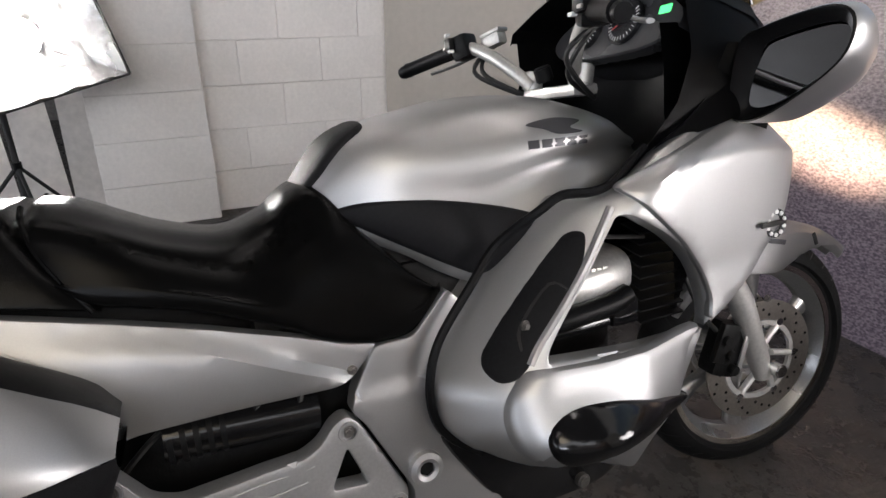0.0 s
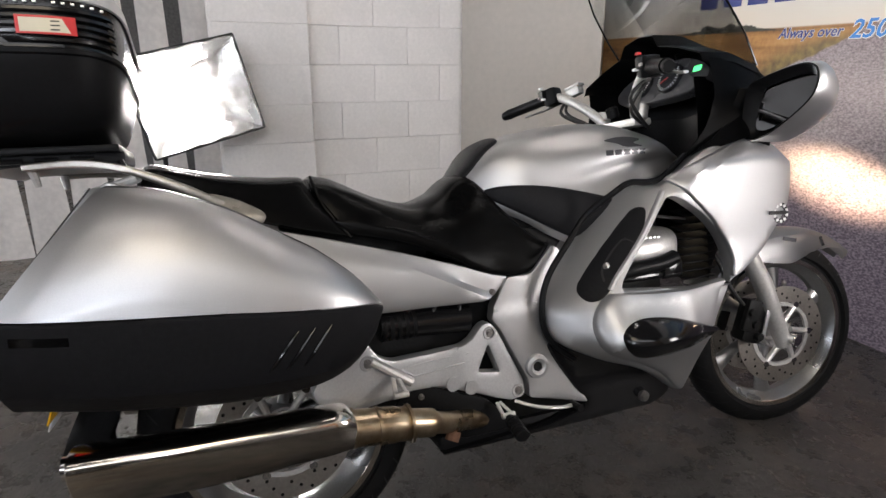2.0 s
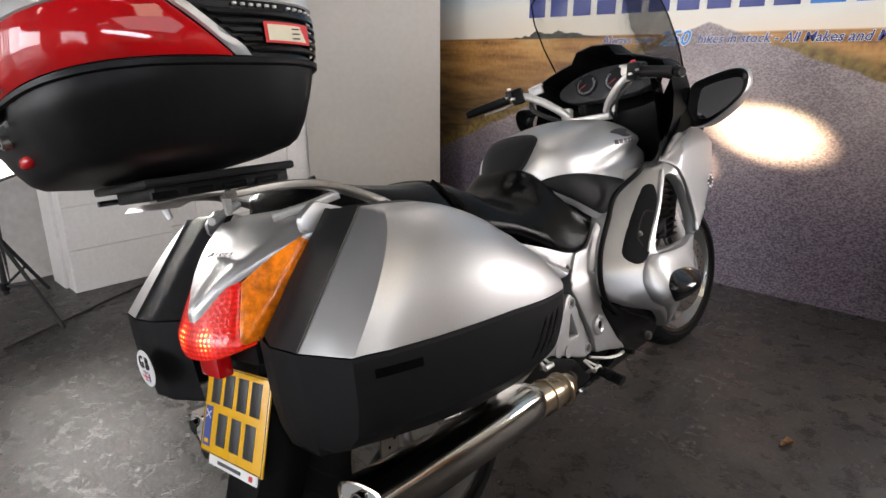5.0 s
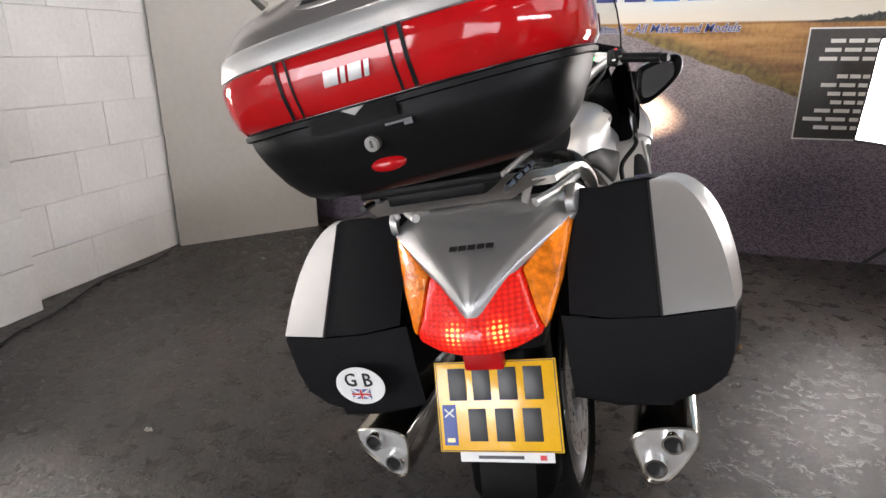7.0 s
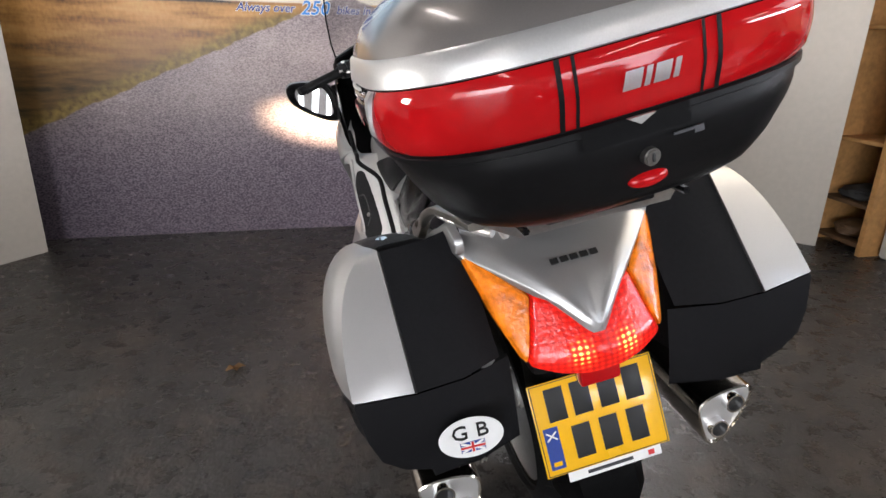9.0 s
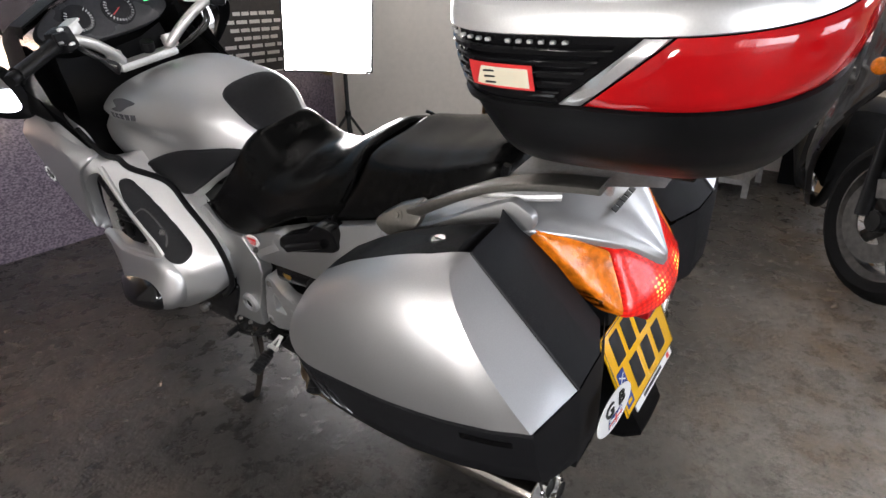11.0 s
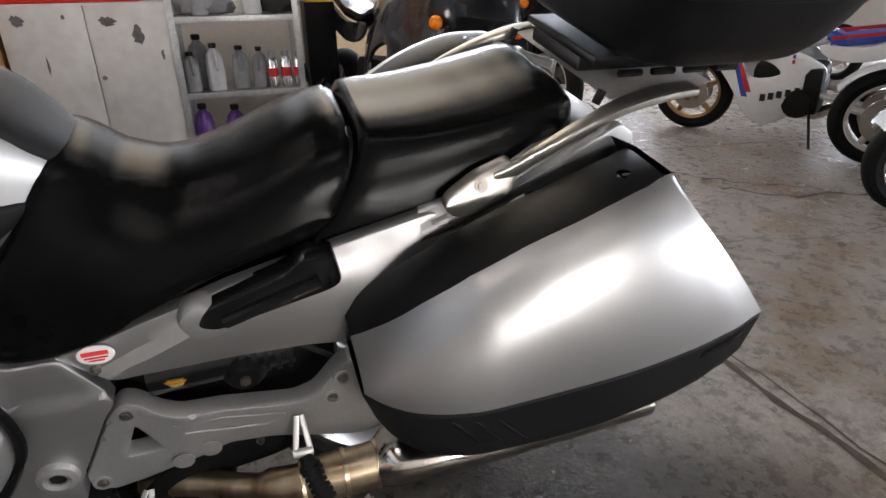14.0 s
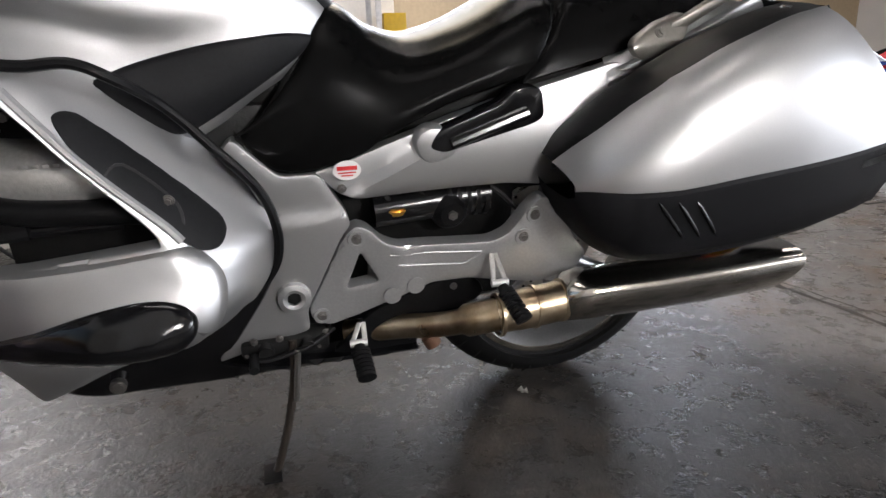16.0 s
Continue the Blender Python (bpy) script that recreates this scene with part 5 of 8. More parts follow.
# engine and dark middle
for name, at, size, bev in (("engine_block", (0, 0.78, 0.50), (0.30, 0.52, 0.50), 0.05), ("gearbox", (0, 0.36, 0.47), (0.24, 0.44, 0.34), 0.04), ("battery_box", (0, 0.10, 0.66), (0.22, 0.55, 0.26), 0.04), ("air_box", (0, 0.60, 0.74), (0.26, 0.40, 0.12), 0.03)):
    bm = bmesh.new()
    box(bm, at, size, bev)
    part(name, bm, DARK, bike)
for s in SIDES:
    bm = bmesh.new()
    tube(bm, [(s * 0.09, 0.10, 0.37), (s * 0.09, 0.45, 0.40)], [0.03, 0.045], 14)
    part("swingarm", bm, CAST, bike)
    bm = bmesh.new()
    tube(bm, [(s * 0.150, 0.44, 0.54), (s * 0.150, 0.22, 0.555)], 0.034, 18)
    res = part("black_canister", bm, GLOSS, bike)
    for k in range(5):
        bm = bmesh.new()
        lathe(bm, [(0.036, -0.004), (0.036, 0.004), (0.030, 0.004), (0.030, -0.004)], 18)
        ring = part("canister_rib", bm, BLACK, res)
        ring.matrix_local = Matrix.Translation((s * 0.150, 0.30 - 0.018 * k, 0.55)) @ pose(0, 0, 0, 0, 0, 90)
    for k in range(4):
        bm = bmesh.new()
        tube(bm, curve_pts([(s * (0.165 - 0.006 * k), 0.16 + 0.07 * k, 0.52), (s * 0.17, 0.2 + 0.07 * k, 0.56), (s * 0.16, 0.24 + 0.06 * k, 0.585)], 4), 0.005, 6)
        part("wiring", bm, CABLE, bike)
bm = bmesh.new()
disc(bm, (-0.158, 0.400, 0.552), (-0.35, 0, 1), 0.030, 0.016, 24, 0.003)
part("filler_cap", bm, GOLD, bike, "gold filler cap")
bm = bmesh.new()
lathe(bm, [(0.0, 0.0), (0.022, 0.0), (0.030, 0.010), (0.036, 0.02), (0.036, 0.05), (0.0, 0.05)], 20, (-0.195, 0.30, 0.535))
knob = part("adjuster_knob", bm, BLACK, bike, "ribbed black preload knob")
bm = bmesh.new()
disc(bm, (-0.197, 0.30, 0.535), (1, 0, 0), 0.009, 0.008, 6)
part("knob_bolt", bm, BOLT, knob)

# fairing sides
BORDER = [(1.225, 0.928), (1.16, 0.934), (1.09, 0.915), (1.016, 0.885), (0.945, 0.832), (0.91, 0.822), (0.85, 0.826), (0.81, 0.808), (0.755, 0.755), (0.70, 0.700), (0.64, 0.625), (0.618, 0.56), (0.620, 0.50), (0.645, 0.460), (0.71, 0.425), (0.80, 0.392), (0.90, 0.342), (0.985, 0.285),
          (1.018, 0.272), (1.036, 0.34), (1.055, 0.44), (1.085, 0.50), (1.115, 0.55), (1.16, 0.588), (1.215, 0.630), (1.27, 0.690), (1.312, 0.740), (1.318, 0.80), (1.312, 0.855), (1.275, 0.90)]
OPENING = [(0.935, 0.792), (0.985, 0.768), (1.03, 0.740), (1.075, 0.700), (1.105, 0.655), (1.122, 0.600), (1.122, 0.560), (1.10, 0.552), (0.95, 0.568), (0.80, 0.583), (0.775, 0.590), (0.80, 0.630), (0.865, 0.710), (0.91, 0.770)]


def crease_z(y):
    return table(((0.80, 0.806), (0.93, 0.832), (1.08, 0.862), (1.17, 0.872), (1.24, 0.868), (1.34, 0.85)), y)[0]


def fair_x(y, z):
    x = 0.314 - 0.16 * max(0, y - 0.92) ** 2 - 0.5 * max(0, y - 1.22) ** 2
    x -= 0.108 * max(0, 1 - (y - (0.615 + max(0, z - 0.55) * 0.9)) / 0.13) ** 1.6 if z > 0.45 else 0.108 * max(0, 1 - (y - 0.63) / 0.13) ** 1.6
    x -= 0.55 * max(0, 0.44 - z)
    x += 0.030 * math.exp(-(((y - 0.82) / 0.18) ** 2) - ((z - 0.472) / 0.075) ** 2)
    # the upper panel folds inwards above its crease
    return x - 0.60 * max(0, z - crease_z(y)) - 0.10 * max(0, min(0.2, crease_z(y) - z)) * max(0, min(1, (y - 0.95) / 0.12))


def longer(y):
    """The fairing stretches ahead of its vent."""
    t = max(0.0, min(1.0, (y - 0.98) / 0.30))
    return y + 0.030 * t * t * (3 - 2 * t)


def flank(s, fx):
    """As side(), for the stretched fairing."""
    return lambda y, z: (s * fx(y, z), longer(y), z)


def bulge_x(y, z):
    return fair_x(y, z) + 0.010 + 0.026 * math.exp(-(((y - 0.83) / 0.13) ** 2) - ((z - 0.468) / 0.055) ** 2)


for s in SIDES:
    fa = part("side_fairing", sheet(outline(BORDER, 4), flank(s, fair_x), (-s * 0.025, 0, 0), (outline(OPENING, 4),), 0.022, 0.008, 0.008), SILVER, bike, "silver side fairing with a large vent", 40)
    wing = crisp([(0.931, 0.836), (1.025, 0.876), (1.127, 0.913), (1.216, 0.941), (1.272, 0.905), (1.313, 0.855), (1.319, 0.80), (1.313, 0.742), (1.27, 0.690), (1.215, 0.630), (1.16, 0.588), (1.119, 0.566), (1.124, 0.610), (1.103, 0.665), (1.056, 0.727), (0.989, 0.785)], 0.018)
    part("upper_panel", sheet(wing, flank(s, lambda y, z: fair_x(y, z) + 0.010), (-s * 0.012, 0, 0), (), 0.016, 0.006, 0.006), SILVER, fa, "silver upper fairing panel", 25)
    bulge = crisp([(0.738, 0.583), (0.703, 0.552), (0.690, 0.510), (0.700, 0.460), (0.734, 0.432), (0.812, 0.404), (0.905, 0.354), (1.000, 0.276), (1.028, 0.262), (1.036, 0.36), (1.046, 0.470), (1.078, 0.545), (1.108, 0.571), (0.977, 0.566), (0.867, 0.571)], 0.025)
    part("lower_panel", sheet(bulge, flank(s, bulge_x), (-s * 0.012, 0, 0), (), 0.016, 0.012, 0.012), SILVER, fa, "silver lower fairing panel", 30)
    bm = bmesh.new()
    tube(bm, curve_pts([(s * (fair_x(y, z) - 0.002), y, z) for y, z in ((0.922, 0.806), (0.863, 0.725), (0.820, 0.673), (0.766, 0.613), (0.745, 0.586))], 6), 0.0075, 8)
    part("vent_rim", bm, SILVER, fa)
    # fairing edge trim, whose upper run paints the shaded gap to the tank black
    bm = bmesh.new()
    tube(bm, curve_pts([(s * (0.215 + (0.05 if y > 0.78 else 0.0)), y - 0.006, z) for y, z in ((1.02, 0.893), (0.948, 0.842), (0.905, 0.832), (0.85, 0.834), (0.806, 0.815), (0.755, 0.762), (0.70, 0.700), (0.64, 0.625), (0.618, 0.56), (0.620, 0.50), (0.645, 0.455), (0.70, 0.410))], 6), 0.008, 8)
    part("trim_and_gap_shade", bm, BLACK, fa)
    pad = outline([(0.876, 0.772), (0.872, 0.752), (0.848, 0.708), (0.795, 0.640), (0.738, 0.578), (0.708, 0.562), (0.690, 0.566), (0.684, 0.585), (0.700, 0.612), (0.760, 0.678), (0.825, 0.745), (0.856, 0.772)])
    pd = part("fairing_pad", sheet(pad, flank(s, lambda y, z: fair_x(y, z) + 0.005), (-s * 0.02, 0, 0), (), 0.02, 0.010, 0.008), PAD, fa, "black inset fairing pad")
    seam = outline([(0.828, 0.690), (0.805, 0.700), (0.748, 0.640), (0.738, 0.610), (0.741, 0.610), (0.751, 0.639), (0.805, 0.697), (0.827, 0.687)])
    part("pad_seam", sheet(seam, flank(s, lambda y, z: fair_x(y, z) + 0.0058), (-s * 0.003, 0, 0), (), 0.02, 0.001, 0.0), INK, pd)
    bolt(fa, s, fair_x(0.757, 0.64) + 0.002, 0.757, 0.640, 0.009)
    guard = outline([(0.735, 0.487), (0.755, 0.512), (0.80, 0.523), (0.87, 0.515), (0.95, 0.490), (1.045, 0.458), (1.062, 0.448), (1.045, 0.440), (0.95, 0.422), (0.86, 0.418), (0.785, 0.428), (0.745, 0.455)])
    part("tip_over_guard", sheet(guard, flank(s, lambda y, z: bulge_x(y, z) + 0.004 + 0.020 * math.exp(-(((y - 0.85) / 0.12) ** 2) - ((z - 0.468) / 0.035) ** 2)), (-s * 0.03, 0, 0), (), 0.015, 0.010, 0.010), GLOSS, fa, "glossy black tip-over guard")
    # badge of a winged ring
    bm = bmesh.new()
    lathe(bm, [(0.016, 0.0), (0.028, 0.0), (0.028, 0.003), (0.016, 0.003)], 28, (s * (fair_x(1.275, 0.71) + (0.010 if s > 0 else 0.013)), 1.306, 0.722))
    ring = part("ring_badge", bm, INK, fa, "dark ring badge with white beads")
    for k in range(10):
        a = radians(18 + 36 * k)
        bm = bmesh.new()
        disc(bm, (s * (fair_x(1.275, 0.71) + 0.014), 1.306 + 0.022 * math.cos(a), 0.722 + 0.022 * math.sin(a)), (1, 0, 0), 0.0042, 0.004, 10, 0.001)
        part("bead", bm, WHITE, ring)
    bm = bmesh.new()
    box(bm, (s * (fair_x(1.275, 0.71) + 0.019), 1.293, 0.724), (0.004, 0.085, 0.010), 0.002, Euler((radians(-3), 0, s * radians(10))).to_matrix())
    part("wing_badge", bm, INK, fa)
    # inside the vent: cylinder cover, louvres
    bm = bmesh.new()
    rows = []
    for y, h, x in ((0.80, 0.030, 0.20), (0.83, 0.042, 0.222), (0.92, 0.050, 0.230), (1.00, 0.052, 0.226), (1.03, 0.046, 0.21)):
        zc = 0.655 - 0.06 * (0.92 - y)
        rows.append([Vector((s * (x - 0.10 + 0.10 * abs(math.cos(a)) ** 0.6), y, zc + h * math.copysign(abs(math.sin(a)) ** 0.7, math.sin(a)))) for a in np.linspace(-math.pi / 2, math.pi / 2, 13)])
    grid(bm, rows, cap0=True, cap1=True)
    cylc = part("cylinder_cover", bm, CAST, bike, "silver cylinder cover")
    bm = bmesh.new()
    for k in range(5):
        box(bm, (s * 0.2315, 0.90 + 0.013 * k, 0.690), (0.002, 0.008, 0.005))
    part("name_bar", bm, CAST, cylc)
    bm = bmesh.new()
    tube(bm, curve_pts([(s * 0.215, 0.80, 0.600), (s * 0.232, 0.84, 0.612), (s * 0.235, 0.95, 0.622), (s * 0.23, 1.0, 0.632)], 6), [0.020] * 19, 12)
    part("head_guard", bm, BLACK, bike)
    bm = bmesh.new()
    box(bm, (s * 0.236, 0.985, 0.605), (0.02, 0.06, 0.05), 0.010)
    box(bm, (s * 0.230, 0.90, 0.592), (0.02, 0.14, 0.016), 0.006)
    part("head_bracket", bm, GLOSS, bike)
    for k in range(9):
        bm = bmesh.new()
        box(bm, (s * 0.205, 1.085, 0.575 + 0.021 * k), (0.05, 0.105, 0.004), 0.001, Euler((0, s * radians(14), 0)).to_matrix())
        part("louvre", bm, BLACK, fa)
    bm = bmesh.new()
    tube(bm, [(s * 0.22, 0.96, 0.742), (s * 0.22, 1.05, 0.728)], 0.004, 8)
    disc(bm, (s * 0.235, 0.945, 0.762), (1, 0, 0), 0.006, 0.01, 12)
    part("stay", bm, BOLT, fa)
    # black lower fairing
    low = outline([(0.632, 0.455), (0.645, 0.415), (0.68, 0.36), (0.72, 0.30), (0.735, 0.272), (0.66, 0.245), (0.55, 0.232), (0.40, 0.222), (0.36, 0.215), (0.52, 0.216), (0.72, 0.218), (0.88, 0.222), (0.965, 0.226), (1.012, 0.262), (0.985, 0.32), (0.90, 0.365), (0.80, 0.412), (0.70, 0.440)], 4)
    part("lower_fairing", sheet(low, side(s, lambda y, z: 0.205 + 0.06 * max(0, z - 0.40) - 0.35 * max(0, 0.33 - z)), (-s * 0.03, 0, 0), (), 0.025, 0.012, 0.010), GLOSS, bike, "gloss black lower fairing")
    bm = bmesh.new()
    disc(bm, (s * 0.192, 0.915, 0.265), (1, 0, 0), 0.014, 0.02, 20, 0.004)
    part("drain_plug", bm, BOLT, bike)
bm = bmesh.new()
box(bm, (0, 0.66, 0.235), (0.28, 0.62, 0.04), 0.015)
part("belly_pan", bm, BLACK, bike)

# nose, headlamps, cockpit
for x, aim in ((-0.24, (-0.51, 2.43, 0.655)), (-0.08, (0.0, 2.43, 0.825))):
    beam = bpy.data.lights.new("headlamp_beam", "SPOT")
    beam.energy, beam.color, beam.spot_size, beam.spot_blend, beam.shadow_soft_size = 560, (1.0, 0.74, 0.46), radians(28), 1.0, 0.04
    new("headlamp_beam", beam).matrix_world = look((x, 1.50, 0.78), aim, -12) @ Matrix.Diagonal((1.5, 0.62, 1, 1))
bm = bmesh.new()
rows = []
for z, yf, hw in ((0.56, 1.14, 0.22), (0.62, 1.20, 0.225), (0.70, 1.36, 0.22), (0.78, 1.43, 0.215), (0.86, 1.43, 0.21), (0.94, 1.37, 0.20), (1.02, 1.34, 0.20), (1.10, 1.36, 0.19)):
    rows.append([Vector((hw * math.sin(a), 1.12 + (yf - 1.12) * abs(math.cos(a)) ** 0.7, z)) for a in np.linspace(-math.pi / 2, math.pi / 2, 17)])
grid(bm, rows)
bmesh.ops.solidify(bm, geom=bm.faces[:], thickness=0.006)
part("nose_cowl", bm, BLACK, bike, "black nose cowl")
HEADLAMP = mat("lit_headlamp_glass", (0.8, 0.8, 0.78), 0.2, emit=(1.0, 0.8, 0.55), power=0.6)
for s in SIDES:
    bm = bmesh.new()
    bmesh.ops.create_uvsphere(bm, u_segments=20, v_segments=12, radius=1, matrix=Matrix.Translation((s * 0.09, 1.385, 0.78)) @ Matrix.Diagonal((0.060, 0.030, 0.040, 1)))
    part("headlamp", bm, HEADLAMP, bike, "lit headlamp")
bm = bmesh.new()
rows = []
for y, z, hw in ((0.93, 0.82, 0.27), (1.00, 0.885, 0.285), (1.08, 0.925, 0.285), (1.15, 0.97, 0.275), (1.19, 1.04, 0.262), (1.20, 1.10, 0.25)):
    rows.append([Vector((hw, y, z)), Vector((hw - 0.03, y + 0.01, z - 0.01)), Vector((hw * 0.75, y + 0.03, z - 0.05)), Vector((hw * 0.45, y + 0.05, z - 0.08)), Vector((0, y + 0.06, z - 0.09)),
                 Vector((-hw * 0.45, y + 0.05, z - 0.08)), Vector((-hw * 0.75, y + 0.03, z - 0.05)), Vector((-hw + 0.03, y + 0.01, z - 0.01)), Vector((-hw, y, z))])
grid(bm, rows)
bmesh.ops.solidify(bm, geom=bm.faces[:], thickness=0.006)
part("cockpit_lining", bm, BLACK, bike, "black cockpit lining")
# instrument hood and clocks
bm = bmesh.new()
HOOD = ((-0.262, 1.125), (-0.250, 1.150), (-0.16, 1.185), (-0.085, 1.205), (-0.062, 1.240), (0, 1.250), (0.062, 1.240), (0.085, 1.205), (0.16, 1.185), (0.250, 1.150), (0.262, 1.125))
rows = [[Vector((x * k, y - 0.2 * x * x, z - d)) for x, z in HOOD] for y, k, d in ((1.10, 1.0, 0.004), (1.105, 1.0, 0.0), (1.20, 0.98, 0.0), (1.30, 0.95, 0.03), (1.36, 0.9, 0.08))]
grid(bm, rows)
bmesh.ops.solidify(bm, geom=bm.faces[:], thickness=0.006)
part("instrument_hood", bm, BLACK, bike, "black instrument hood")
bm = bmesh.new()
face = outline([(-0.185, 1.09), (-0.19, 1.125), (-0.13, 1.160), (-0.05, 1.178), (0.05, 1.178), (0.13, 1.160), (0.19, 1.125), (0.185, 1.09), (0.10, 1.065), (-0.10, 1.065)])
dash = part("instrument_panel", sheet(face, lambda x, z: (x, 1.155 + 0.5 * (z - 1.08), z), (0, 0.03, -0.01), (), 0.03, 0.008, 0.006), DASH, bike, "dark grey instrument panel")
DIAL = mat("dial_face", (0.02, 0.02, 0.022), 0.25, vary=0.2)
for x, r in ((-0.075, 0.042), (0.045, 0.046)):
    q = Vector((0, -1, 0.5)).normalized()
    c = Vector((x, 1.173, 1.122))
    bm = bmesh.new()
    disc(bm, c, q, r, 0.012, 32, 0.002)
    dial = part("dial", bm, DIAL, dash)
    bm = bmesh.new()
    u, v = Vector((1, 0, 0)), q.cross(Vector((1, 0, 0)))
    for k in range(21):
        a = radians(-40 + 13 * k)
        e = u * math.cos(a) + v * -math.sin(a)
        p = c + q * 0.0075 + e * r * 0.8
        tube(bm, [p - e * 0.004, p + e * 0.004], 0.0009, 4)
    part("tick_marks", bm, WHITE, dial)
    bm = bmesh.new()
    tube(bm, [c + q * 0.009, c + q * 0.009 + (-u * 0.7 - v * 0.4) * r * 0.8], 0.0014, 5)
    part("needle", bm, STICKER_RED, dial)
GREEN = mat("lit_green_display", (0.02, 0.2, 0.05), 0.3, emit=(0.1, 0.9, 0.25), power=2.5)
bm = bmesh.new()
box(bm, (0.145, 1.180, 1.130), (0.028, 0.006, 0.016), 0.002, Euler((radians(-25), 0, 0)).to_matrix())
part("green_display", bm, GREEN, dash, "lit green display")
bm = bmesh.new()
rows = [[Vector((x, y - 0.9 * x * x, z)) for x in np.linspace(-hw, hw, 15)] for y, z, hw in ((1.345, 1.12, 0.235), (1.30, 1.20, 0.245), (1.235, 1.29, 0.245), (1.17, 1.38, 0.235), (1.125, 1.44, 0.215), (1.105, 1.465, 0.18))]
grid(bm, rows)
bmesh.ops.solidify(bm, geom=bm.faces[:], thickness=0.004)
screen = part("windscreen", bm, SCREEN, bike, "clear curved windscreen")
screen.visible_shadow = False
bm = bmesh.new()
tube(bm, [r[-1] for r in rows] + rows[-1][::-1][1:] + [r[0] for r in rows[::-1]][1:], 0.003, 6)
part("screen_edge", bm, GLOSS, screen)

# black panels between hood, mirrors and fairing
for s in SIDES:
    bm = bmesh.new()
    rows = [[Vector((s * x, y, z)) for x, y, z in r] for r in (((0.268, 1.00, 0.878), (0.274, 1.12, 0.918), (0.268, 1.24, 0.935), (0.24, 1.33, 0.93)), ((0.272, 1.08, 0.96), (0.276, 1.17, 0.985), (0.272, 1.27, 0.995), (0.24, 1.35, 0.99)),
            ((0.268, 1.115, 1.04), (0.268, 1.20, 1.055), (0.255, 1.29, 1.05), (0.23, 1.36, 1.04)), ((0.262, 1.105, 1.135), (0.252, 1.20, 1.125), (0.240, 1.30, 1.10), (0.22, 1.36, 1.07)))]
    grid(bm, [curve_pts(r, 4) for r in rows])
    bmesh.ops.solidify(bm, geom=bm.faces[:], thickness=0.005)
    part("cockpit_side_panel", bm, BLACK, bike, "black cockpit side panel")

# mirrors
for s in SIDES:
    rim = [(0.275, 0.945), (0.29, 1.045), (0.33, 1.070), (0.415, 1.085), (0.452, 1.075), (0.460, 1.045), (0.445, 1.005), (0.40, 0.965), (0.335, 0.925), (0.29, 0.918)]
    ring = curve_pts([(x, 0, z) for x, z in rim], 4, True)
    cx, cz = 0.365, 1.005
    bm = bmesh.new()
    rows = []
    for t, y in ((1.0, 1.215), (1.03, 1.222), (1.04, 1.245), (1.0, 1.28), (0.86, 1.315), (0.60, 1.345), (0.25, 1.36)):
        rows.append([Vector((s * (cx + (p.x - cx) * t - 0.10 * max(0, y - 1.24)), y - 0.22 * (cx - p.x) * (1 if y < 1.25 else 0.6), cz + (p.z - cz) * t - 0.35 * max(0, y - 1.26))) for p in ring])
    grid(bm, rows, ring=True, cap1=True)
    mir = part("mirror_housing", bm, SILVER, bike, "silver mirror housing", 50)
    bm = bmesh.new()
    grid(bm, [[Vector((s * (cx + (p.x - cx) * t), y - 0.22 * (cx - p.x), cz + (p.z - cz) * t)) for p in ring] for t, y in ((1.0, 1.215), (0.97, 1.211), (0.93, 1.222), (0.72, 1.248))], ring=True)
    part("mirror_rim", bm, BLACK, mir)
    bm = bmesh.new()
    vs = [bm.verts.new(Vector((s * (cx + (p.x - cx) * 0.74), 1.246 - 0.22 * (cx - p.x) + 0.15 * (p.z - cz), cz + (p.z - cz) * 0.74))) for p in ring]
    bm.faces.new(vs)
    part("mirror_glass", bm, MIRROR, mir, "mirror glass")
    bm = bmesh.new()
    rows = [[Vector((s * x, y, z)) for x, y, z in r] for r in (((0.275, 1.02, 0.885), (0.29, 1.19, 0.925), (0.30, 1.26, 0.90)), ((0.262, 1.14, 0.98), (0.275, 1.20, 0.995), (0.285, 1.30, 0.96)), ((0.245, 1.19, 1.06), (0.285, 1.205, 1.05), (0.29, 1.32, 1.03)))]
    grid(bm, rows)
    bmesh.ops.solidify(bm, geom=bm.faces[:], thickness=0.006)
    part("mirror_cowl", bm, BLACK, mir)

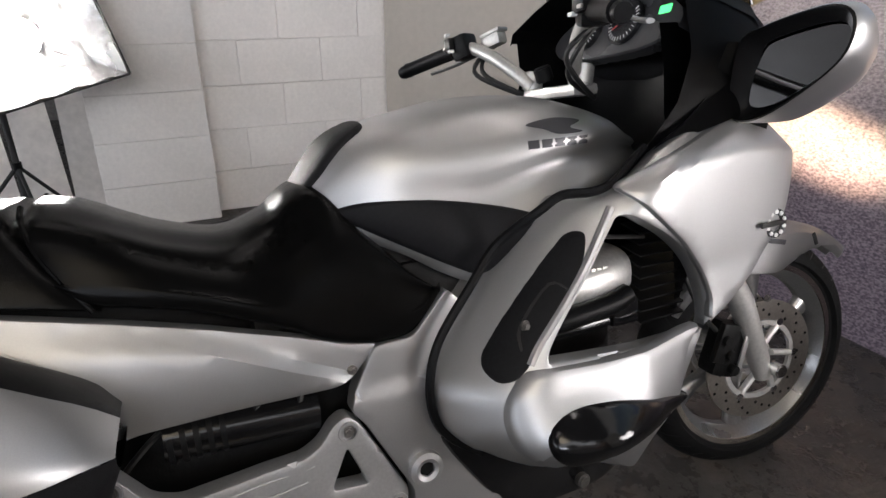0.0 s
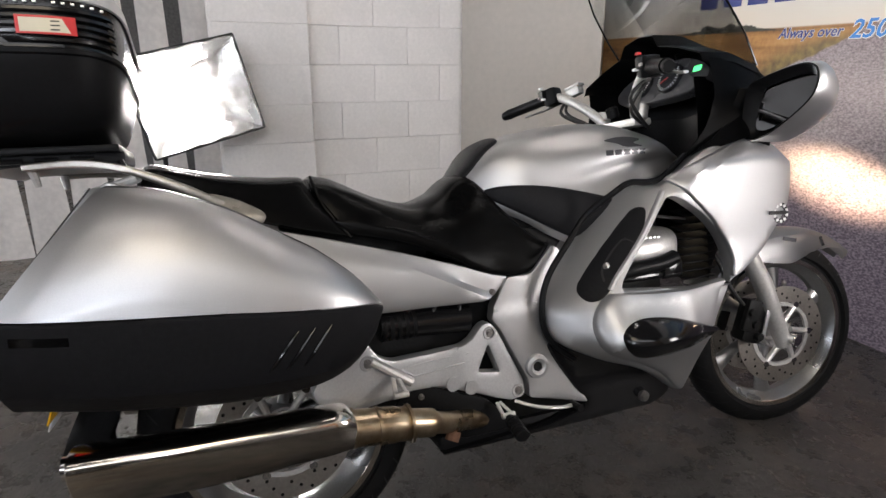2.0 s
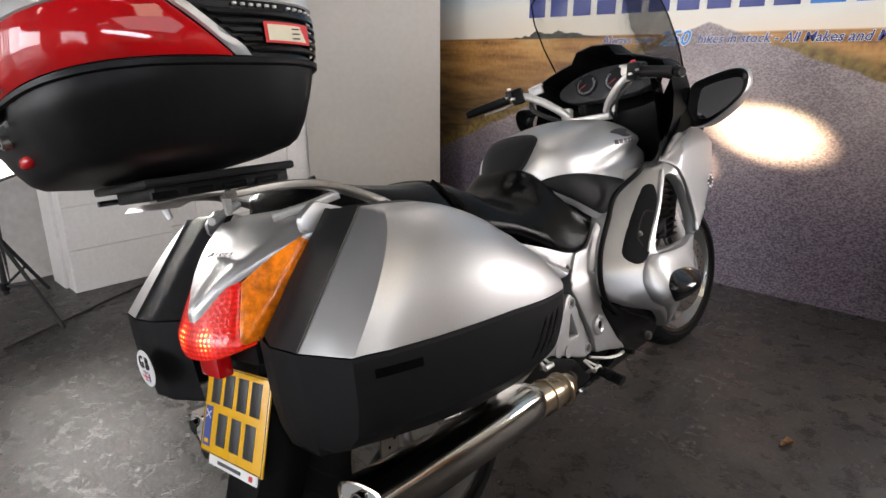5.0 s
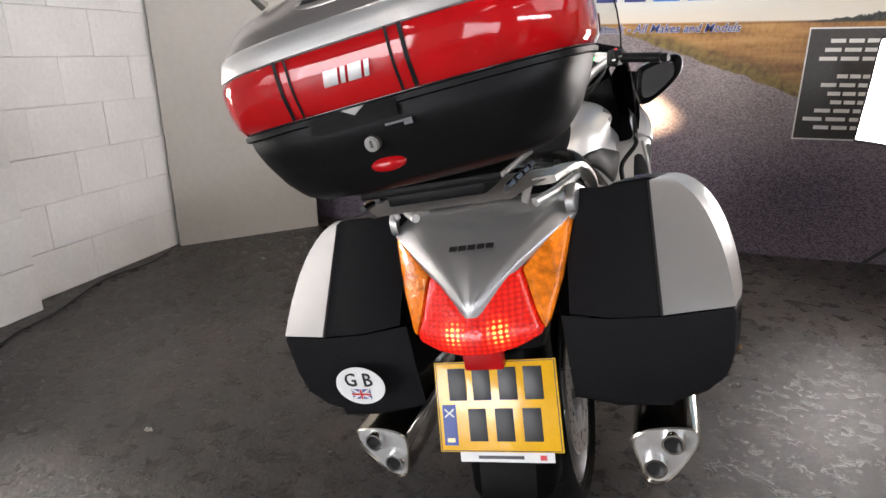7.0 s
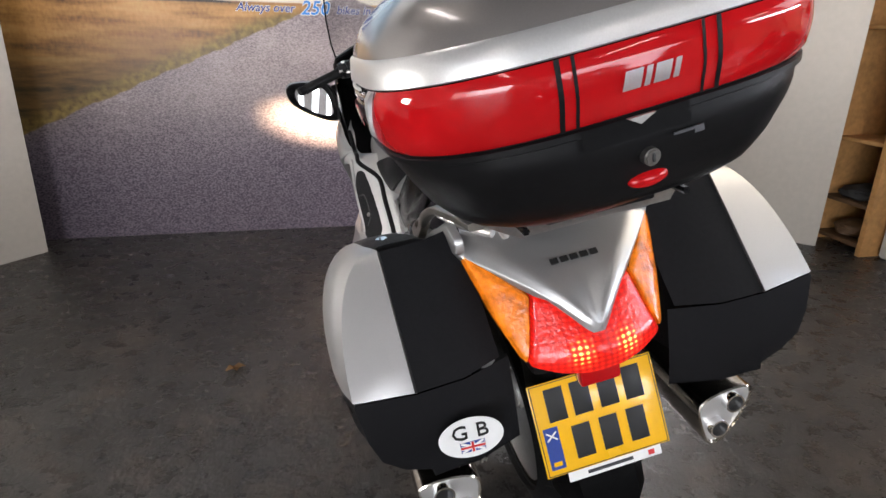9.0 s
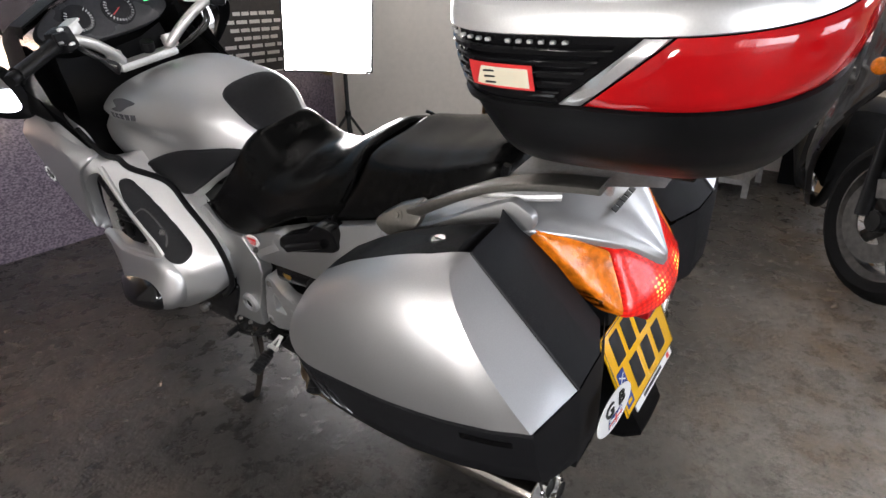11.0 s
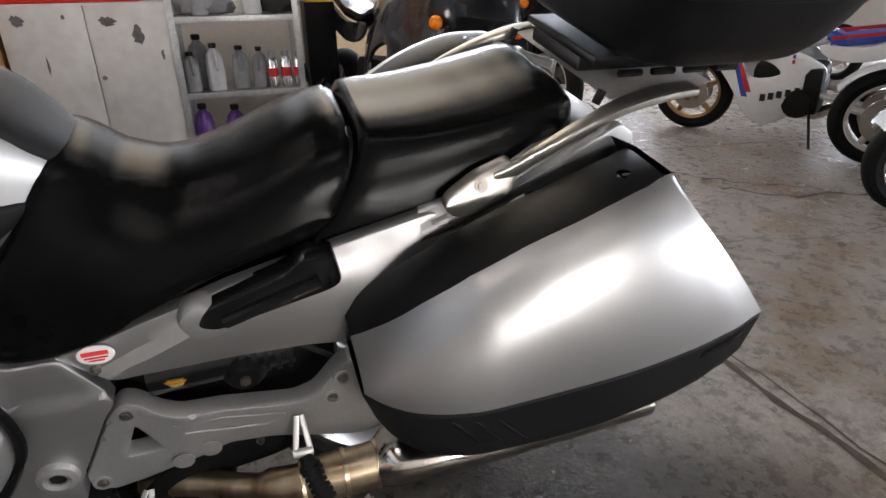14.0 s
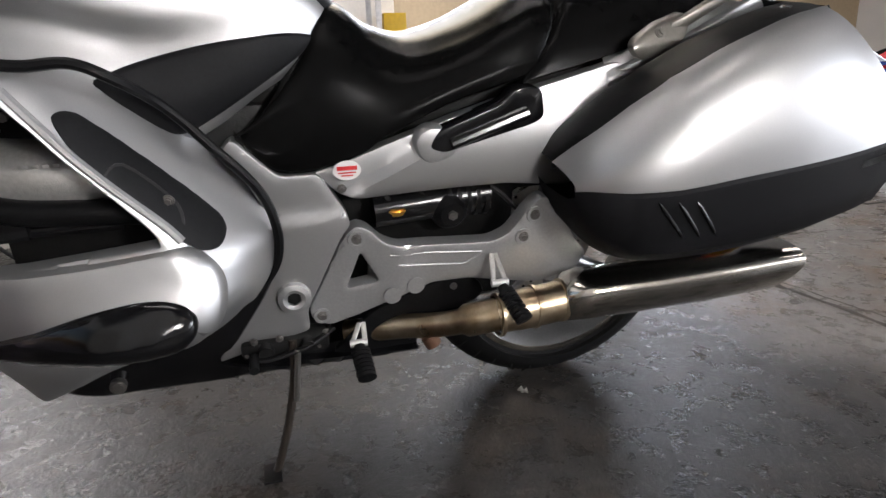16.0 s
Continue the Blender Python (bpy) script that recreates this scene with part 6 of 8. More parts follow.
# handlebars
for s in SIDES:
    bm = bmesh.new()
    tube(bm, curve_pts([(s * 0.075, 1.02, 1.015), (s * 0.10, 1.00, 1.045), (s * 0.15, 0.975, 1.085), (s * 0.205, 0.955, 1.112), (s * 0.24, 0.940, 1.115)], 5), 0.014, 12)
    bar = part("handlebar", bm, CAST, bike, "bare alloy handlebar")
    bm = bmesh.new()
    tube(bm, [(s * 0.255, 0.930, 1.112), (s * 0.26, 0.927, 1.111), (s * 0.375, 0.868, 1.088), (s * 0.38, 0.866, 1.087)], [0.019, 0.0165, 0.0165, 0.018], 16)
    part("grip", bm, BLACK, bar, "black rubber grip")
    bm = bmesh.new()
    tube(bm, [(s * 0.38, 0.866, 1.087), (s * 0.392, 0.860, 1.084), (s * 0.402, 0.855, 1.082)], [0.013, 0.016, 0.013], 14)
    part("bar_weight", bm, BLACK, bar)
    bm = bmesh.new()
    box(bm, (s * 0.228, 0.945, 1.118), (0.045, 0.05, 0.055), 0.010, Euler((0, s * radians(12), s * radians(-25))).to_matrix())
    box(bm, (s * 0.240, 0.915, 1.125), (0.03, 0.02, 0.03), 0.005)
    sw = part("switch_box", bm, BLACK, bar, "black switch box")
    for k, (dx, dz, material) in enumerate(((0.0, 0.024, STICKER_RED if s > 0 else WHITE), (0.012, -0.004, BOLT), (-0.012, -0.012, WHITE))):
        bm = bmesh.new()
        box(bm, (s * (0.236 + dx), 0.908, 1.122 + dz), (0.012, 0.012, 0.007), 0.002)
        part("switch", bm, material, sw)
    bm = bmesh.new()
    box(bm, (s * 0.180, 0.995, 1.125), (0.050, 0.034, 0.028), 0.007, Euler((0, s * radians(14), s * radians(-25))).to_matrix())
    box(bm, (s * 0.180, 0.995, 1.141), (0.054, 0.037, 0.008), 0.003, Euler((0, s * radians(14), s * radians(-25))).to_matrix())
    part("fluid_reservoir", bm, CAST, bar, "square brake fluid reservoir")
    bm = bmesh.new()
    tube(bm, curve_pts([(s * 0.215, 0.985, 1.105), (s * 0.26, 0.985, 1.10), (s * 0.32, 0.955, 1.085), (s * 0.375, 0.925, 1.075)], 5), 0.0065, 8, 0.6)
    part("lever", bm, ALLOY, bar, "bare alloy lever")
    for k in range(2):
        bm = bmesh.new()
        tube(bm, curve_pts([(s * 0.20, 0.99, 1.11), (s * 0.17, 0.955 - 0.02 * k, 1.06), (s * (0.11 + 0.02 * k), 0.98, 1.02), (s * 0.08, 1.06, 0.98)], 5), 0.005, 6)
        part("control_cable", bm, CABLE, bar)
bm = bmesh.new()
box(bm, (0, 1.035, 0.998), (0.18, 0.06, 0.024), 0.010)
for s in SIDES:
    disc(bm, (s * 0.085, 1.03, 1.025), (0, 0.2, 1), 0.021, 0.040, 20, 0.004)
yoke = part("top_yoke", bm, CAST, bike, "silver top yoke")
bm = bmesh.new()
disc(bm, (0, 1.00, 1.035), (0, -0.3, 1), 0.018, 0.03, 16, 0.003)
part("ignition_lock", bm, BLACK, yoke)

# ---- luggage ----
PAN = [(-0.435, 0.434, 0.705, 0.895, 0.550), (-0.38, 0.447, 0.700, 0.892, 0.545), (-0.30, 0.457, 0.693, 0.885, 0.535), (-0.20, 0.460, 0.685, 0.866, 0.525), (-0.10, 0.454, 0.676, 0.838, 0.517),
       (0.0, 0.443, 0.664, 0.796, 0.515), (0.07, 0.428, 0.657, 0.754, 0.520), (0.12, 0.410, 0.652, 0.715, 0.540), (0.155, 0.388, 0.648, 0.684, 0.568), (0.175, 0.368, 0.643, 0.660, 0.598), (0.186, 0.350, 0.637, 0.641, 0.628)]


def pannier(s):
    case = new("pannier")
    case.parent = bike
    tagged(case, "silver and charcoal hard pannier")

    def slanted(x, y, z, u):
        dy = (0.84 * max(0, z - 0.705) + 0.12 * max(0, 0.60 - z)) * (1 - u)
        return Vector((s * x, y * (0.76 if s < 0 and y > 0 else 1.0) + dy, z))

    def rows_of(pick):
        out = []
        for i, y in enumerate(np.linspace(-0.435, 0.186, 34)):
            xo, zs, zt, zb = smooth_table(PAN, y)
            u = min(1, max(0, (y + 0.435) / 0.45))
            xo = xo - (0.013 if s < 0 else 0.005) * (1 - u)
            if s < 0:
                zs = zs - 0.014 * u
            zb = zb - 0.004 - (0.026 if s < 0 else 0.015) * u - (0.018 if s < 0 else 0.006) * (1 - u)
            out.append([slanted(x, y, z, u) for x, z in pick(xo, zs, zt, zb)])
        return out

    def lid(xo, zs, zt, zb):
        xt = xo - 0.098
        pts = [(xo - 0.004, zs + 0.002)]
        for a in np.linspace(0, math.pi / 2, 12):
            pts.append((xt + (xo - xt) * math.cos(a) ** 0.95, zs + 0.003 + (zt - zs) * math.sin(a) ** 0.92))
        return pts

    def strip(xo, zs, zt, zb):
        xt = xo - 0.098
        return [(xt + 0.006, zt - 0.010), (xt + 0.001, zt + 0.0035), (xt - 0.02, zt + 0.006), (xt - 0.075, zt + 0.004), (xt - 0.10, zt - 0.004), (xt - 0.115, zt - 0.05)]

    def tub(xo, zs, zt, zb):
        d = zs - zb
        return [(0.20, zs + 0.03), (0.20, zb + 0.03), (xo - 0.16, zb + 0.004), (xo - 0.10, zb), (xo - 0.055, zb + 0.10 * d), (xo - 0.022, zb + 0.28 * d), (xo - 0.008, zb + 0.55 * d), (xo - 0.001, zs - 0.006), (xo - 0.004, zs)]

    inner = 0.318
    bm = bmesh.new()
    rows = rows_of(lid)
    grid(bm, rows)
    grid(bm, [[Vector((s * (inner + (abs(p.x) - inner) * max(0.0, 1 - t) if abs(p.x) > inner else abs(p.x)), p.y - 0.018 * t, p.z)) for p in rows[0]] for t in (0, 0.5, 1.0)])
    bmesh.ops.remove_doubles(bm, verts=bm.verts, dist=0.0004)
    part("lid", bm, SILVER, case, "silver pannier lid", 30)
    bm = bmesh.new()
    srows = rows_of(strip)
    grid(bm, srows, cap0=True)
    part("hinge_strip", bm, BLACK, case, "black strip along the lid")
    bm = bmesh.new()
    trows = rows_of(tub)
    grid(bm, trows)
    t0 = trows[0]
    # rear face: from the inner edge of the lid's bevel down and in
    edge = [Vector((s * inner, p.y - 0.018, p.z)) if abs(p.x) > inner else Vector((p.x, p.y - 0.018, p.z)) for p in rows[0]]
    low = [Vector((s * min(abs(p.x), inner), p.y - 0.018, p.z)) for p in t0[2:]]
    grid(bm, [t0[2:], low])
    grid(bm, [edge, [Vector((s * min(abs(p.x), 0.235), p.y + 0.004, p.z)) for p in edge], [Vector((s * min(abs(p.x), 0.165), p.y + 0.035, p.z)) for p in edge]])
    grid(bm, [low, [Vector((s * min(abs(p.x), 0.235), p.y + 0.004, p.z)) for p in low], [Vector((s * min(abs(p.x), 0.150), p.y + 0.035, p.z)) for p in low]])
    bmesh.ops.remove_doubles(bm, verts=bm.verts, dist=0.0004)
    tub_ob = part("tub", bm, PANNIER_BLACK, case, "charcoal textured pannier tub", 30)
    # seam between rear panel and tub, side slashes, handle groove
    bm = bmesh.new()
    tube(bm, [p + Vector((0, -0.001, 0)) for p in edge], 0.0022, 6)
    part("rear_seam", bm, INK, case)
    bmt = bmesh.new()
    bmt.from_mesh(tub_ob.data)
    skin = BVHTree.FromBMesh(bmt)
    bmt.free()

    def on_tub(y, z, lift):
        hit = skin.ray_cast(Vector((s * 1.0, y, z)), Vector((-s, 0, 0)))[0]
        return Vector((hit.x + s * lift, y, z)) if hit is not None else Vector((s * 0.40, y, z))

    for k in range(3):
        y = 0.072 - 0.030 * k - (0.03 if s < 0 else 0.0)
        bm = bmesh.new()
        tube(bm, [on_tub(y - 0.055 * t, 0.630 - 0.066 * t, 0.0005) for t in np.linspace(0, 1, 7)], [0.001, 0.0035, 0.0038, 0.0038, 0.0035, 0.003, 0.001], 8)
        part("slash", bm, GLOSS, tub_ob)
    # raised gloss black patch standing in for the shade of the grip recess
    bm = bmesh.new()
    grid(bm, [[on_tub(y, z + 0.10 * (-0.33 - y), 0.0012) for y in np.linspace(-0.405, -0.325, 8)] for z in (0.660, 0.667, 0.674)])
    bmesh.ops.solidify(bm, geom=bm.faces[:], thickness=-0.0015)
    part("grip_recess_shade", bm, GLOSS, tub_ob, "narrow gloss black patch for the shaded grip recess")
    # lock and latch on the strip
    bm = bmesh.new()
    disc(bm, (s * 0.305, -0.226, 0.890), (s * 0.1, 0, 1), 0.013, 0.014, 20, 0.002)
    lk = part("lock", bm, CHROME, case, "chrome pannier lock")
    bm = bmesh.new()
    box(bm, (s * 0.306, -0.226, 0.8975), (0.003, 0.012, 0.001))
    part("keyhole", bm, INK, lk)
    bm = bmesh.new()
    rows = []
    for y in np.linspace(-0.185, -0.045, 9):
        xo, zs, zt, zb = smooth_table(PAN, y)
        u = min(1, (y + 0.435) / 0.45)
        dy = 0.84 * max(0, zt - 0.705) * (1 - u)
        y2, x0 = y + dy - 0.055, xo - 0.098
        rows.append([Vector((s * (x0 - a), y2, zt + h)) for a, h in ((0.014, 0.004), (0.018, 0.011), (0.040, 0.0125), (0.064, 0.011), (0.068, 0.004))])
    grid(bm, rows, cap0=True, cap1=True)
    part("latch", bm, GLOSS, case)
    bm = bmesh.new()
    box(bm, (s * 0.29, -0.16, 0.60), (0.17, 0.46, 0.10), 0.02)
    part("mount", bm, BLACK, case)
    return case


for s in SIDES:
    pannier(s)
# oval country sticker on the left pannier
sticker = new("country_sticker")
sticker.parent = bike
sticker.matrix_local = Matrix.Translation((-0.248, -0.478, 0.612)) @ pose(0, 0, 0, 90, 0, -4)
bm = bmesh.new()
bmesh.ops.create_circle(bm, cap_ends=True, segments=40, radius=0.055, matrix=Matrix.Diagonal((1, 0.72, 1, 1)))
bmesh.ops.solidify(bm, geom=bm.faces[:], thickness=0.0012)
part("sticker_oval", bm, WHITE, sticker, "white oval sticker")
mesh_text("G", 0.040, Matrix.Translation((-0.018, 0.012, 0.0015)), INK, sticker, "letter")
mesh_text("B", 0.040, Matrix.Translation((0.020, 0.012, 0.0015)), INK, sticker, "letter")
bm = bmesh.new()
box(bm, (0, -0.017, 0.0012), (0.042, 0.020, 0.001))
flag = part("flag_ground", bm, STICKER_BLUE, sticker)
for w, h, rot, material, lift in ((0.046, 0.0045, 26, WHITE, 0.0018), (0.046, 0.0045, -26, WHITE, 0.0018), (0.042, 0.007, 0, WHITE, 0.0021), (0.007, 0.020, 0, WHITE, 0.0021), (0.042, 0.004, 0, STICKER_RED, 0.0025), (0.004, 0.020, 0, STICKER_RED, 0.0025)):
    bm = bmesh.new()
    box(bm, (0, -0.017, lift), (w if rot == 0 else w * 0.93, h, 0.0004), 0, Euler((0, 0, radians(rot))).to_matrix())
    part("flag_stripe", bm, material, flag)

# top case
CASE = [(0.99, 0.151, -0.5634, -0.298), (0.996, 0.1913, -0.6034, -0.27), (1.008, 0.2164, -0.6214, -0.256), (1.035, 0.2396, -0.6374, -0.246), (1.085, 0.2638, -0.6574, -0.234), (1.12, 0.2759, -0.656, -0.228), (1.155, 0.2817, -0.666, -0.222), (1.192, 0.2827, -0.667, -0.22), (1.2, 0.2827, -0.666, -0.22), (1.23, 0.2759, -0.657, -0.224), (1.254, 0.2643, -0.641, -0.234), (1.275, 0.2449, -0.614, -0.25), (1.293, 0.213, -0.57, -0.278), (1.305, 0.1588, -0.502, -0.328), (1.309, 0.0805, -0.432, -0.408)]


EX, EY = 0.60, 0.72


def case_pt(z, a, lift=0.0):
    """A point of the case's shell at height z and bearing a (0 to its right, 90 ahead)."""
    hw, y0, y1 = smooth_table(CASE, z)
    yc, hl = (y0 + y1) / 2, (y1 - y0) / 2
    c, q = math.cos(a), math.sin(a)
    # the tail is rounder in plan than the front
    return Vector(((hw + lift) * math.copysign(abs(c) ** (EX if q < 0 else 0.40), c), yc + (hl + lift) * math.copysign(abs(q) ** (EY if q < 0 else 0.45), q), z))


topcase = thing("top_case", "black hard top case with red reflectors and graphite lid", "top case", pose(0, 0, 0, 0, -12, 0) @ Matrix.Translation((0, -0.432, 0.984)) @ pose(0, 0, 0, 0, -3.0, 2) @ Matrix.Translation((0, 0.42, -0.975)))


def case_band(zs, lift=0.0, cap0=False, cap1=False, n=72):
    bm = bmesh.new()
    rows = [[case_pt(z, 2 * math.pi * k / n, lift if 0 < i < len(zs) - 1 else lift * 0.2) for k in range(n)] for i, z in enumerate(zs)]
    grid(bm, rows, ring=True, cap0=cap0, cap1=cap1)
    return bm


part("case_tub", case_band(list(np.linspace(0.990, 1.118, 16)) + [1.120], 0, True), BLACK, topcase, "black case tub")
part("case_wall", case_band(np.linspace(1.116, 1.202, 8), -0.004), GLOSS, topcase)
part("case_edge", case_band((1.108, 1.110, 1.117, 1.119), 0.006), BLACK, topcase, "raised black edge")
part("silver_band", case_band((1.199, 1.201, 1.212, 1.228, 1.232), 0.004), SILVER_BAND, topcase, "pale silver band")
part("case_lid", case_band(list(np.linspace(1.229, 1.309, 16)), 0, False, True), SILVER_DARK, topcase, "graphite lid")


def bearing(y, z, s):
    """The bearing where the shell lies at y, on the side s."""
    lo, hi = -math.pi / 2, math.pi / 2
    for _ in range(40):
        mid = (lo + hi) / 2
        if case_pt(z, mid).y < y:
            lo = mid
        else:
            hi = mid
    return lo if s > 0 else -math.pi - lo


def case_patch(front_y, back, zs, lift, n=40, s=None):
    bm = bmesh.new()
    rows = []
    for i, z in enumerate(zs):
        if s is None:
            a0, a1 = bearing(front_y(z), z, -1), bearing(front_y(z), z, 1)
        else:
            a0, a1 = bearing(front_y(z), z, s), bearing(back(z), z, s)
        edge = 0.3 if i in (0, len(zs) - 1) else 1.0
        rows.append([case_pt(z, a0 + (a1 - a0) * k / n, lift * edge * (0.3 if k in (0, n) else 1)) for k in range(n + 1)])
    grid(bm, rows)
    return bm


def cut(z):
    return -0.425 - 1.25 * (z - 1.120)


REFL = np.linspace(1.121, 1.198, 9)
part("reflector", case_patch(cut, None, REFL, 0.007, 64), RED_LENS, topcase, "wraparound red reflector")
for s in SIDES:
    part("slash_trim", case_patch(lambda z: cut(z) + 0.030, lambda z: cut(z) + 0.004, REFL, 0.008, 6, s), SILVER_BAND, topcase, "silver slash trim")
    for k in range(5):
        z = 1.127 + 0.0125 * k
        part("side_rib", case_patch(lambda q: -0.235, lambda q: cut(q) + 0.045, (z, z + 0.002, z + 0.007, z + 0.009), 0.004, 24, s), GLOSS, topcase)
    for k in range(13):
        if k == 6:
            continue
        a = bearing(-0.25 - 0.0135 * k, 1.192, s)
        bm = bmesh.new()
        p = case_pt(1.1925, a, 0.002)
        box(bm, p, (0.004, 0.0055, 0.0034))
        part("name_bar", bm, SILVER_BAND, topcase)
    # label on the side
    bm = bmesh.new()
    grid(bm, [[case_pt(z, bearing(y, z, s), 0.0078) for y in np.linspace(-0.292, -0.376, 8)] for z in (1.138, 1.148, 1.158, 1.168)])
    lab = part("load_label", bm, STICKER_RED, topcase, "red and cream load label")
    bm = bmesh.new()
    grid(bm, [[case_pt(z, bearing(y, z, s), 0.0088) for y in np.linspace(-0.300 - (z - 1.139) * 0.45, -0.371, 8)] for z in (1.141, 1.152, 1.164)])
    part("label_field", bm, mat("cream_label", (0.62, 0.57, 0.43), 0.5, vary=0.06), lab)
    for k in range(3):
        bm = bmesh.new()
        box(bm, case_pt(1.145 + 0.007 * k, bearing(-0.322, 1.15, s), 0.0094), (0.001, 0.014, 0.002))
        part("print_line", bm, INK, lab)
# centre clasp with its frame lines, emblem, lock and red button
for x0, x1 in ((-0.118, -0.112), (-0.100, -0.096), (0.048, 0.052), (0.066, 0.072)):
    bm = bmesh.new()
    rows = []
    for z in np.linspace(1.121, 1.199, 8):
        row = []
        for x in (x0, x1):
            hw, y0, y1 = smooth_table(CASE, z)
            c = min(0.999, (abs(x) / (hw + 0.0085)) ** (1 / EX))
            a = -math.acos(c) if x > 0 else -math.pi + math.acos(c)
            row.append(case_pt(z, a, 0.0085))
        rows.append(row)
    grid(bm, rows)
    part("clasp_gap", bm, BLACK, topcase)


def tail_plate(x0, x1, z0, z1, lift, n=8, slant=0.0):
    bm = bmesh.new()
    rows = []
    for z in np.linspace(z0, z1, n):
        row = []
        for x in np.linspace(x0, x1, n) + slant * (z - z0):
            hw, *_ = smooth_table(CASE, z)
            c = min(0.999, (abs(x) / (hw + lift)) ** (1 / EX))
            row.append(case_pt(z, -math.acos(c) if x > 0 else -math.pi + math.acos(c), lift))
        rows.append(row)
    grid(bm, rows)
    bmesh.ops.solidify(bm, geom=bm.faces[:], thickness=-0.002)
    return bm


part("clasp_slot", tail_plate(-0.095, 0.035, 1.094, 1.117, 0.007), BLACK, topcase)
# maker's name on the reflector, as plain chrome bars
for k, w in enumerate((0.021, 0.007, 0.019, 0.007)):
    x0 = (-0.050, -0.025, -0.014, 0.009)[k]
    part("name_bar", tail_plate(x0, x0 + w, 1.149, 1.169, 0.0115, 4, 0.25), SILVER_BAND, topcase, "raised silver bar")
bm = bmesh.new()
vs = [bm.verts.new(p) for p in ((-0.042, -0.6675, 1.117), (-0.008, -0.6675, 1.117), (-0.025, -0.664, 1.107))]
vs2 = [bm.verts.new(v.co + Vector((0, 0.006, 0))) for v in vs]
bm.faces.new(vs)
bm.faces.new(vs2[::-1])
for i in range(3):
    bm.faces.new((vs[i], vs2[i], vs2[(i + 1) % 3], vs[(i + 1) % 3]))
part("triangle_badge", bm, SILVER_BAND, topcase, "small silver triangle badge")
bm = bmesh.new()
disc(bm, (-0.014, -0.656, 1.066), (0, -1, -0.15), 0.0105, 0.014, 24, 0.002)
lk = part("case_lock", bm, BOLT, topcase, "dull metal key lock")
bm = bmesh.new()
box(bm, (-0.014, -0.6635, 1.0655), (0.003, 0.002, 0.010))
part("keyhole", bm, INK, lk)
bm = bmesh.new()
bmesh.ops.create_uvsphere(bm, u_segments=24, v_segments=10, radius=1, matrix=Matrix.Translation((-0.008, -0.636, 1.034)) @ Matrix.Rotation(radians(-20), 4, "X") @ Matrix.Diagonal((0.027, 0.010, 0.011, 1)))
part("release_button", bm, RED_LENS, topcase, "oval red release button")
bm = bmesh.new()
box(bm, (0.028, -0.6635, 1.085), (0.03, 0.002, 0.003))
box(bm, (0.045, -0.6635, 1.083), (0.012, 0.002, 0.008))
part("key_mark", bm, GREY_LINE, topcase)
# lid vent and luggage rails
bm = bmesh.new()
tilt = Matrix.Translation((-0.02, -0.630, 1.2625)) @ Matrix.Rotation(radians(40), 4, "X")
bmesh.ops.create_uvsphere(bm, u_segments=28, v_segments=8, radius=1, matrix=tilt @ Matrix.Diagonal((0.064, 0.017, 0.005, 1)))
vent = part("lid_vent", bm, SILVER_DARK, topcase)
# black lens shape standing in for the shaded hollow of the slot
bm = bmesh.new()
bmesh.ops.create_uvsphere(bm, u_segments=28, v_segments=8, radius=1, matrix=tilt @ Matrix.Translation((0, 0, 0.002)) @ Matrix.Diagonal((0.055, 0.0115, 0.0042, 1)))
part("vent_slot_shade", bm, INK, vent)
for k in range(2):
    bm = bmesh.new()
    tube(bm, [tilt @ Vector((-0.046, -0.004 + 0.008 * k, 0.006)), tilt @ Vector((0.046, -0.004 + 0.008 * k, 0.006))], 0.0014, 6)
    part("vent_bar", bm, GREY_LINE, vent)
for s in SIDES:
    bm = bmesh.new()
    tube(bm, curve_pts([(s * 0.165, -0.560, 1.293), (s * 0.17, -0.575, 1.316), (s * 0.165, -0.54, 1.333), (s * 0.155, -0.40, 1.337), (s * 0.15, -0.31, 1.333), (s * 0.15, -0.295, 1.30)], 6), 0.008, 10)
    rail = part("luggage_rail", bm, RAIL, topcase, "grey tubular luggage rail")
    bm = bmesh.new()
    tube(bm, [(s * 0.158, -0.44, 1.296), (s * 0.156, -0.44, 1.335)], 0.006, 8)
    part("rail_post", bm, RAIL, rail)
for y in (-0.53, -0.43, -0.33):
    bm = bmesh.new()
    tube(bm, [(-0.155, y, 1.333), (0.155, y, 1.333)], 0.006, 8)
    part("rail_bar", bm, RAIL, topcase)

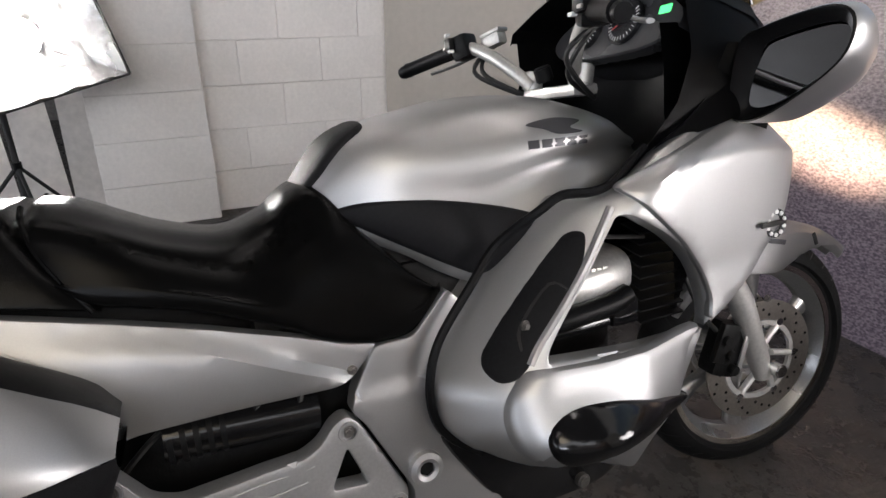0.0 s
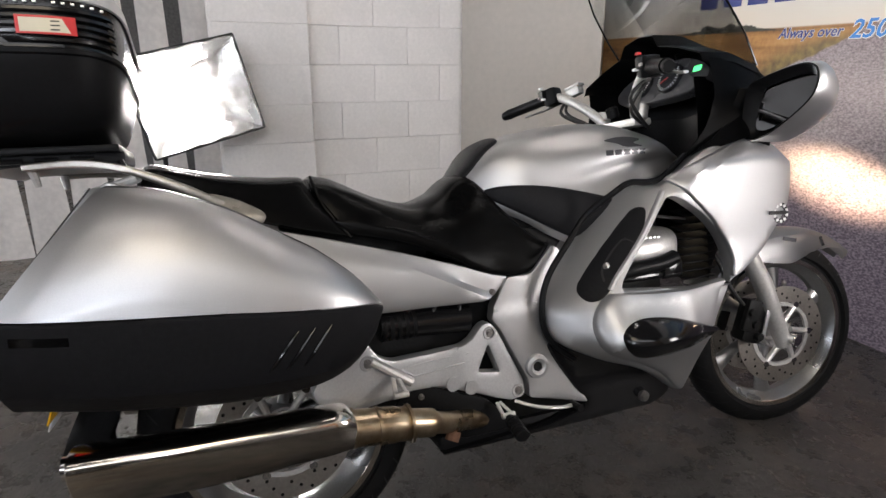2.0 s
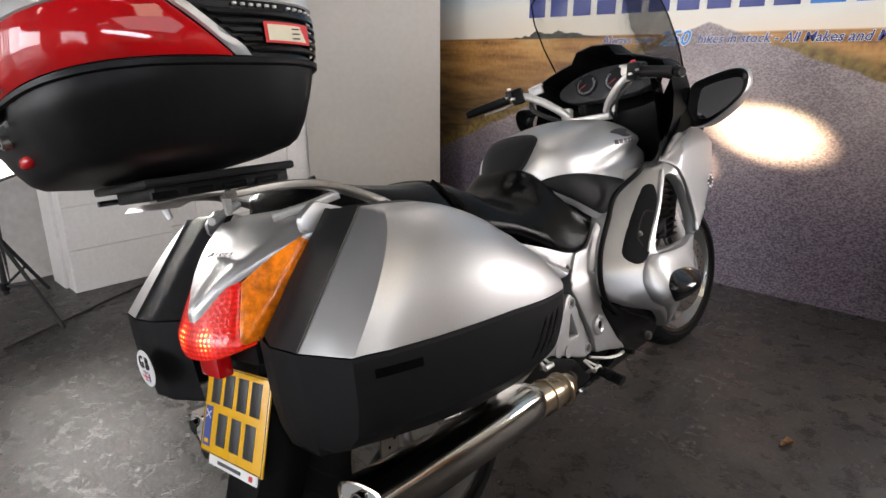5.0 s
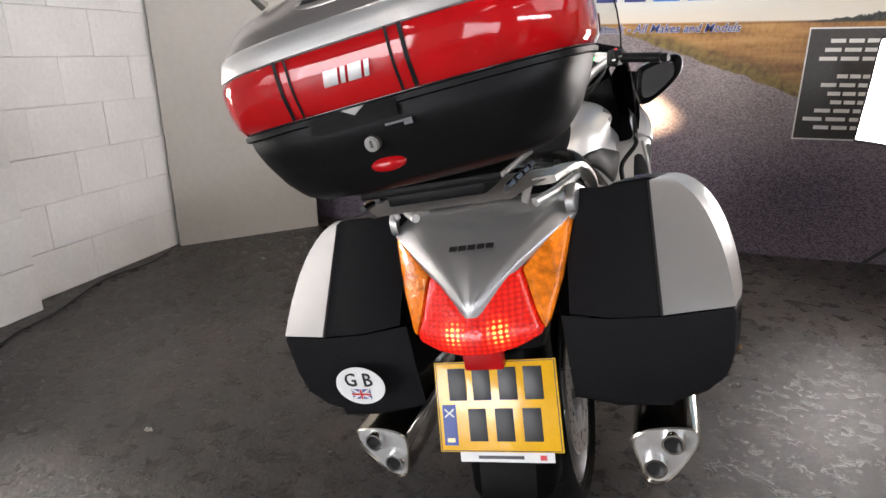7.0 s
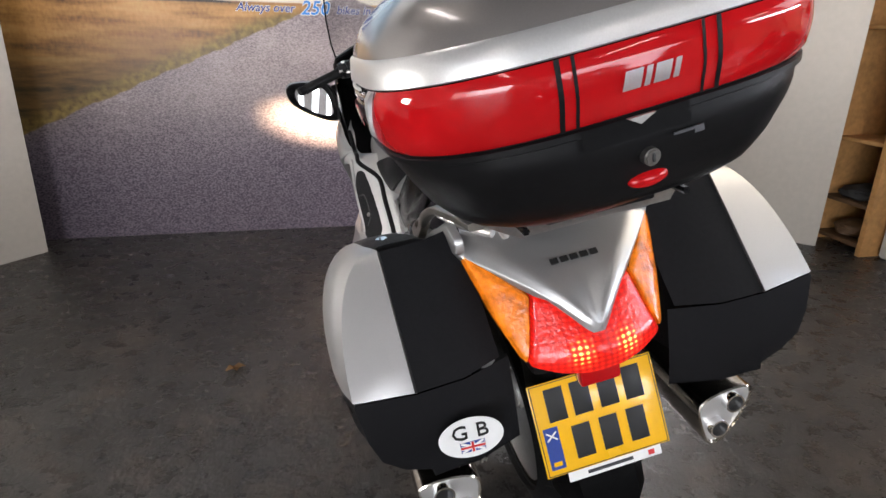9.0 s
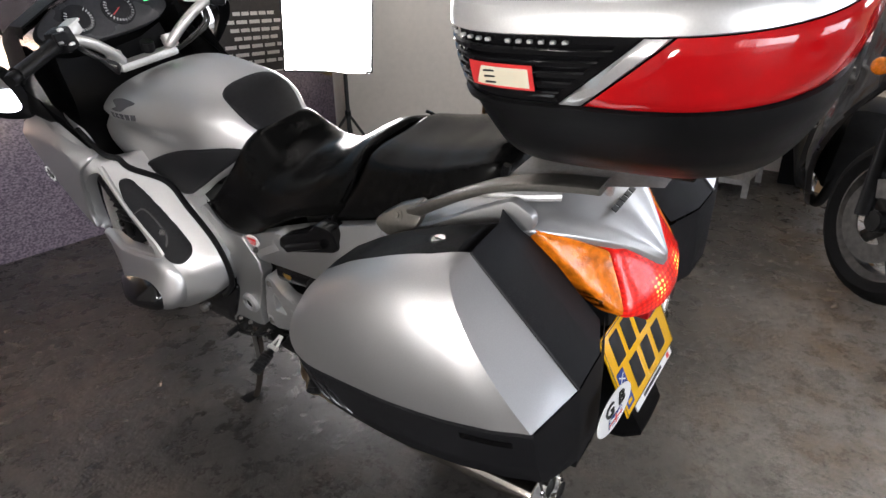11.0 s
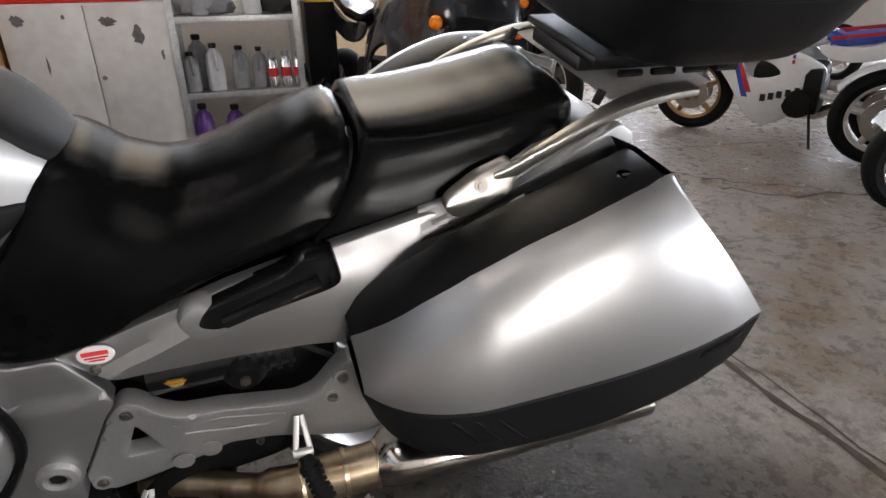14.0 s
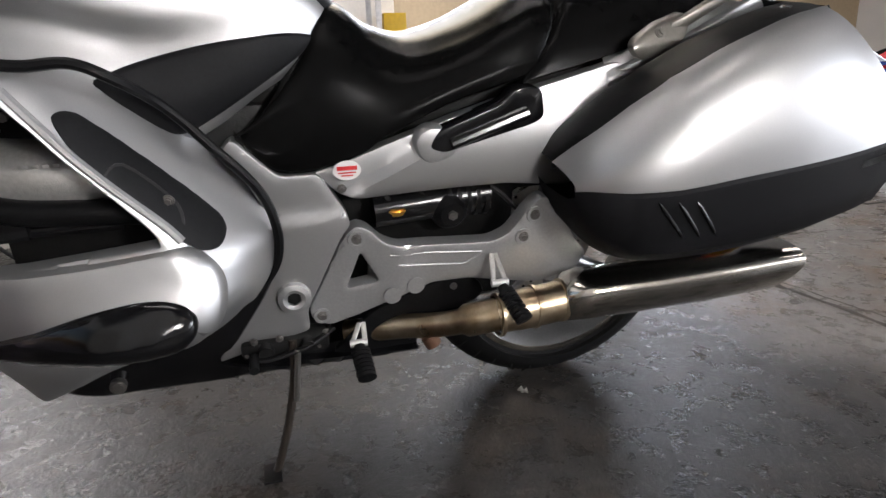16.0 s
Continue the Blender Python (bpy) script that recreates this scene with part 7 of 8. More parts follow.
# mounting plate, grab rail and rack
bm = bmesh.new()
box(bm, (0, -0.40, 0.984), (0.24, 0.27, 0.014), 0.005)
box(bm, (0, -0.385, 0.968), (0.17, 0.25, 0.024), 0.005)
plate = part("case_mount", bm, BLACK, bike, "black case mounting plate")
for s in SIDES:
    for k in range(4):
        bm = bmesh.new()
        tube(bm, [(s * 0.123, -0.53 + 0.06 * k, 0.964), (s * 0.123, -0.49 + 0.06 * k, 0.964)], 0.006, 6)
        part("mount_slot", bm, GLOSS, plate)
    # flat front plate with its bolt, then a slim bar back to the rack
    front = crisp([(-0.004, 0.822), (-0.010, 0.836), (-0.055, 0.862), (-0.108, 0.880), (-0.116, 0.862), (-0.104, 0.836), (-0.064, 0.806), (-0.022, 0.804)], 0.011)
    rail = part("grab_rail", sheet(front, side(s, lambda y, z: 0.222 - 0.5 * max(0, z - 0.826 + 0.16 * (y + 0.02))), (-s * 0.016, 0, 0), (), 0.008, 0.0025, 0.0025), RAIL, bike, "silver cast pillion grab rail", 30)
    bm = bmesh.new()
    prof = [(-0.42, 0.160, 0.948, 0.020, 0.007), (-0.34, 0.180, 0.950, 0.020, 0.008), (-0.27, 0.194, 0.940, 0.017, 0.008), (-0.20, 0.203, 0.914, 0.013, 0.009), (-0.14, 0.207, 0.884, 0.009, 0.011), (-0.08, 0.206, 0.852, 0.006, 0.012)]
    rows = []
    for y in np.linspace(-0.42, -0.08, 22):
        x, z, w, h = smooth_table(prof, y)
        rows.append([Vector((s * (x + w * math.copysign(abs(math.cos(a)) ** 0.45, math.cos(a))), y, z + h * math.copysign(abs(math.sin(a)) ** 0.45, math.sin(a)))) for a in np.linspace(0, 2 * math.pi, 16, endpoint=False)])
    grid(bm, rows, ring=True, cap0=True, cap1=True)
    part("rail_bar", bm, RAIL, rail, "", 40)
    shoulder = crisp([(0.010, 0.785), (-0.126, 0.842), (-0.20, 0.880), (-0.285, 0.915), (-0.318, 0.890), (-0.315, 0.862), (-0.20, 0.842), (-0.126, 0.820), (-0.04, 0.785)], 0.010)
    part("tail_shoulder", sheet(shoulder, side(s, lambda y, z: 0.209 - 0.16 * max(0, -0.18 - y)), (-s * 0.012, 0, 0), (), 0.02, 0.005, 0.004), SILVER, bike, "silver shoulder panel under the grab rail", 30)
    bm = bmesh.new()
    disc(bm, (s * 0.212, -0.060, 0.848), (1, 0, s * 0.5), 0.011, 0.010, 20, 0.002)
    disc(bm, (s * 0.214, -0.060, 0.849), (1, 0, s * 0.5), 0.006, 0.012, 6)
    part("bolt", bm, RAIL, rail)
    bm = bmesh.new()
    tube(bm, [(s * 0.13, -0.415, 0.945), (s * 0.12, -0.41, 0.915)], [0.009, 0.006], 8)
    part("rack_peg", bm, CAST, rail)
    bm = bmesh.new()
    tube(bm, curve_pts([(s * 0.188, -0.23, 0.918), (s * 0.160, -0.28, 0.905), (s * 0.12, -0.33, 0.895)], 5), [0.009] * 11, 10)
    part("rack_strut", bm, CAST, rail)
    bm = bmesh.new()
    tube(bm, [(s * 0.16, -0.255, 0.935), (s * 0.16, -0.262, 0.955)], 0.007, 6)
    part("rack_stop", bm, BLACK, rail)
bm = bmesh.new()
rows = [[Vector((x, y, z)) for x in np.linspace(-hw, hw, 11)] for y, z, hw in ((-0.490, 0.940, 0.120), (-0.475, 0.948, 0.140), (-0.42, 0.951, 0.165), (-0.36, 0.952, 0.178), (-0.30, 0.950, 0.18), (-0.27, 0.944, 0.17))]
grid(bm, rows)
bmesh.ops.solidify(bm, geom=bm.faces[:], thickness=0.012)
part("rack_plate", bm, CAST, bike, "silver cast rear rack")

# tail: V-shaped cowl, side shoulders, lamp
bm = bmesh.new()
rows = []
for y, hw, ze, zt in ((-0.462, 0.010, 0.742, 0.752), (-0.452, 0.024, 0.752, 0.766), (-0.43, 0.052, 0.780, 0.792), (-0.40, 0.088, 0.806, 0.822), (-0.36, 0.132, 0.832, 0.852), (-0.32, 0.172, 0.852, 0.878), (-0.295, 0.190, 0.862, 0.892), (-0.24, 0.200, 0.862, 0.900), (-0.16, 0.205, 0.842, 0.890), (-0.06, 0.206, 0.795, 0.850), (0.02, 0.200, 0.765, 0.82)):
    half = [(0, zt), (hw * 0.45, zt - 0.004), (hw * 0.78, zt - 0.25 * (zt - ze)), (hw * 0.95, ze + 0.25 * (zt - ze)), (hw, ze), (hw * 0.98, ze - 0.012)]
    pts = curve_pts([Vector((x, y, z)) for x, z in half], 3)
    rows.append([Vector((-p.x, p.y, p.z)) for p in pts[:0:-1]] + pts)
grid(bm, rows, cap0=True)
tail = part("tail_cowl", bm, SILVER, bike, "silver tail cowl", 50)
for k in range(5):
    bm = bmesh.new()
    box(bm, (-0.036 + 0.018 * k, -0.385, 0.8385), (0.014, 0.011, 0.002), 0, Euler((radians(35), 0, 0)).to_matrix())
    part("name_bar", bm, INK, tail)


def lamp_y(x, z):
    return -0.472 + 0.035 * (x / 0.123) ** 2 + 0.55 * max(0, z - 0.70)


half = [(0.030, 0.661), (0.075, 0.668), (0.116, 0.682), (0.120, 0.690), (0.106, 0.725), (0.088, 0.792), (0.066, 0.790), (0.020, 0.748)]
redlens = crisp([(x, z) for x, z in half] + [(-x, z) for x, z in half[::-1]], 0.006, 0.012)
lamp = part("tail_lamp", sheet(redlens, lambda x, z: (x, lamp_y(x, z) - 0.004, z), (0, 0.03, 0), (), 0.012, 0.008, 0.007), LIT_RED, bike, "lit red tail lamp")
for s in SIDES:
    amb = crisp([(s * x, z) for x, z in ((0.091, 0.793), (0.109, 0.726), (0.1225, 0.688), (0.132, 0.700), (0.156, 0.760), (0.180, 0.848), (0.176, 0.862), (0.135, 0.832))], 0.005, 0.012)
    part("indicator", sheet(amb, lambda x, z: (x, lamp_y(x, z) - 0.002, z), (0, 0.03, 0), (), 0.012, 0.008, 0.008), AMBER, bike, "amber indicator lens")
bm = bmesh.new()
box(bm, (0, -0.36, 0.70), (0.22, 0.10, 0.13), 0.02)
part("lamp_shell", bm, BLACK, bike)
bm = bmesh.new()
box(bm, (0.0, -0.436, 0.640), (0.075, 0.03, 0.040), 0.006)
part("plate_lamp", bm, RED_LENS, bike, "red reflector over the plate")

# number plate, mudguard
back = Matrix.Translation((0, -0.425, 0.531)) @ pose(0, 0, 0, 90 - 19.5, 0, 0)
np_ob = new("number_plate")
np_ob.parent = bike
np_ob.matrix_local = back
PH, PW = 0.174, 0.244
bm = bmesh.new()
box(bm, (0, 0, -0.002), (PW, PH, 0.004), 0.0018)
part("plate_face", bm, YELLOW, np_ob, "yellow number plate")
for lo, hi in (((-0.119, 0.0835), (0.119, 0.0850)), ((-0.119, -0.0850), (0.119, -0.0835)), ((-0.119, -0.085), (-0.1175, 0.085)), ((0.1175, -0.085), (0.119, 0.085))):
    bm = bmesh.new()
    box(bm, ((lo[0] + hi[0]) / 2, (lo[1] + hi[1]) / 2, 0.0004), (hi[0] - lo[0], hi[1] - lo[1], 0.0006))
    part("plate_border", bm, INK, np_ob)
for row, xs in ((0.043, (-0.076, -0.026, 0.026, 0.076)), (-0.035, (-0.040, 0.014, 0.068))):
    for x in xs:
        bm = bmesh.new()
        box(bm, (x, row, 0.0006), (0.036, 0.062, 0.0008), 0.0003)
        part("character_bar", bm, INK, np_ob)
bm = bmesh.new()
box(bm, (-0.097, -0.035, 0.0006), (0.028, 0.078, 0.0008))
blue = part("side_flash", bm, STICKER_BLUE, np_ob, "blue side flash")
bm = bmesh.new()
for a in (38, -38):
    box(bm, (-0.097, -0.012, 0.0012), (0.024, 0.003, 0.0004), 0, Euler((0, 0, radians(a))).to_matrix())
part("flag_cross", bm, WHITE, blue)
bm = bmesh.new()
box(bm, (-0.097, -0.064, 0.0012), (0.016, 0.008, 0.0004))
part("code_bar", bm, YELLOW, blue)
bm = bmesh.new()
box(bm, (0.010, -0.096, -0.004), (0.185, 0.02, 0.003), 0.001)
back2 = part("plate_holder", bm, WHITE, np_ob, "white dealer strip")
bm = bmesh.new()
box(bm, (0.0, -0.0965, -0.0018), (0.09, 0.006, 0.001))
part("print_bar", bm, GREY_LINE, back2)
bm = bmesh.new()
box(bm, (0.082, -0.0965, -0.0018), (0.012, 0.009, 0.001))
part("print_bar", bm, STICKER_RED, back2)
bm = bmesh.new()
grid(bm, [[Vector((x, y + 0.085 * abs(x / hw) ** 8, z)) for x in hw * np.array((-1, -0.99, -0.95, -0.88, -0.6, 0, 0.6, 0.88, 0.95, 0.99, 1))] for y, z, hw in ((-0.36, 0.70, 0.10), (-0.395, 0.60, 0.10), (-0.405, 0.46, 0.098), (-0.435, 0.40, 0.095), (-0.458, 0.345, 0.090), (-0.455, 0.325, 0.08))])
bmesh.ops.solidify(bm, geom=bm.faces[:], thickness=0.006)
part("rear_mudguard", bm, BLACK, bike, "black rear mudguard")
bm = bmesh.new()
grid(bm, [[Vector((0.105 * math.sin(b) * 1.0, 0.352 * math.cos(a) * 1.0, 0.322 + (0.345 - 0.03 * (1 - math.cos(b))) * math.sin(a))) for b in np.linspace(-1.2, 1.2, 7)] for a in np.linspace(radians(45), radians(160), 14)])
bmesh.ops.solidify(bm, geom=bm.faces[:], thickness=0.005)
part("inner_mudguard", bm, BLACK, bike)

# exhausts
for s in SIDES:
    tri = [(0.232, 0.425), (0.250, 0.443), (0.292, 0.453), (0.338, 0.452), (0.357, 0.440), (0.352, 0.412), (0.318, 0.362), (0.286, 0.330), (0.262, 0.326), (0.247, 0.340), (0.236, 0.385)]
    ring = curve_pts([(x, 0, z) for x, z in tri], 3, True)
    cx, cz = 0.298, 0.398
    bm = bmesh.new()
    rows = []
    for y, k, rnd, dx, dz in ((-0.371, 0.86, 0, 0, 0), (-0.378, 0.93, 0, 0, 0), (-0.376, 0.985, 0, 0, 0), (-0.360, 1.0, 0, 0, 0), (-0.20, 1.0, 0.1, 0.004, -0.004), (-0.05, 1.0, 0.3, 0.006, -0.006), (0.07, 0.97, 0.55, 0.004, -0.006), (0.100, 0.92, 0.65, 0.0, -0.008), (0.118, 0.72, 0.8, -0.002, -0.016)):
        row = []
        for p in ring:
            d = Vector((p.x - cx, 0, p.z - cz))
            e = d.lerp(d.normalized() * 0.051, rnd)
            row.append(Vector((s * (cx + dx + e.x * k), y, cz + dz + e.z * k)))
        rows.append(row)
    grid(bm, rows, ring=True, cap1=True)
    muf = part("silencer", bm, STEEL, bike, "polished steel silencer", 40)
    bm = bmesh.new()
    vs = [bm.verts.new(Vector((s * (cx + (p.x - cx) * 0.88), -0.373, cz + (p.z - cz) * 0.88))) for p in ring]
    bm.faces.new(vs)
    part("end_plate", bm, SILVER_BAND, muf)
    for x, z in ((0.308, 0.424), (0.272, 0.372)):
        bm = bmesh.new()
        lathe(bm, [(0.017, -0.012), (0.021, -0.012), (0.021, 0.01), (0.017, 0.01)], 20)
        bmesh.ops.transform(bm, matrix=Matrix.Translation((s * x, -0.378, z)) @ pose(0, 0, 0, 0, 0, 90), verts=bm.verts)
        tip = part("tail_pipe", bm, CHROME, muf)
        bm = bmesh.new()
        disc(bm, (s * x, -0.375, z), (0, 1, 0), 0.017, 0.006, 20)
        part("pipe_bore", bm, INK, tip)
    bm = bmesh.new()
    tube(bm, curve_pts([(s * 0.295, 0.112, 0.384), (s * 0.29, 0.20, 0.372), (s * 0.285, 0.235, 0.366)], 5), [0.038] * 6 + [0.036] * 5, 20)
    part("collector", bm, HEATED, muf, "heat-tinted collector pipe")
    bm = bmesh.new()
    tube(bm, curve_pts([(s * 0.285, 0.23, 0.366), (s * 0.268, 0.29, 0.350), (s * 0.24, 0.34, 0.330), (s * 0.20, 0.40, 0.310), (s * 0.15, 0.50, 0.28)], 5), [0.031] * 6 + [0.024] * 15, 18)
    part("header_pipe", bm, HEATED, muf)
    for y in (0.115, 0.168, 0.236):
        bm = bmesh.new()
        lathe(bm, [(0.037, -0.004), (0.041, -0.003), (0.041, 0.003), (0.037, 0.004)], 24)
        bmesh.ops.transform(bm, matrix=Matrix.Translation((s * (0.294 - 0.04 * (y - 0.115)), y, 0.384 - 0.14 * (y - 0.115))) @ pose(0, 0, 0, 0, 0, 90), verts=bm.verts)
        part("weld_band", bm, HEATED, muf)
    bm = bmesh.new()
    tube(bm, [(s * 0.235, 0.355, 0.305), (s * 0.24, 0.345, 0.285)], 0.016, 12)
    part("clamp", bm, mat("rusty_clamp", (0.12, 0.06, 0.035), 0.7, 0.4, 0.4), muf)
    bm = bmesh.new()
    box(bm, (s * 0.20, 0.13, 0.44), (0.008, 0.09, 0.03), 0.003, Euler((radians(-20), 0, 0)).to_matrix())
    part("hanger", bm, ALLOY, muf)

# footrests, heel guards, levers, stand
FRONT_PEG = ((0.212, 0.480, 0.340), (0.242, 0.490, 0.316), (0.318, 0.487, 0.292))
REAR_PEG = ((0.226, 0.228, 0.462), (0.270, 0.229, 0.424), (0.338, 0.203, 0.380))
for s in SIDES:
    guard = outline([(0.46, 0.345), (0.50, 0.300), (0.53, 0.268), (0.46, 0.262), (0.38, 0.268), (0.415, 0.315), (0.33, 0.325), (0.25, 0.345), (0.235, 0.375), (0.27, 0.405), (0.33, 0.398), (0.41, 0.368)], 3)
    hg = part("heel_guard", sheet(guard, side(s, 0.196), (-s * 0.006, 0, 0), (), 0.03, 0.004, 0.003), BLACK, bike, "black heel guard")
    bolt(hg, s, 0.198, 0.295, 0.385, 0.007)
    for y, z, front_peg in ((0.490, 0.385, True), (0.230, 0.440, False)):
        folded = s > 0 and not front_peg
        root, head, tip = (Vector((s * q[0], q[1], q[2])) for q in (FRONT_PEG if front_peg else REAR_PEG))
        bm = bmesh.new()
        for e in (-0.012, 0.012):
            tube(bm, [root + Vector((0, e * 0.3, 0)), head + Vector((0, e, 0))], 0.005, 8, 0.6)
        disc(bm, head, (0, 1, 0), 0.007, 0.032, 12)
        fr = part("footrest_bracket", bm, CAST, bike)
        bm = bmesh.new()
        if folded:
            tube(bm, [(s * 0.226, y - 0.050, z + 0.055), (s * 0.232, y + 0.035, z - 0.005)], 0.013, 10, 0.8)
        else:
            tube(bm, [head + (tip - head) * 0.08, head + (tip - head) * 0.2, tip], [0.010, 0.013, 0.014], 12, 0.75)
        peg = part("footrest", bm, CAST if folded else BLACK, fr, "folded alloy footrest" if folded else "ribbed black rubber footrest")
        if not folded:
            d = (tip - head).normalized()
            for k in range(7):
                bm = bmesh.new()
                p = head.lerp(tip, 0.22 + 0.78 * (k + 0.5) / 7)
                tube(bm, [p - d * 0.0035, p + d * 0.0035], 0.0175, 12, 0.8)
                part("rubber_rib", bm, BLACK, peg)
    bm = bmesh.new()
    tube(bm, curve_pts([(s * 0.20, 0.53, 0.330), (s * 0.222, 0.58, 0.312), (s * 0.228, 0.64, 0.300), (s * 0.228, 0.675, 0.300)], 5), 0.006, 8, 0.7)
    lv = part("foot_lever", bm, CAST if s > 0 else BLACK, bike, "foot lever")
    bm = bmesh.new()
    tube(bm, [(s * 0.215, 0.678, 0.300), (s * 0.258, 0.678, 0.300)], 0.009, 10)
    part("lever_tip", bm, BLACK, lv)
bm = bmesh.new()
box(bm, (-0.185, 0.62, 0.305), (0.05, 0.16, 0.035), 0.01)
disc(bm, (-0.215, 0.655, 0.308), (1, 0, 0), 0.014, 0.02, 12)
disc(bm, (-0.215, 0.58, 0.312), (1, 0, 0), 0.012, 0.02, 12)
mount = part("stand_mount", bm, DARK, bike, "dirty black stand mount")
for k, (y, z) in enumerate(((0.69, 0.30), (0.675, 0.325), (0.63, 0.325), (0.56, 0.30), (0.545, 0.325))):
    bolt(mount, -1, 0.205, y, z, 0.007)
bm = bmesh.new()
tube(bm, curve_pts([(-0.205, 0.608, 0.320), (-0.215, 0.612, 0.24), (-0.235, 0.632, 0.15), (-0.255, 0.655, 0.078), (-0.262, 0.664, 0.058)], 5), 0.010, 10, 0.8)
stand = part("side_stand", bm, mat("rusty_black_steel", (0.022, 0.016, 0.012), 0.65, 0.3, 0.5, 40, 0.3, 200), bike, "rust-spotted side stand, folded down")
bm = bmesh.new()
box(bm, (-0.268, 0.672, 0.0595), (0.06, 0.035, 0.006), 0.002, Euler((0, radians(12), 0)).to_matrix())
part("stand_foot", bm, BLACK, stand)
bm = bmesh.new()
tube(bm, [(-0.225, 0.60, 0.31), (-0.235, 0.612, 0.20)], 0.006, 8)
part("stand_spring", bm, BOLT, stand)

# ---- furniture along the east wall ----
def cupboard():
    top = thing("open_cupboard", "open honey pine cupboard, its low shelves toned dark for shade", "cupboard", pose(2.73, 1.585, 0))
    w, d, h = 0.42, 0.46, 1.95

    def board(name, lo, hi, material):
        bm = bmesh.new()
        box(bm, [(a + b) / 2 for a, b in zip(lo, hi)], [b - a for a, b in zip(lo, hi)], 0.003)
        part(name, bm, material, top)
    board("side_panel", (-d / 2, -0.20, 0), (d / 2, -0.165, h), WOOD)
    board("side_panel", (-d / 2, 0.165, 0), (d / 2, 0.20, h), WOOD)
    board("back_panel", (d / 2 - 0.02, -0.165, 0), (d / 2, 0.165, h), WOOD)
    # the low shelves carry a darker wood to imitate the shade inside
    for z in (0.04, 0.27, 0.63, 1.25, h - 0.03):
        board("shelf", (-d / 2 + 0.02, -0.165, z), (d / 2 - 0.02, 0.165, z + 0.022), SHADE_WOOD if z < 0.6 else WOOD)
    return top


cupboard()


def dark_bag(x, y, z, label, material, size=(0.12, 0.1, 0.06), seed=1):
    bm = bmesh.new()
    bmesh.ops.create_icosphere(bm, subdivisions=3, radius=1)
    noise.seed_set(seed)
    for v in bm.verts:
        n = noise.noise(v.co * 2.2 + Vector((seed, 0, 0)))
        v.co = Vector((v.co.x * size[0], v.co.y * size[1], max(-0.6, v.co.z) * size[2])) * (1 + 0.25 * n)
    lowest = min(v.co.z for v in bm.verts)
    bmesh.ops.translate(bm, verts=bm.verts, vec=(0, 0, -lowest))
    ob = tagged(part("cloth_bag", bm, material), label, "bundle")
    ob.location = (x, y, z)
    return ob


dark_bag(2.68, 1.585, 0.292, "crumpled black bag on a shelf", FABRIC, (0.15, 0.13, 0.05), 2)
dark_bag(2.68, 1.585, 0.062, "crumpled dark cloth on a shelf", SHADE_WOOD, (0.15, 0.12, 0.06), 3)


def steel_cabinet():
    top = thing("steel_cabinet", "scuffed white two-door steel cabinet", "cabinet", pose(2.84, 0.963, 0))
    bm = bmesh.new()
    box(bm, (0, 0, 0.483), (0.44, 0.80, 0.964), 0.004)
    part("body", bm, CABINET, top)
    for s in (-1, 1):
        bm = bmesh.new()
        box(bm, (-0.228, s * 0.1985, 0.485), (0.018, 0.391, 0.94), 0.004)
        door = part("door", bm, CABINET, top)
        if s < 0:
            bm = bmesh.new()
            disc(bm, (-0.244, -0.030, 0.590), (1, 0, 0), 0.012, 0.02, 16, 0.003)
            part("knob", bm, BOLT, door, "small metal knob")
        for k, (y, z, a, b) in enumerate(((0.31, 0.885, 0.034, 0.034), (0.10, 0.90, 0.012, 0.012), (0.22, 0.66, 0.006, 0.05)) if s > 0 else ((-0.10, 0.872, 0.045, 0.030), (-0.235, 0.80, 0.030, 0.055), (-0.34, 0.70, 0.010, 0.03))):
            bm = bmesh.new()
            n = 18
            rng = random.Random(k * 7 + s)
            vs = [bm.verts.new((-0.2375, y + a * math.cos(6.283 * i / n) * rng.uniform(0.6, 1.15), z + b * math.sin(6.283 * i / n) * rng.uniform(0.6, 1.15))) for i in range(n)]
            bm.faces.new(vs)
            part("scuff", bm, SCUFF, door)
    return top


steel_cabinet()
bm = bmesh.new()
box(bm, (0, 0, 0.05), (0.36, 0.66, 0.10), 0.012)
ob = tagged(part("tool_case", bm, mat("red_lacquered_steel", (0.5, 0.02, 0.015), 0.35, 0.0, 0.1, 30, 0, 10, 0.4)), "red lacquered tool case on the cabinet", "tool case")
ob.location = (2.82, 1.02, 0.9655)


def rack():
    top = thing("metal_shelving", "galvanised bolted metal shelving unit", "shelving", pose(2.80, 0.223, 0))
    for x in (-0.19, 0.19):
        for y in (-0.33, 0.33):
            bm = bmesh.new()
            box(bm, (x, y, 0.95), (0.035, 0.004, 1.9))
            box(bm, (x - 0.017, y, 0.95), (0.004, 0.035, 1.9))
            post = part("post", bm, GALV, top)
    for z in (0.10, 0.473, 0.880, 1.42, 1.85):
        bm = bmesh.new()
        box(bm, (0, 0, z), (0.40, 0.68, 0.006))
        box(bm, (-0.20, 0, z - 0.012), (0.004, 0.68, 0.032), 0.001)
        box(bm, (0.20, 0, z - 0.012), (0.004, 0.68, 0.032), 0.001)
        part("shelf", bm, GALV, top)
    return top


rack()


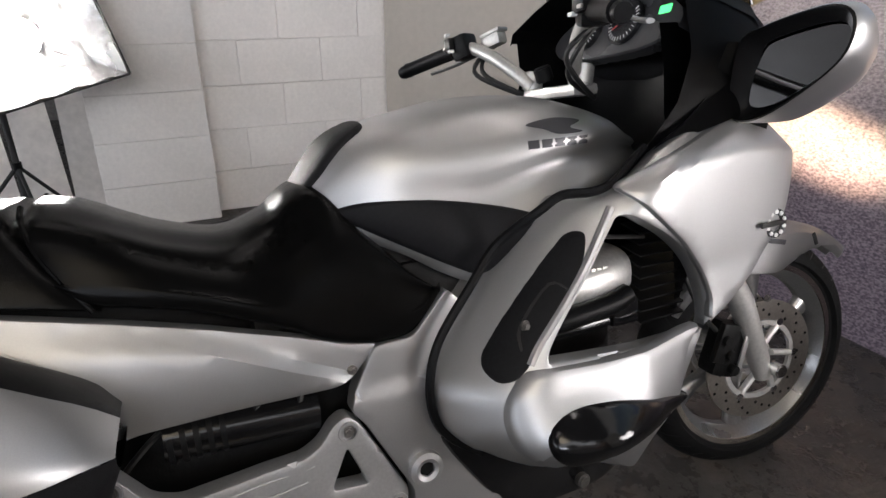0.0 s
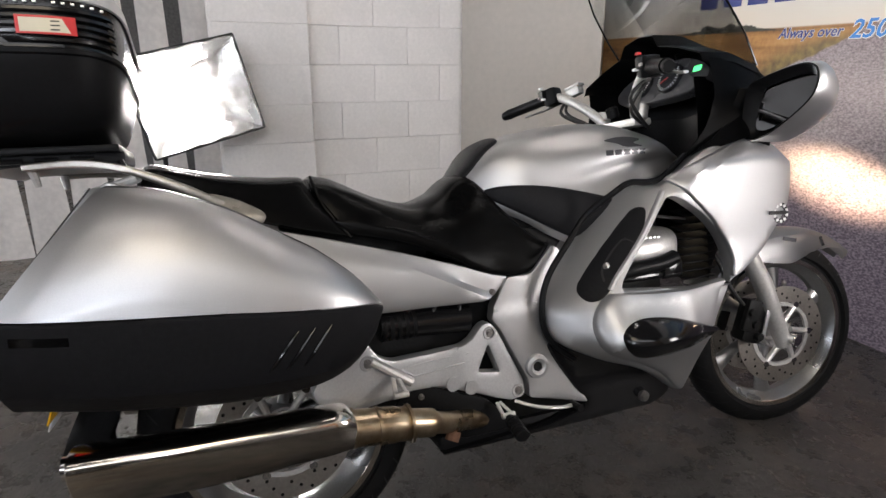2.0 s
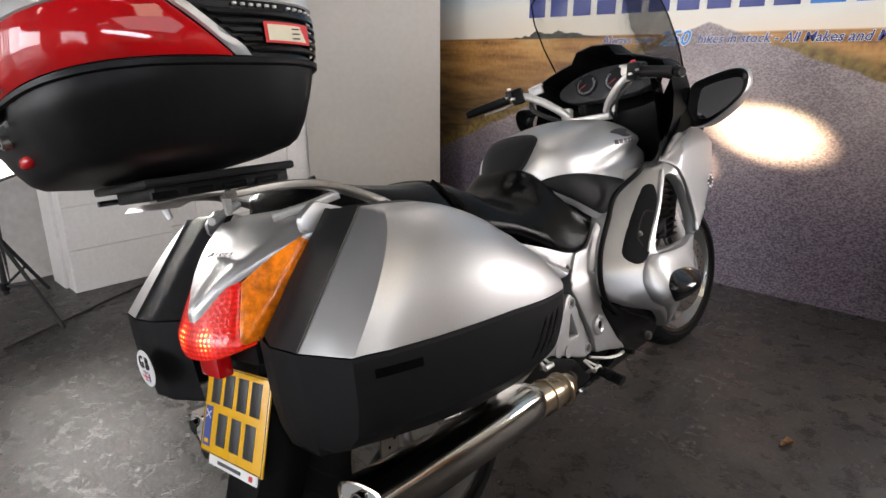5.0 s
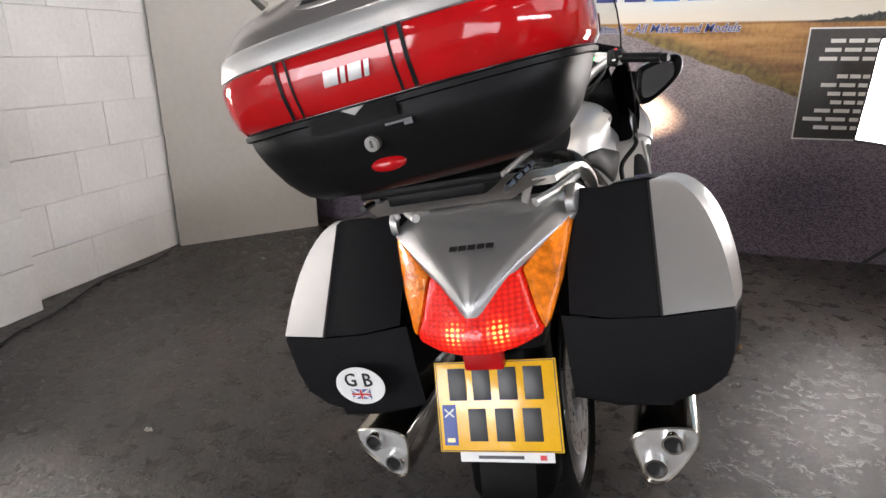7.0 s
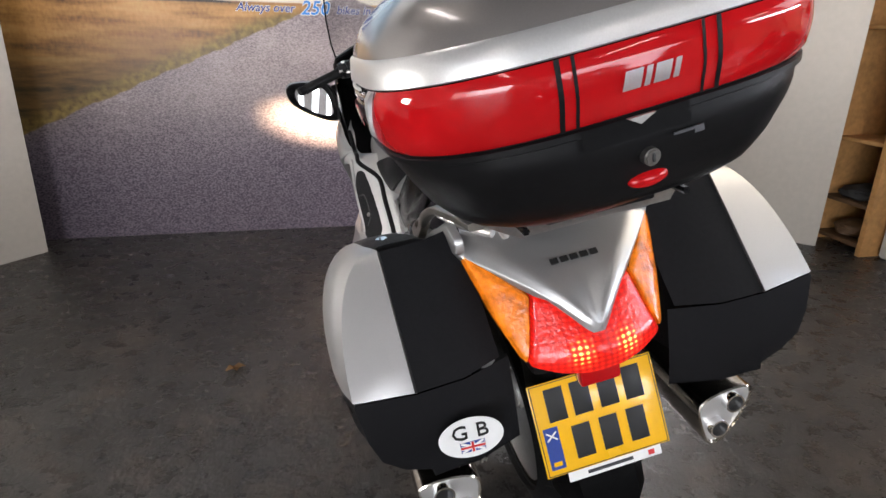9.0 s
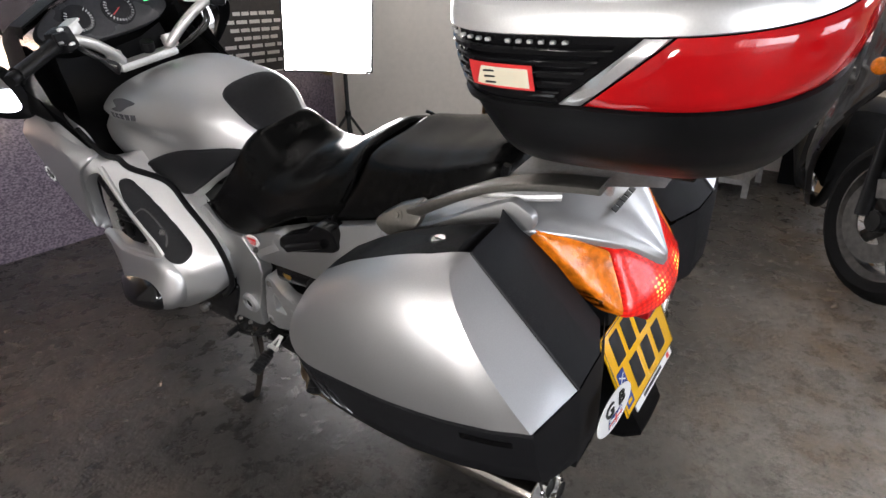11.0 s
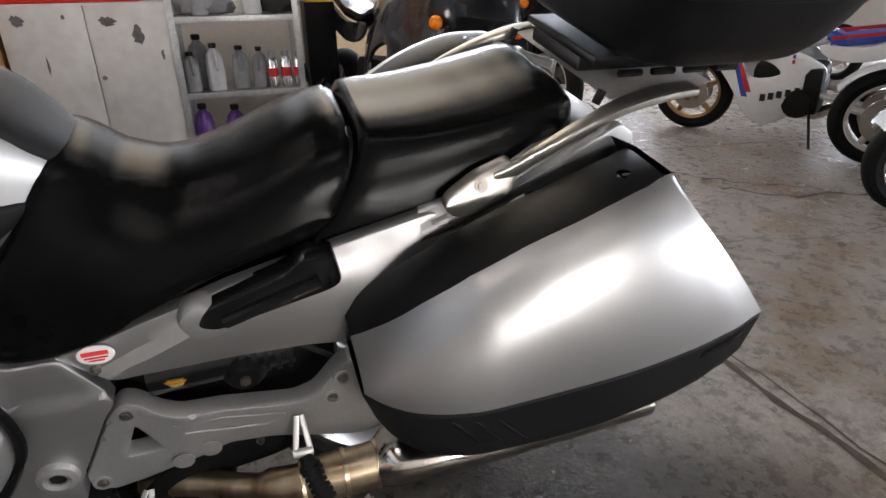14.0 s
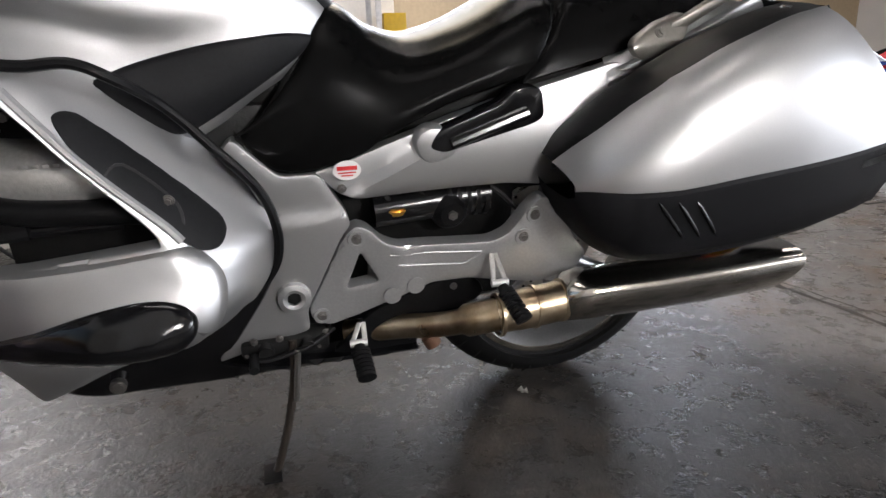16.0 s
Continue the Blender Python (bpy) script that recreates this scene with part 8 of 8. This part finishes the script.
def jug(x, y, z, h, r, material, label, handle=True):
    top = thing("jug", label, "jug", pose(x, y, z, 0, 0, 15 * math.sin(40 * y)))
    bm = bmesh.new()
    rows = [[Vector((k * r * math.copysign(abs(math.cos(a)) ** 0.6, math.cos(a)), k * r * 0.8 * math.copysign(abs(math.sin(a)) ** 0.6, math.sin(a)), zz * h)) for a in np.linspace(0, 6.2832, 20, endpoint=False)]
            for zz, k in ((0, 0.9), (0.03, 1.0), (0.62, 1.0), (0.78, 0.8), (0.86, 0.42), (0.90, 0.30))]
    grid(bm, rows, ring=True, cap0=True, cap1=True)
    part("bottle", bm, material, top)
    bm = bmesh.new()
    disc(bm, (0, 0, h * 0.95), (0, 0, 1), r * 0.36, h * 0.1, 18, 0.003)
    part("cap", bm, BLACK, top)
    if handle:
        bm = bmesh.new()
        tube(bm, curve_pts([(-r * 0.5, 0, h * 0.86), (-r * 1.15, 0, h * 0.80), (-r * 1.2, 0, h * 0.55), (-r * 0.95, 0, h * 0.45)], 5), r * 0.16, 8)
        part("handle", bm, material, top)
    return top


GREYJ = mat("grey_plastic_jug", (0.22, 0.22, 0.23), 0.5, vary=0.15)
WHITEJ = mat("translucent_white_plastic", (0.5, 0.5, 0.5), 0.45, vary=0.1)
PURPLE = mat("purple_fluid_plastic", (0.12, 0.04, 0.22), 0.35, vary=0.15)
YELLOWBOX = mat("yellow_plastic", (0.6, 0.38, 0.02), 0.4, vary=0.1)
CARD = mat("brown_cardboard", (0.36, 0.23, 0.12), 0.8, vary=0.15)
for x, y, z, h, r, m_, lab in ((2.69, 0.50, 0.477, 0.22, 0.055, GREYJ, "grey plastic oil jug on the shelf"), (2.70, 0.37, 0.477, 0.26, 0.06, WHITEJ, "cloudy white plastic jug on the shelf"), (2.72, 0.23, 0.477, 0.24, 0.06, GREYJ, "grey plastic oil jug on the shelf"),
                               (2.71, 0.12, 0.477, 0.23, 0.05, GREYJ, "grey plastic oil jug on the shelf"), (2.70, 0.48, 0.104, 0.30, 0.07, PURPLE, "purple fluid jug on the low shelf"), (2.72, 0.30, 0.104, 0.28, 0.07, PURPLE, "purple fluid jug on the low shelf"),
                               (2.71, 0.40, 0.884, 0.26, 0.06, GREYJ, "grey plastic oil jug on the shelf"), (2.71, 0.12, 0.884, 0.24, 0.06, WHITEJ, "cloudy white plastic jug on the shelf"), (2.85, 0.46, 0.477, 0.30, 0.07, GREYJ, "grey plastic oil jug on the shelf")):
    jug(x, y, z, h, r, m_, lab)


def spray_can(x, y, z):
    top = thing("spray_can", "silver aerosol can with a red band", "spray can", pose(x, y, z), "spray cans on the shelf")
    bm = bmesh.new()
    rows = [[Vector((r * math.cos(a), r * math.sin(a), zz)) for a in np.linspace(0, 6.2832, 18, endpoint=False)] for zz, r in ((0, 0.028), (0.004, 0.031), (0.15, 0.031), (0.165, 0.026), (0.175, 0.018))]
    grid(bm, rows, ring=True, cap0=True, cap1=True)
    part("can", bm, CHROME, top)
    bm = bmesh.new()
    disc(bm, (0, 0, 0.19), (0, 0, 1), 0.022, 0.035, 18, 0.003)
    part("cap", bm, GREYJ, top)
    bm = bmesh.new()
    disc(bm, (0, 0, 0.09), (0, 0, 1), 0.0318, 0.05, 18)
    part("label_band", bm, STICKER_RED, top)


for i in range(3):
    spray_can(2.66 + 0.01 * (i % 2), 0.05 - 0.075 * i, 0.477)
dark_bag(2.77, 0.38, 0.884, "grey crumpled rags heaped on the shelf", GREYJ, (0.12, 0.16, 0.10), 5)
dark_bag(2.81, 0.00, 0.884, "black box-shaped bag on the shelf", FABRIC, (0.13, 0.14, 0.11), 6)
dark_bag(2.82, 0.20, 1.425, "dark cloth bundle on the shelf", FABRIC, (0.14, 0.22, 0.10), 8)
for x, y, z, sx, sy, sz, m_, lab, cat in ((2.80, 0.46, 1.424, 0.22, 0.15, 0.16, CARD, "brown cardboard box on the shelf", "box"), (2.77, -0.20, 1.424, 0.22, 0.10, 0.12, CARD, "brown cardboard box on the shelf", "box"), (3.15, -0.30, 0.0, 0.25, 0.19, 0.93, BLACK, "black storage bin beside the shelving", "bin"), (3.15, -0.30, 0.931, 0.22, 0.16, 0.26, YELLOWBOX, "yellow plastic case on the black bin", "case"), (2.73, 0.13, 0.104, 0.22, 0.2, 0.10, WHITEJ, "white carton on the low shelf", "box"), (3.1, -0.45, 0.0, 0.3, 0.2, 0.22, CARD, "brown cardboard box on the floor", "box")):
    bm = bmesh.new()
    box(bm, (0, 0, sz / 2), (sx, sy, sz), 0.004)
    ob = tagged(part("storage_box", bm, m_), lab, cat)
    ob.location = (x, y, z)


# ---- other machines in the shop ----
def parked_bike(label, m, paint, trim, seat_paint, wheel_paint, faired=True, r=0.30, stripe=None, dark=False, lamp_glass=True, steer=0.0):
    """A parked motorcycle: front axle above its origin, nose towards +y, leaning on its stand."""
    top = thing("parked_motorcycle", label, "motorcycle", m)
    wb = 1.38
    for y, wid in ((0.0, 0.10), (-wb, 0.14)):
        bm = bmesh.new()
        c = r - wid / 2
        lathe(bm, [(r * 0.72, -wid * 0.36)] + [(c + wid / 2 * math.sin(a), -wid / 2 * math.cos(a)) for a in np.linspace(0.15, math.pi - 0.15, 9)] + [(r * 0.72, wid * 0.36)], 40, (0, y, r))
        w = part("wheel", bm, RUBBER, top, "black tyre")
        if y == 0.0:
            w.rotation_euler = (0, 0, radians(steer))
        bm = bmesh.new()
        lathe(bm, [(r * 0.70, -wid * 0.36), (r * 0.745, -wid * 0.36), (r * 0.745, wid * 0.36), (r * 0.70, wid * 0.36), (r * 0.64, wid * 0.2), (r * 0.64, -wid * 0.2)], 40, (0, y, r))
        part("rim", bm, wheel_paint, w)
        for k in range(5):
            a = 2 * math.pi * k / 5 + 0.2
            bm = bmesh.new()
            tube(bm, [(0, y + 0.03 * math.cos(a), r + 0.03 * math.sin(a)), (0, y + r * 0.67 * math.cos(a), r + r * 0.67 * math.sin(a))], [0.026, 0.02], 8)
            part("spoke", bm, wheel_paint, w)
        for s in (-1, 1):
            bm = bmesh.new()
            lathe(bm, [(0.075, s * 0.062), (0.135, s * 0.062), (0.135, s * 0.067), (0.075, s * 0.067)], 32, (0, y, r))
            part("brake_disc", bm, SMOKED if dark else DISC, w)
        bm = bmesh.new()
        disc(bm, (0, y, r), (1, 0, 0), 0.035, 0.16, 16, 0.004)
        part("hub", bm, DARK if dark else CAST, w)
    for s in (-1, 1):
        bm = bmesh.new()
        tube(bm, [(s * 0.09, 0.0, r), (s * 0.09, -0.10, r + 0.26)], 0.026, 12)
        tube(bm, [(s * 0.09, -0.08, r + 0.22), (s * 0.09, -0.26, r + 0.66)], 0.019, 12)
        part("fork_leg", bm, BLACK if dark else CAST, top)
        bm = bmesh.new()
        tube(bm, [(s * 0.11, -wb, r), (s * 0.11, -wb + 0.48, r + 0.08)], 0.022, 8)
        part("swingarm", bm, CAST, top)
        bm = bmesh.new()
        tube(bm, curve_pts([(s * 0.06, -0.28, r + 0.68), (s * 0.16, -0.33, r + 0.72), (s * 0.33, -0.40, r + 0.70)], 4), 0.012, 8)
        hb = part("handlebar", bm, BLACK, top)
        bm = bmesh.new()
        tube(bm, [(s * 0.20, -0.30, r + 0.72), (s * 0.27, -0.24, r + 0.86)], 0.006, 6)
        bmesh.ops.create_uvsphere(bm, u_segments=14, v_segments=8, radius=1, matrix=Matrix.Translation((s * 0.29, -0.23, r + 0.90)) @ Matrix.Diagonal((0.06, 0.02, 0.035, 1)))
        part("mirror", bm, BLACK, hb)
        bm = bmesh.new()
        bmesh.ops.create_uvsphere(bm, u_segments=12, v_segments=8, radius=0.028, matrix=Matrix.Translation((s * 0.20, -0.06, r + 0.45)))
        part("indicator", bm, AMBER, top)
    bm = bmesh.new()
    grid(bm, [[Vector((x, (r + 0.03) * math.cos(a), r + (r + 0.03 - 2.2 * x * x) * math.sin(a))) for x in np.linspace(-0.07, 0.07, 7)] for a in np.linspace(radians(30), radians(150), 12)])
    bmesh.ops.solidify(bm, geom=bm.faces[:], thickness=0.004)
    part("mudguard", bm, paint, top)
    bm = bmesh.new()
    box(bm, (0, -0.68, r + 0.10), (0.30, 0.46, 0.34), 0.05)
    for s in (-1, 1):
        disc(bm, (s * 0.16, -0.78, r + 0.02), (1, 0, 0), 0.10, 0.06, 24, 0.01)
    part("engine", bm, DARK, top)
    bm = bmesh.new()
    tube(bm, curve_pts([(0.10, -0.48, r + 0.1), (0.12, -0.5, r - 0.12), (0.13, -0.8, r - 0.15), (0.16, -1.1, r - 0.02), (0.18, -1.55, r + 0.12)], 6), [0.02] * 13 + [0.045] * 12, 12)
    part("exhaust", bm, DARK if dark else STEEL, top)
    bm = bmesh.new()
    rows = []
    for y, zt, hw, zb in ((-0.90, r + 0.50, 0.07, r + 0.42), (-0.80, r + 0.58, 0.12, r + 0.38), (-0.62, r + 0.64, 0.15, r + 0.36), (-0.45, r + 0.62, 0.14, r + 0.40), (-0.34, r + 0.56, 0.09, r + 0.46)):
        rows.append([Vector((hw * math.cos(a), y, (zt + zb) / 2 + (zt - zb) / 2 * math.copysign(abs(math.sin(a)) ** 0.8, math.sin(a)))) for a in np.linspace(0, 6.2832, 18, endpoint=False)])
    grid(bm, rows, ring=True, cap0=True, cap1=True)
    part("tank", bm, paint, top)
    bm = bmesh.new()
    rows = []
    for y, zt, hw in ((-1.55, r + 0.62, 0.06), (-1.40, r + 0.58, 0.10), (-1.15, r + 0.50, 0.125), (-0.95, r + 0.47, 0.12), (-0.84, r + 0.52, 0.08)):
        rows.append([Vector((hw * math.cos(a), y, zt - 0.035 + 0.04 * math.copysign(abs(math.sin(a)) ** 0.6, math.sin(a)))) for a in np.linspace(0, 6.2832, 16, endpoint=False)])
    grid(bm, rows, ring=True, cap0=True, cap1=True)
    part("seat", bm, seat_paint, top)
    for s in (-1, 1):
        tailp = outline([(-0.85, r + 0.42), (-1.10, r + 0.42), (-1.40, r + 0.52), (-1.72, r + 0.66), (-1.66, r + 0.58), (-1.40, r + 0.42), (-1.10, r + 0.32), (-0.90, r + 0.34)], 3)
        part("tail_panel", sheet(tailp, lambda y, z: (s * (0.125 + 0.03 * (y + 1.2)), y, z), (-s * 0.01, 0, 0), (), 0.06, 0.01, 0.006), paint, top)
        if stripe:
            for k, mm in enumerate(stripe):
                z0 = r + 0.435 + 0.03 * k
                st = np.array([(-0.90, z0 - 0.01), (-1.35, z0 + 0.055), (-1.62, z0 + 0.13), (-1.62, z0 + 0.155), (-1.35, z0 + 0.08), (-0.90, z0 + 0.015)])
                part("stripe", sheet(st, lambda y, z: (s * (0.127 + 0.03 * (y + 1.2)), y, z), (-s * 0.003, 0, 0), (), 0.06, 0.002, 0.0), mm, top)
        if faired:
            fair = outline([(0.02, r + 0.52), (-0.12, r + 0.66), (-0.30, r + 0.62), (-0.52, r + 0.46), (-0.80, r + 0.34), (-0.92, r + 0.20), (-0.80, r - 0.02), (-0.60, r - 0.16), (-0.45, r - 0.10), (-0.36, r + 0.08), (-0.22, r + 0.26), (-0.06, r + 0.40)], 3)
            vent = outline([(-0.40, r + 0.34), (-0.58, r + 0.30), (-0.64, r + 0.22), (-0.46, r + 0.20)], 3)
            fx_ = lambda y, z: (s * (0.235 - 0.55 * (y + 0.40) ** 2 - 0.3 * max(0, r + 0.05 - z)), y, z)
            part("side_fairing", sheet(fair, fx_, (-s * 0.012, 0, 0), (vent,), 0.05, 0.012, 0.01), paint, top)
            if stripe:
                for k, mm in enumerate(stripe):
                    d = 0.035 * k
                    st = np.array([(-0.10, r + 0.50 - d), (-0.32, r + 0.44 - d), (-0.36, r + 0.42 - d), (-0.72, r + 0.36 - d), (-0.72, r + 0.335 - d), (-0.37, r + 0.395 - d), (-0.34, r + 0.41 - d), (-0.12, r + 0.47 - d)])
                    part("stripe", sheet(st, lambda y, z: tuple(np.array(fx_(y, z)) + (s * 0.003, 0, 0)), (-s * 0.003, 0, 0), (), 0.05, 0.002, 0.0), mm, top)
                    st2 = np.array([(-0.34 - d * 0.6, r + 0.42 - d), (-0.30 - d * 0.6, r + 0.40), (-0.42 - d * 0.6, r + 0.06 + d), (-0.46 - d * 0.6, r + 0.06 + d)])
                    part("stripe", sheet(st2, lambda y, z: tuple(np.array(fx_(y, z)) + (s * 0.0035, 0, 0)), (-s * 0.003, 0, 0), (), 0.05, 0.002, 0.0), mm, top)
                for k in range(6):
                    bm = bmesh.new()
                    p = Vector(fx_(-0.56 - 0.05 * k, r + 0.06 + 0.012 * k))
                    box(bm, p + Vector((s * 0.003, 0, 0)), (0.004, 0.035, 0.05))
                    part("name_bar", bm, INK, top)
    if faired:
        bm = bmesh.new()
        grid(bm, [[Vector((hw * math.sin(a), -0.15 + d * math.cos(a), z)) for a in np.linspace(-1.5, 1.5, 11)] for z, hw, d in ((r + 0.38, 0.17, 0.18), (r + 0.48, 0.20, 0.26), (r + 0.58, 0.19, 0.22), (r + 0.66, 0.16, 0.12))])
        bmesh.ops.solidify(bm, geom=bm.faces[:], thickness=0.006)
        part("nose", bm, paint, top)
        bm = bmesh.new()
        grid(bm, [[Vector((hw * math.sin(a), -0.20 + d * math.cos(a), z)) for a in np.linspace(-1.3, 1.3, 9)] for z, hw, d in ((r + 0.66, 0.15, 0.14), (r + 0.74, 0.13, 0.06), (r + 0.82, 0.10, -0.04))])
        bmesh.ops.solidify(bm, geom=bm.faces[:], thickness=0.003)
        part("screen", bm, SCREEN, top)
    if lamp_glass:
        bm = bmesh.new()
        bmesh.ops.create_uvsphere(bm, u_segments=24, v_segments=12, radius=1, matrix=Matrix.Translation((0, -0.02 if faired else -0.10, r + 0.52)) @ Matrix.Diagonal((0.13, 0.10, 0.08, 1)))
        part("headlamp", bm, FOIL, top, "clear faceted headlamp")
    bm = bmesh.new()
    bmesh.ops.create_uvsphere(bm, u_segments=14, v_segments=8, radius=1, matrix=Matrix.Translation((0, -1.66, r + 0.60)) @ Matrix.Diagonal((0.06, 0.05, 0.03, 1)))
    part("tail_lamp", bm, RED_LENS, top)
    bm = bmesh.new()
    tube(bm, [(-0.12, -0.85, r - 0.02), (-0.26, -0.92, 0.012 + 0.036)], 0.010, 8)
    part("side_stand", bm, BLACK, top)
    return top


GWHITE = mat("gloss_white_paint", (0.72, 0.72, 0.73), 0.3, 0.0, 0.04, 40, 0, 100, 0.6)
GBLACK = mat("gloss_black_paint", (0.014, 0.014, 0.016), 0.25, 0.0, 0.2, 40, 0, 100, 0.6)
GRED = mat("gloss_red_paint", (0.45, 0.02, 0.03), 0.3, 0.0, 0.08, 40, 0, 100, 0.6)
GBLUE = mat("gloss_blue_paint", (0.02, 0.06, 0.32), 0.3, 0.0, 0.08, 40, 0, 100, 0.6)
PINK = mat("gloss_plum_paint", (0.28, 0.03, 0.08), 0.3, 0.0, 0.08, 40, 0, 100, 0.6)
WHEELWHITE = mat("white_wheel_paint", (0.55, 0.53, 0.50), 0.45, vary=0.1)
SMOKED = mat("grimy_grey_wheel", (0.10, 0.095, 0.09), 0.5, 0.5, 0.4, 40, 0.1, 200)
TRAIL_RIM = mat("brown_gold_rim", (0.30, 0.19, 0.09), 0.45, 0.6, 0.2)
LEAN8 = pose(0, 0, 0, 0, -8, 0)
parked_bike("black parked motorcycle with clear headlamp", pose(1.58, -0.76, 0, 0, 0, 103) @ LEAN8 @ Matrix.Scale(1.18, 4), GBLACK, BLACK, SEAT, SMOKED, True, 0.27, None, True, False, 30)
parked_bike("white sports motorcycle with red and blue stripes", pose(2.62, -2.96, 0, 0, 0, -57) @ LEAN8 @ Matrix.Scale(0.92, 4), GWHITE, GRED, GBLUE, TRAIL_RIM, True, 0.31, (GBLUE, GRED))
parked_bike("white and plum parked motorcycle", pose(1.40, -3.30, 0, 0, 0, -45) @ LEAN8, GWHITE, PINK, SEAT, WHEELWHITE, True, 0.29, (PINK,))
parked_bike("white commuter motorcycle with chrome wheels", pose(0.74, -2.72, 0, 0, 0, -28) @ LEAN8, GWHITE, PINK, SEAT, CHROME, False, 0.28, None)
parked_bike("white parked motorcycle with a red tank", pose(5.3, -5.9, 0, 0, 0, -90) @ LEAN8, GRED, GWHITE, SEAT, CAST, False, 0.29, None)
parked_bike("dark parked motorcycle by the far wall", pose(3.4, -6.6, 0, 0, 0, -80) @ LEAN8, GBLACK, BLACK, SEAT, CAST, False, 0.29, None, True)
parked_bike("black touring motorcycle behind the shelving", pose(2.75, -1.75, 0, 0, 0, 95) @ LEAN8 @ Matrix.Scale(1.2, 4), GBLACK, BLACK, SEAT, CAST, True, 0.28, None, True, False, 10)

# ---- painted concrete blocks ----
def block_mesh(long, high, deep, seed):
    rng = random.Random(seed)
    bm = bmesh.new()
    box(bm, (0, 0, 0), (deep, long, high), 0.0035)
    for v in bm.verts:
        v.co += Vector((rng.uniform(-0.0012, 0.0012), rng.uniform(-0.0015, 0.0015), rng.uniform(-0.0015, 0.0015)))
    for f in bm.faces:
        f.smooth = False
    me = bpy.data.meshes.new("block")
    bm.to_mesh(me)
    bm.free()
    me.materials.append(WALL_PAINT)
    return me


def lay(wall, x, y0, y1, z1, long=0.445, high=0.23, joint_w=0.0025, bonded=True):
    n = 0
    cache = {}
    row = 0
    z = 0.0
    while z < z1:
        y = y0 - (long / 2 if bonded and row % 2 else 0)
        while y < y1:
            a, b = max(y, y0), min(y + long, y1)
            if b - a > 0.03:
                key = (round(b - a, 3), n % 5)
                if key not in cache:
                    cache[key] = block_mesh(b - a - joint_w, high - joint_w, 0.02, n)
                ob = new("block", cache[key])
                ob.parent = wall
                ob.location = (x + 0.0015 * math.sin(n * 2.3), (a + b) / 2, z + high / 2)
                n += 1
            y += long
        z += high
        row += 1


lay(bpy.data.objects["wall_west"], -2.655, 0.50, 2.42, 2.75)
bm = bmesh.new()
box(bm, (-2.60, 0.25, 1.65), (0.11, 0.53, 3.3), 0.004)
pier = tagged(part("pilaster", bm, WALL_PAINT), "white painted concrete block pilaster", "pilaster", kind="structure")
lay(pier, -2.545, -0.02, 0.52, 2.75, 0.54, 0.23, 0.0025, False)
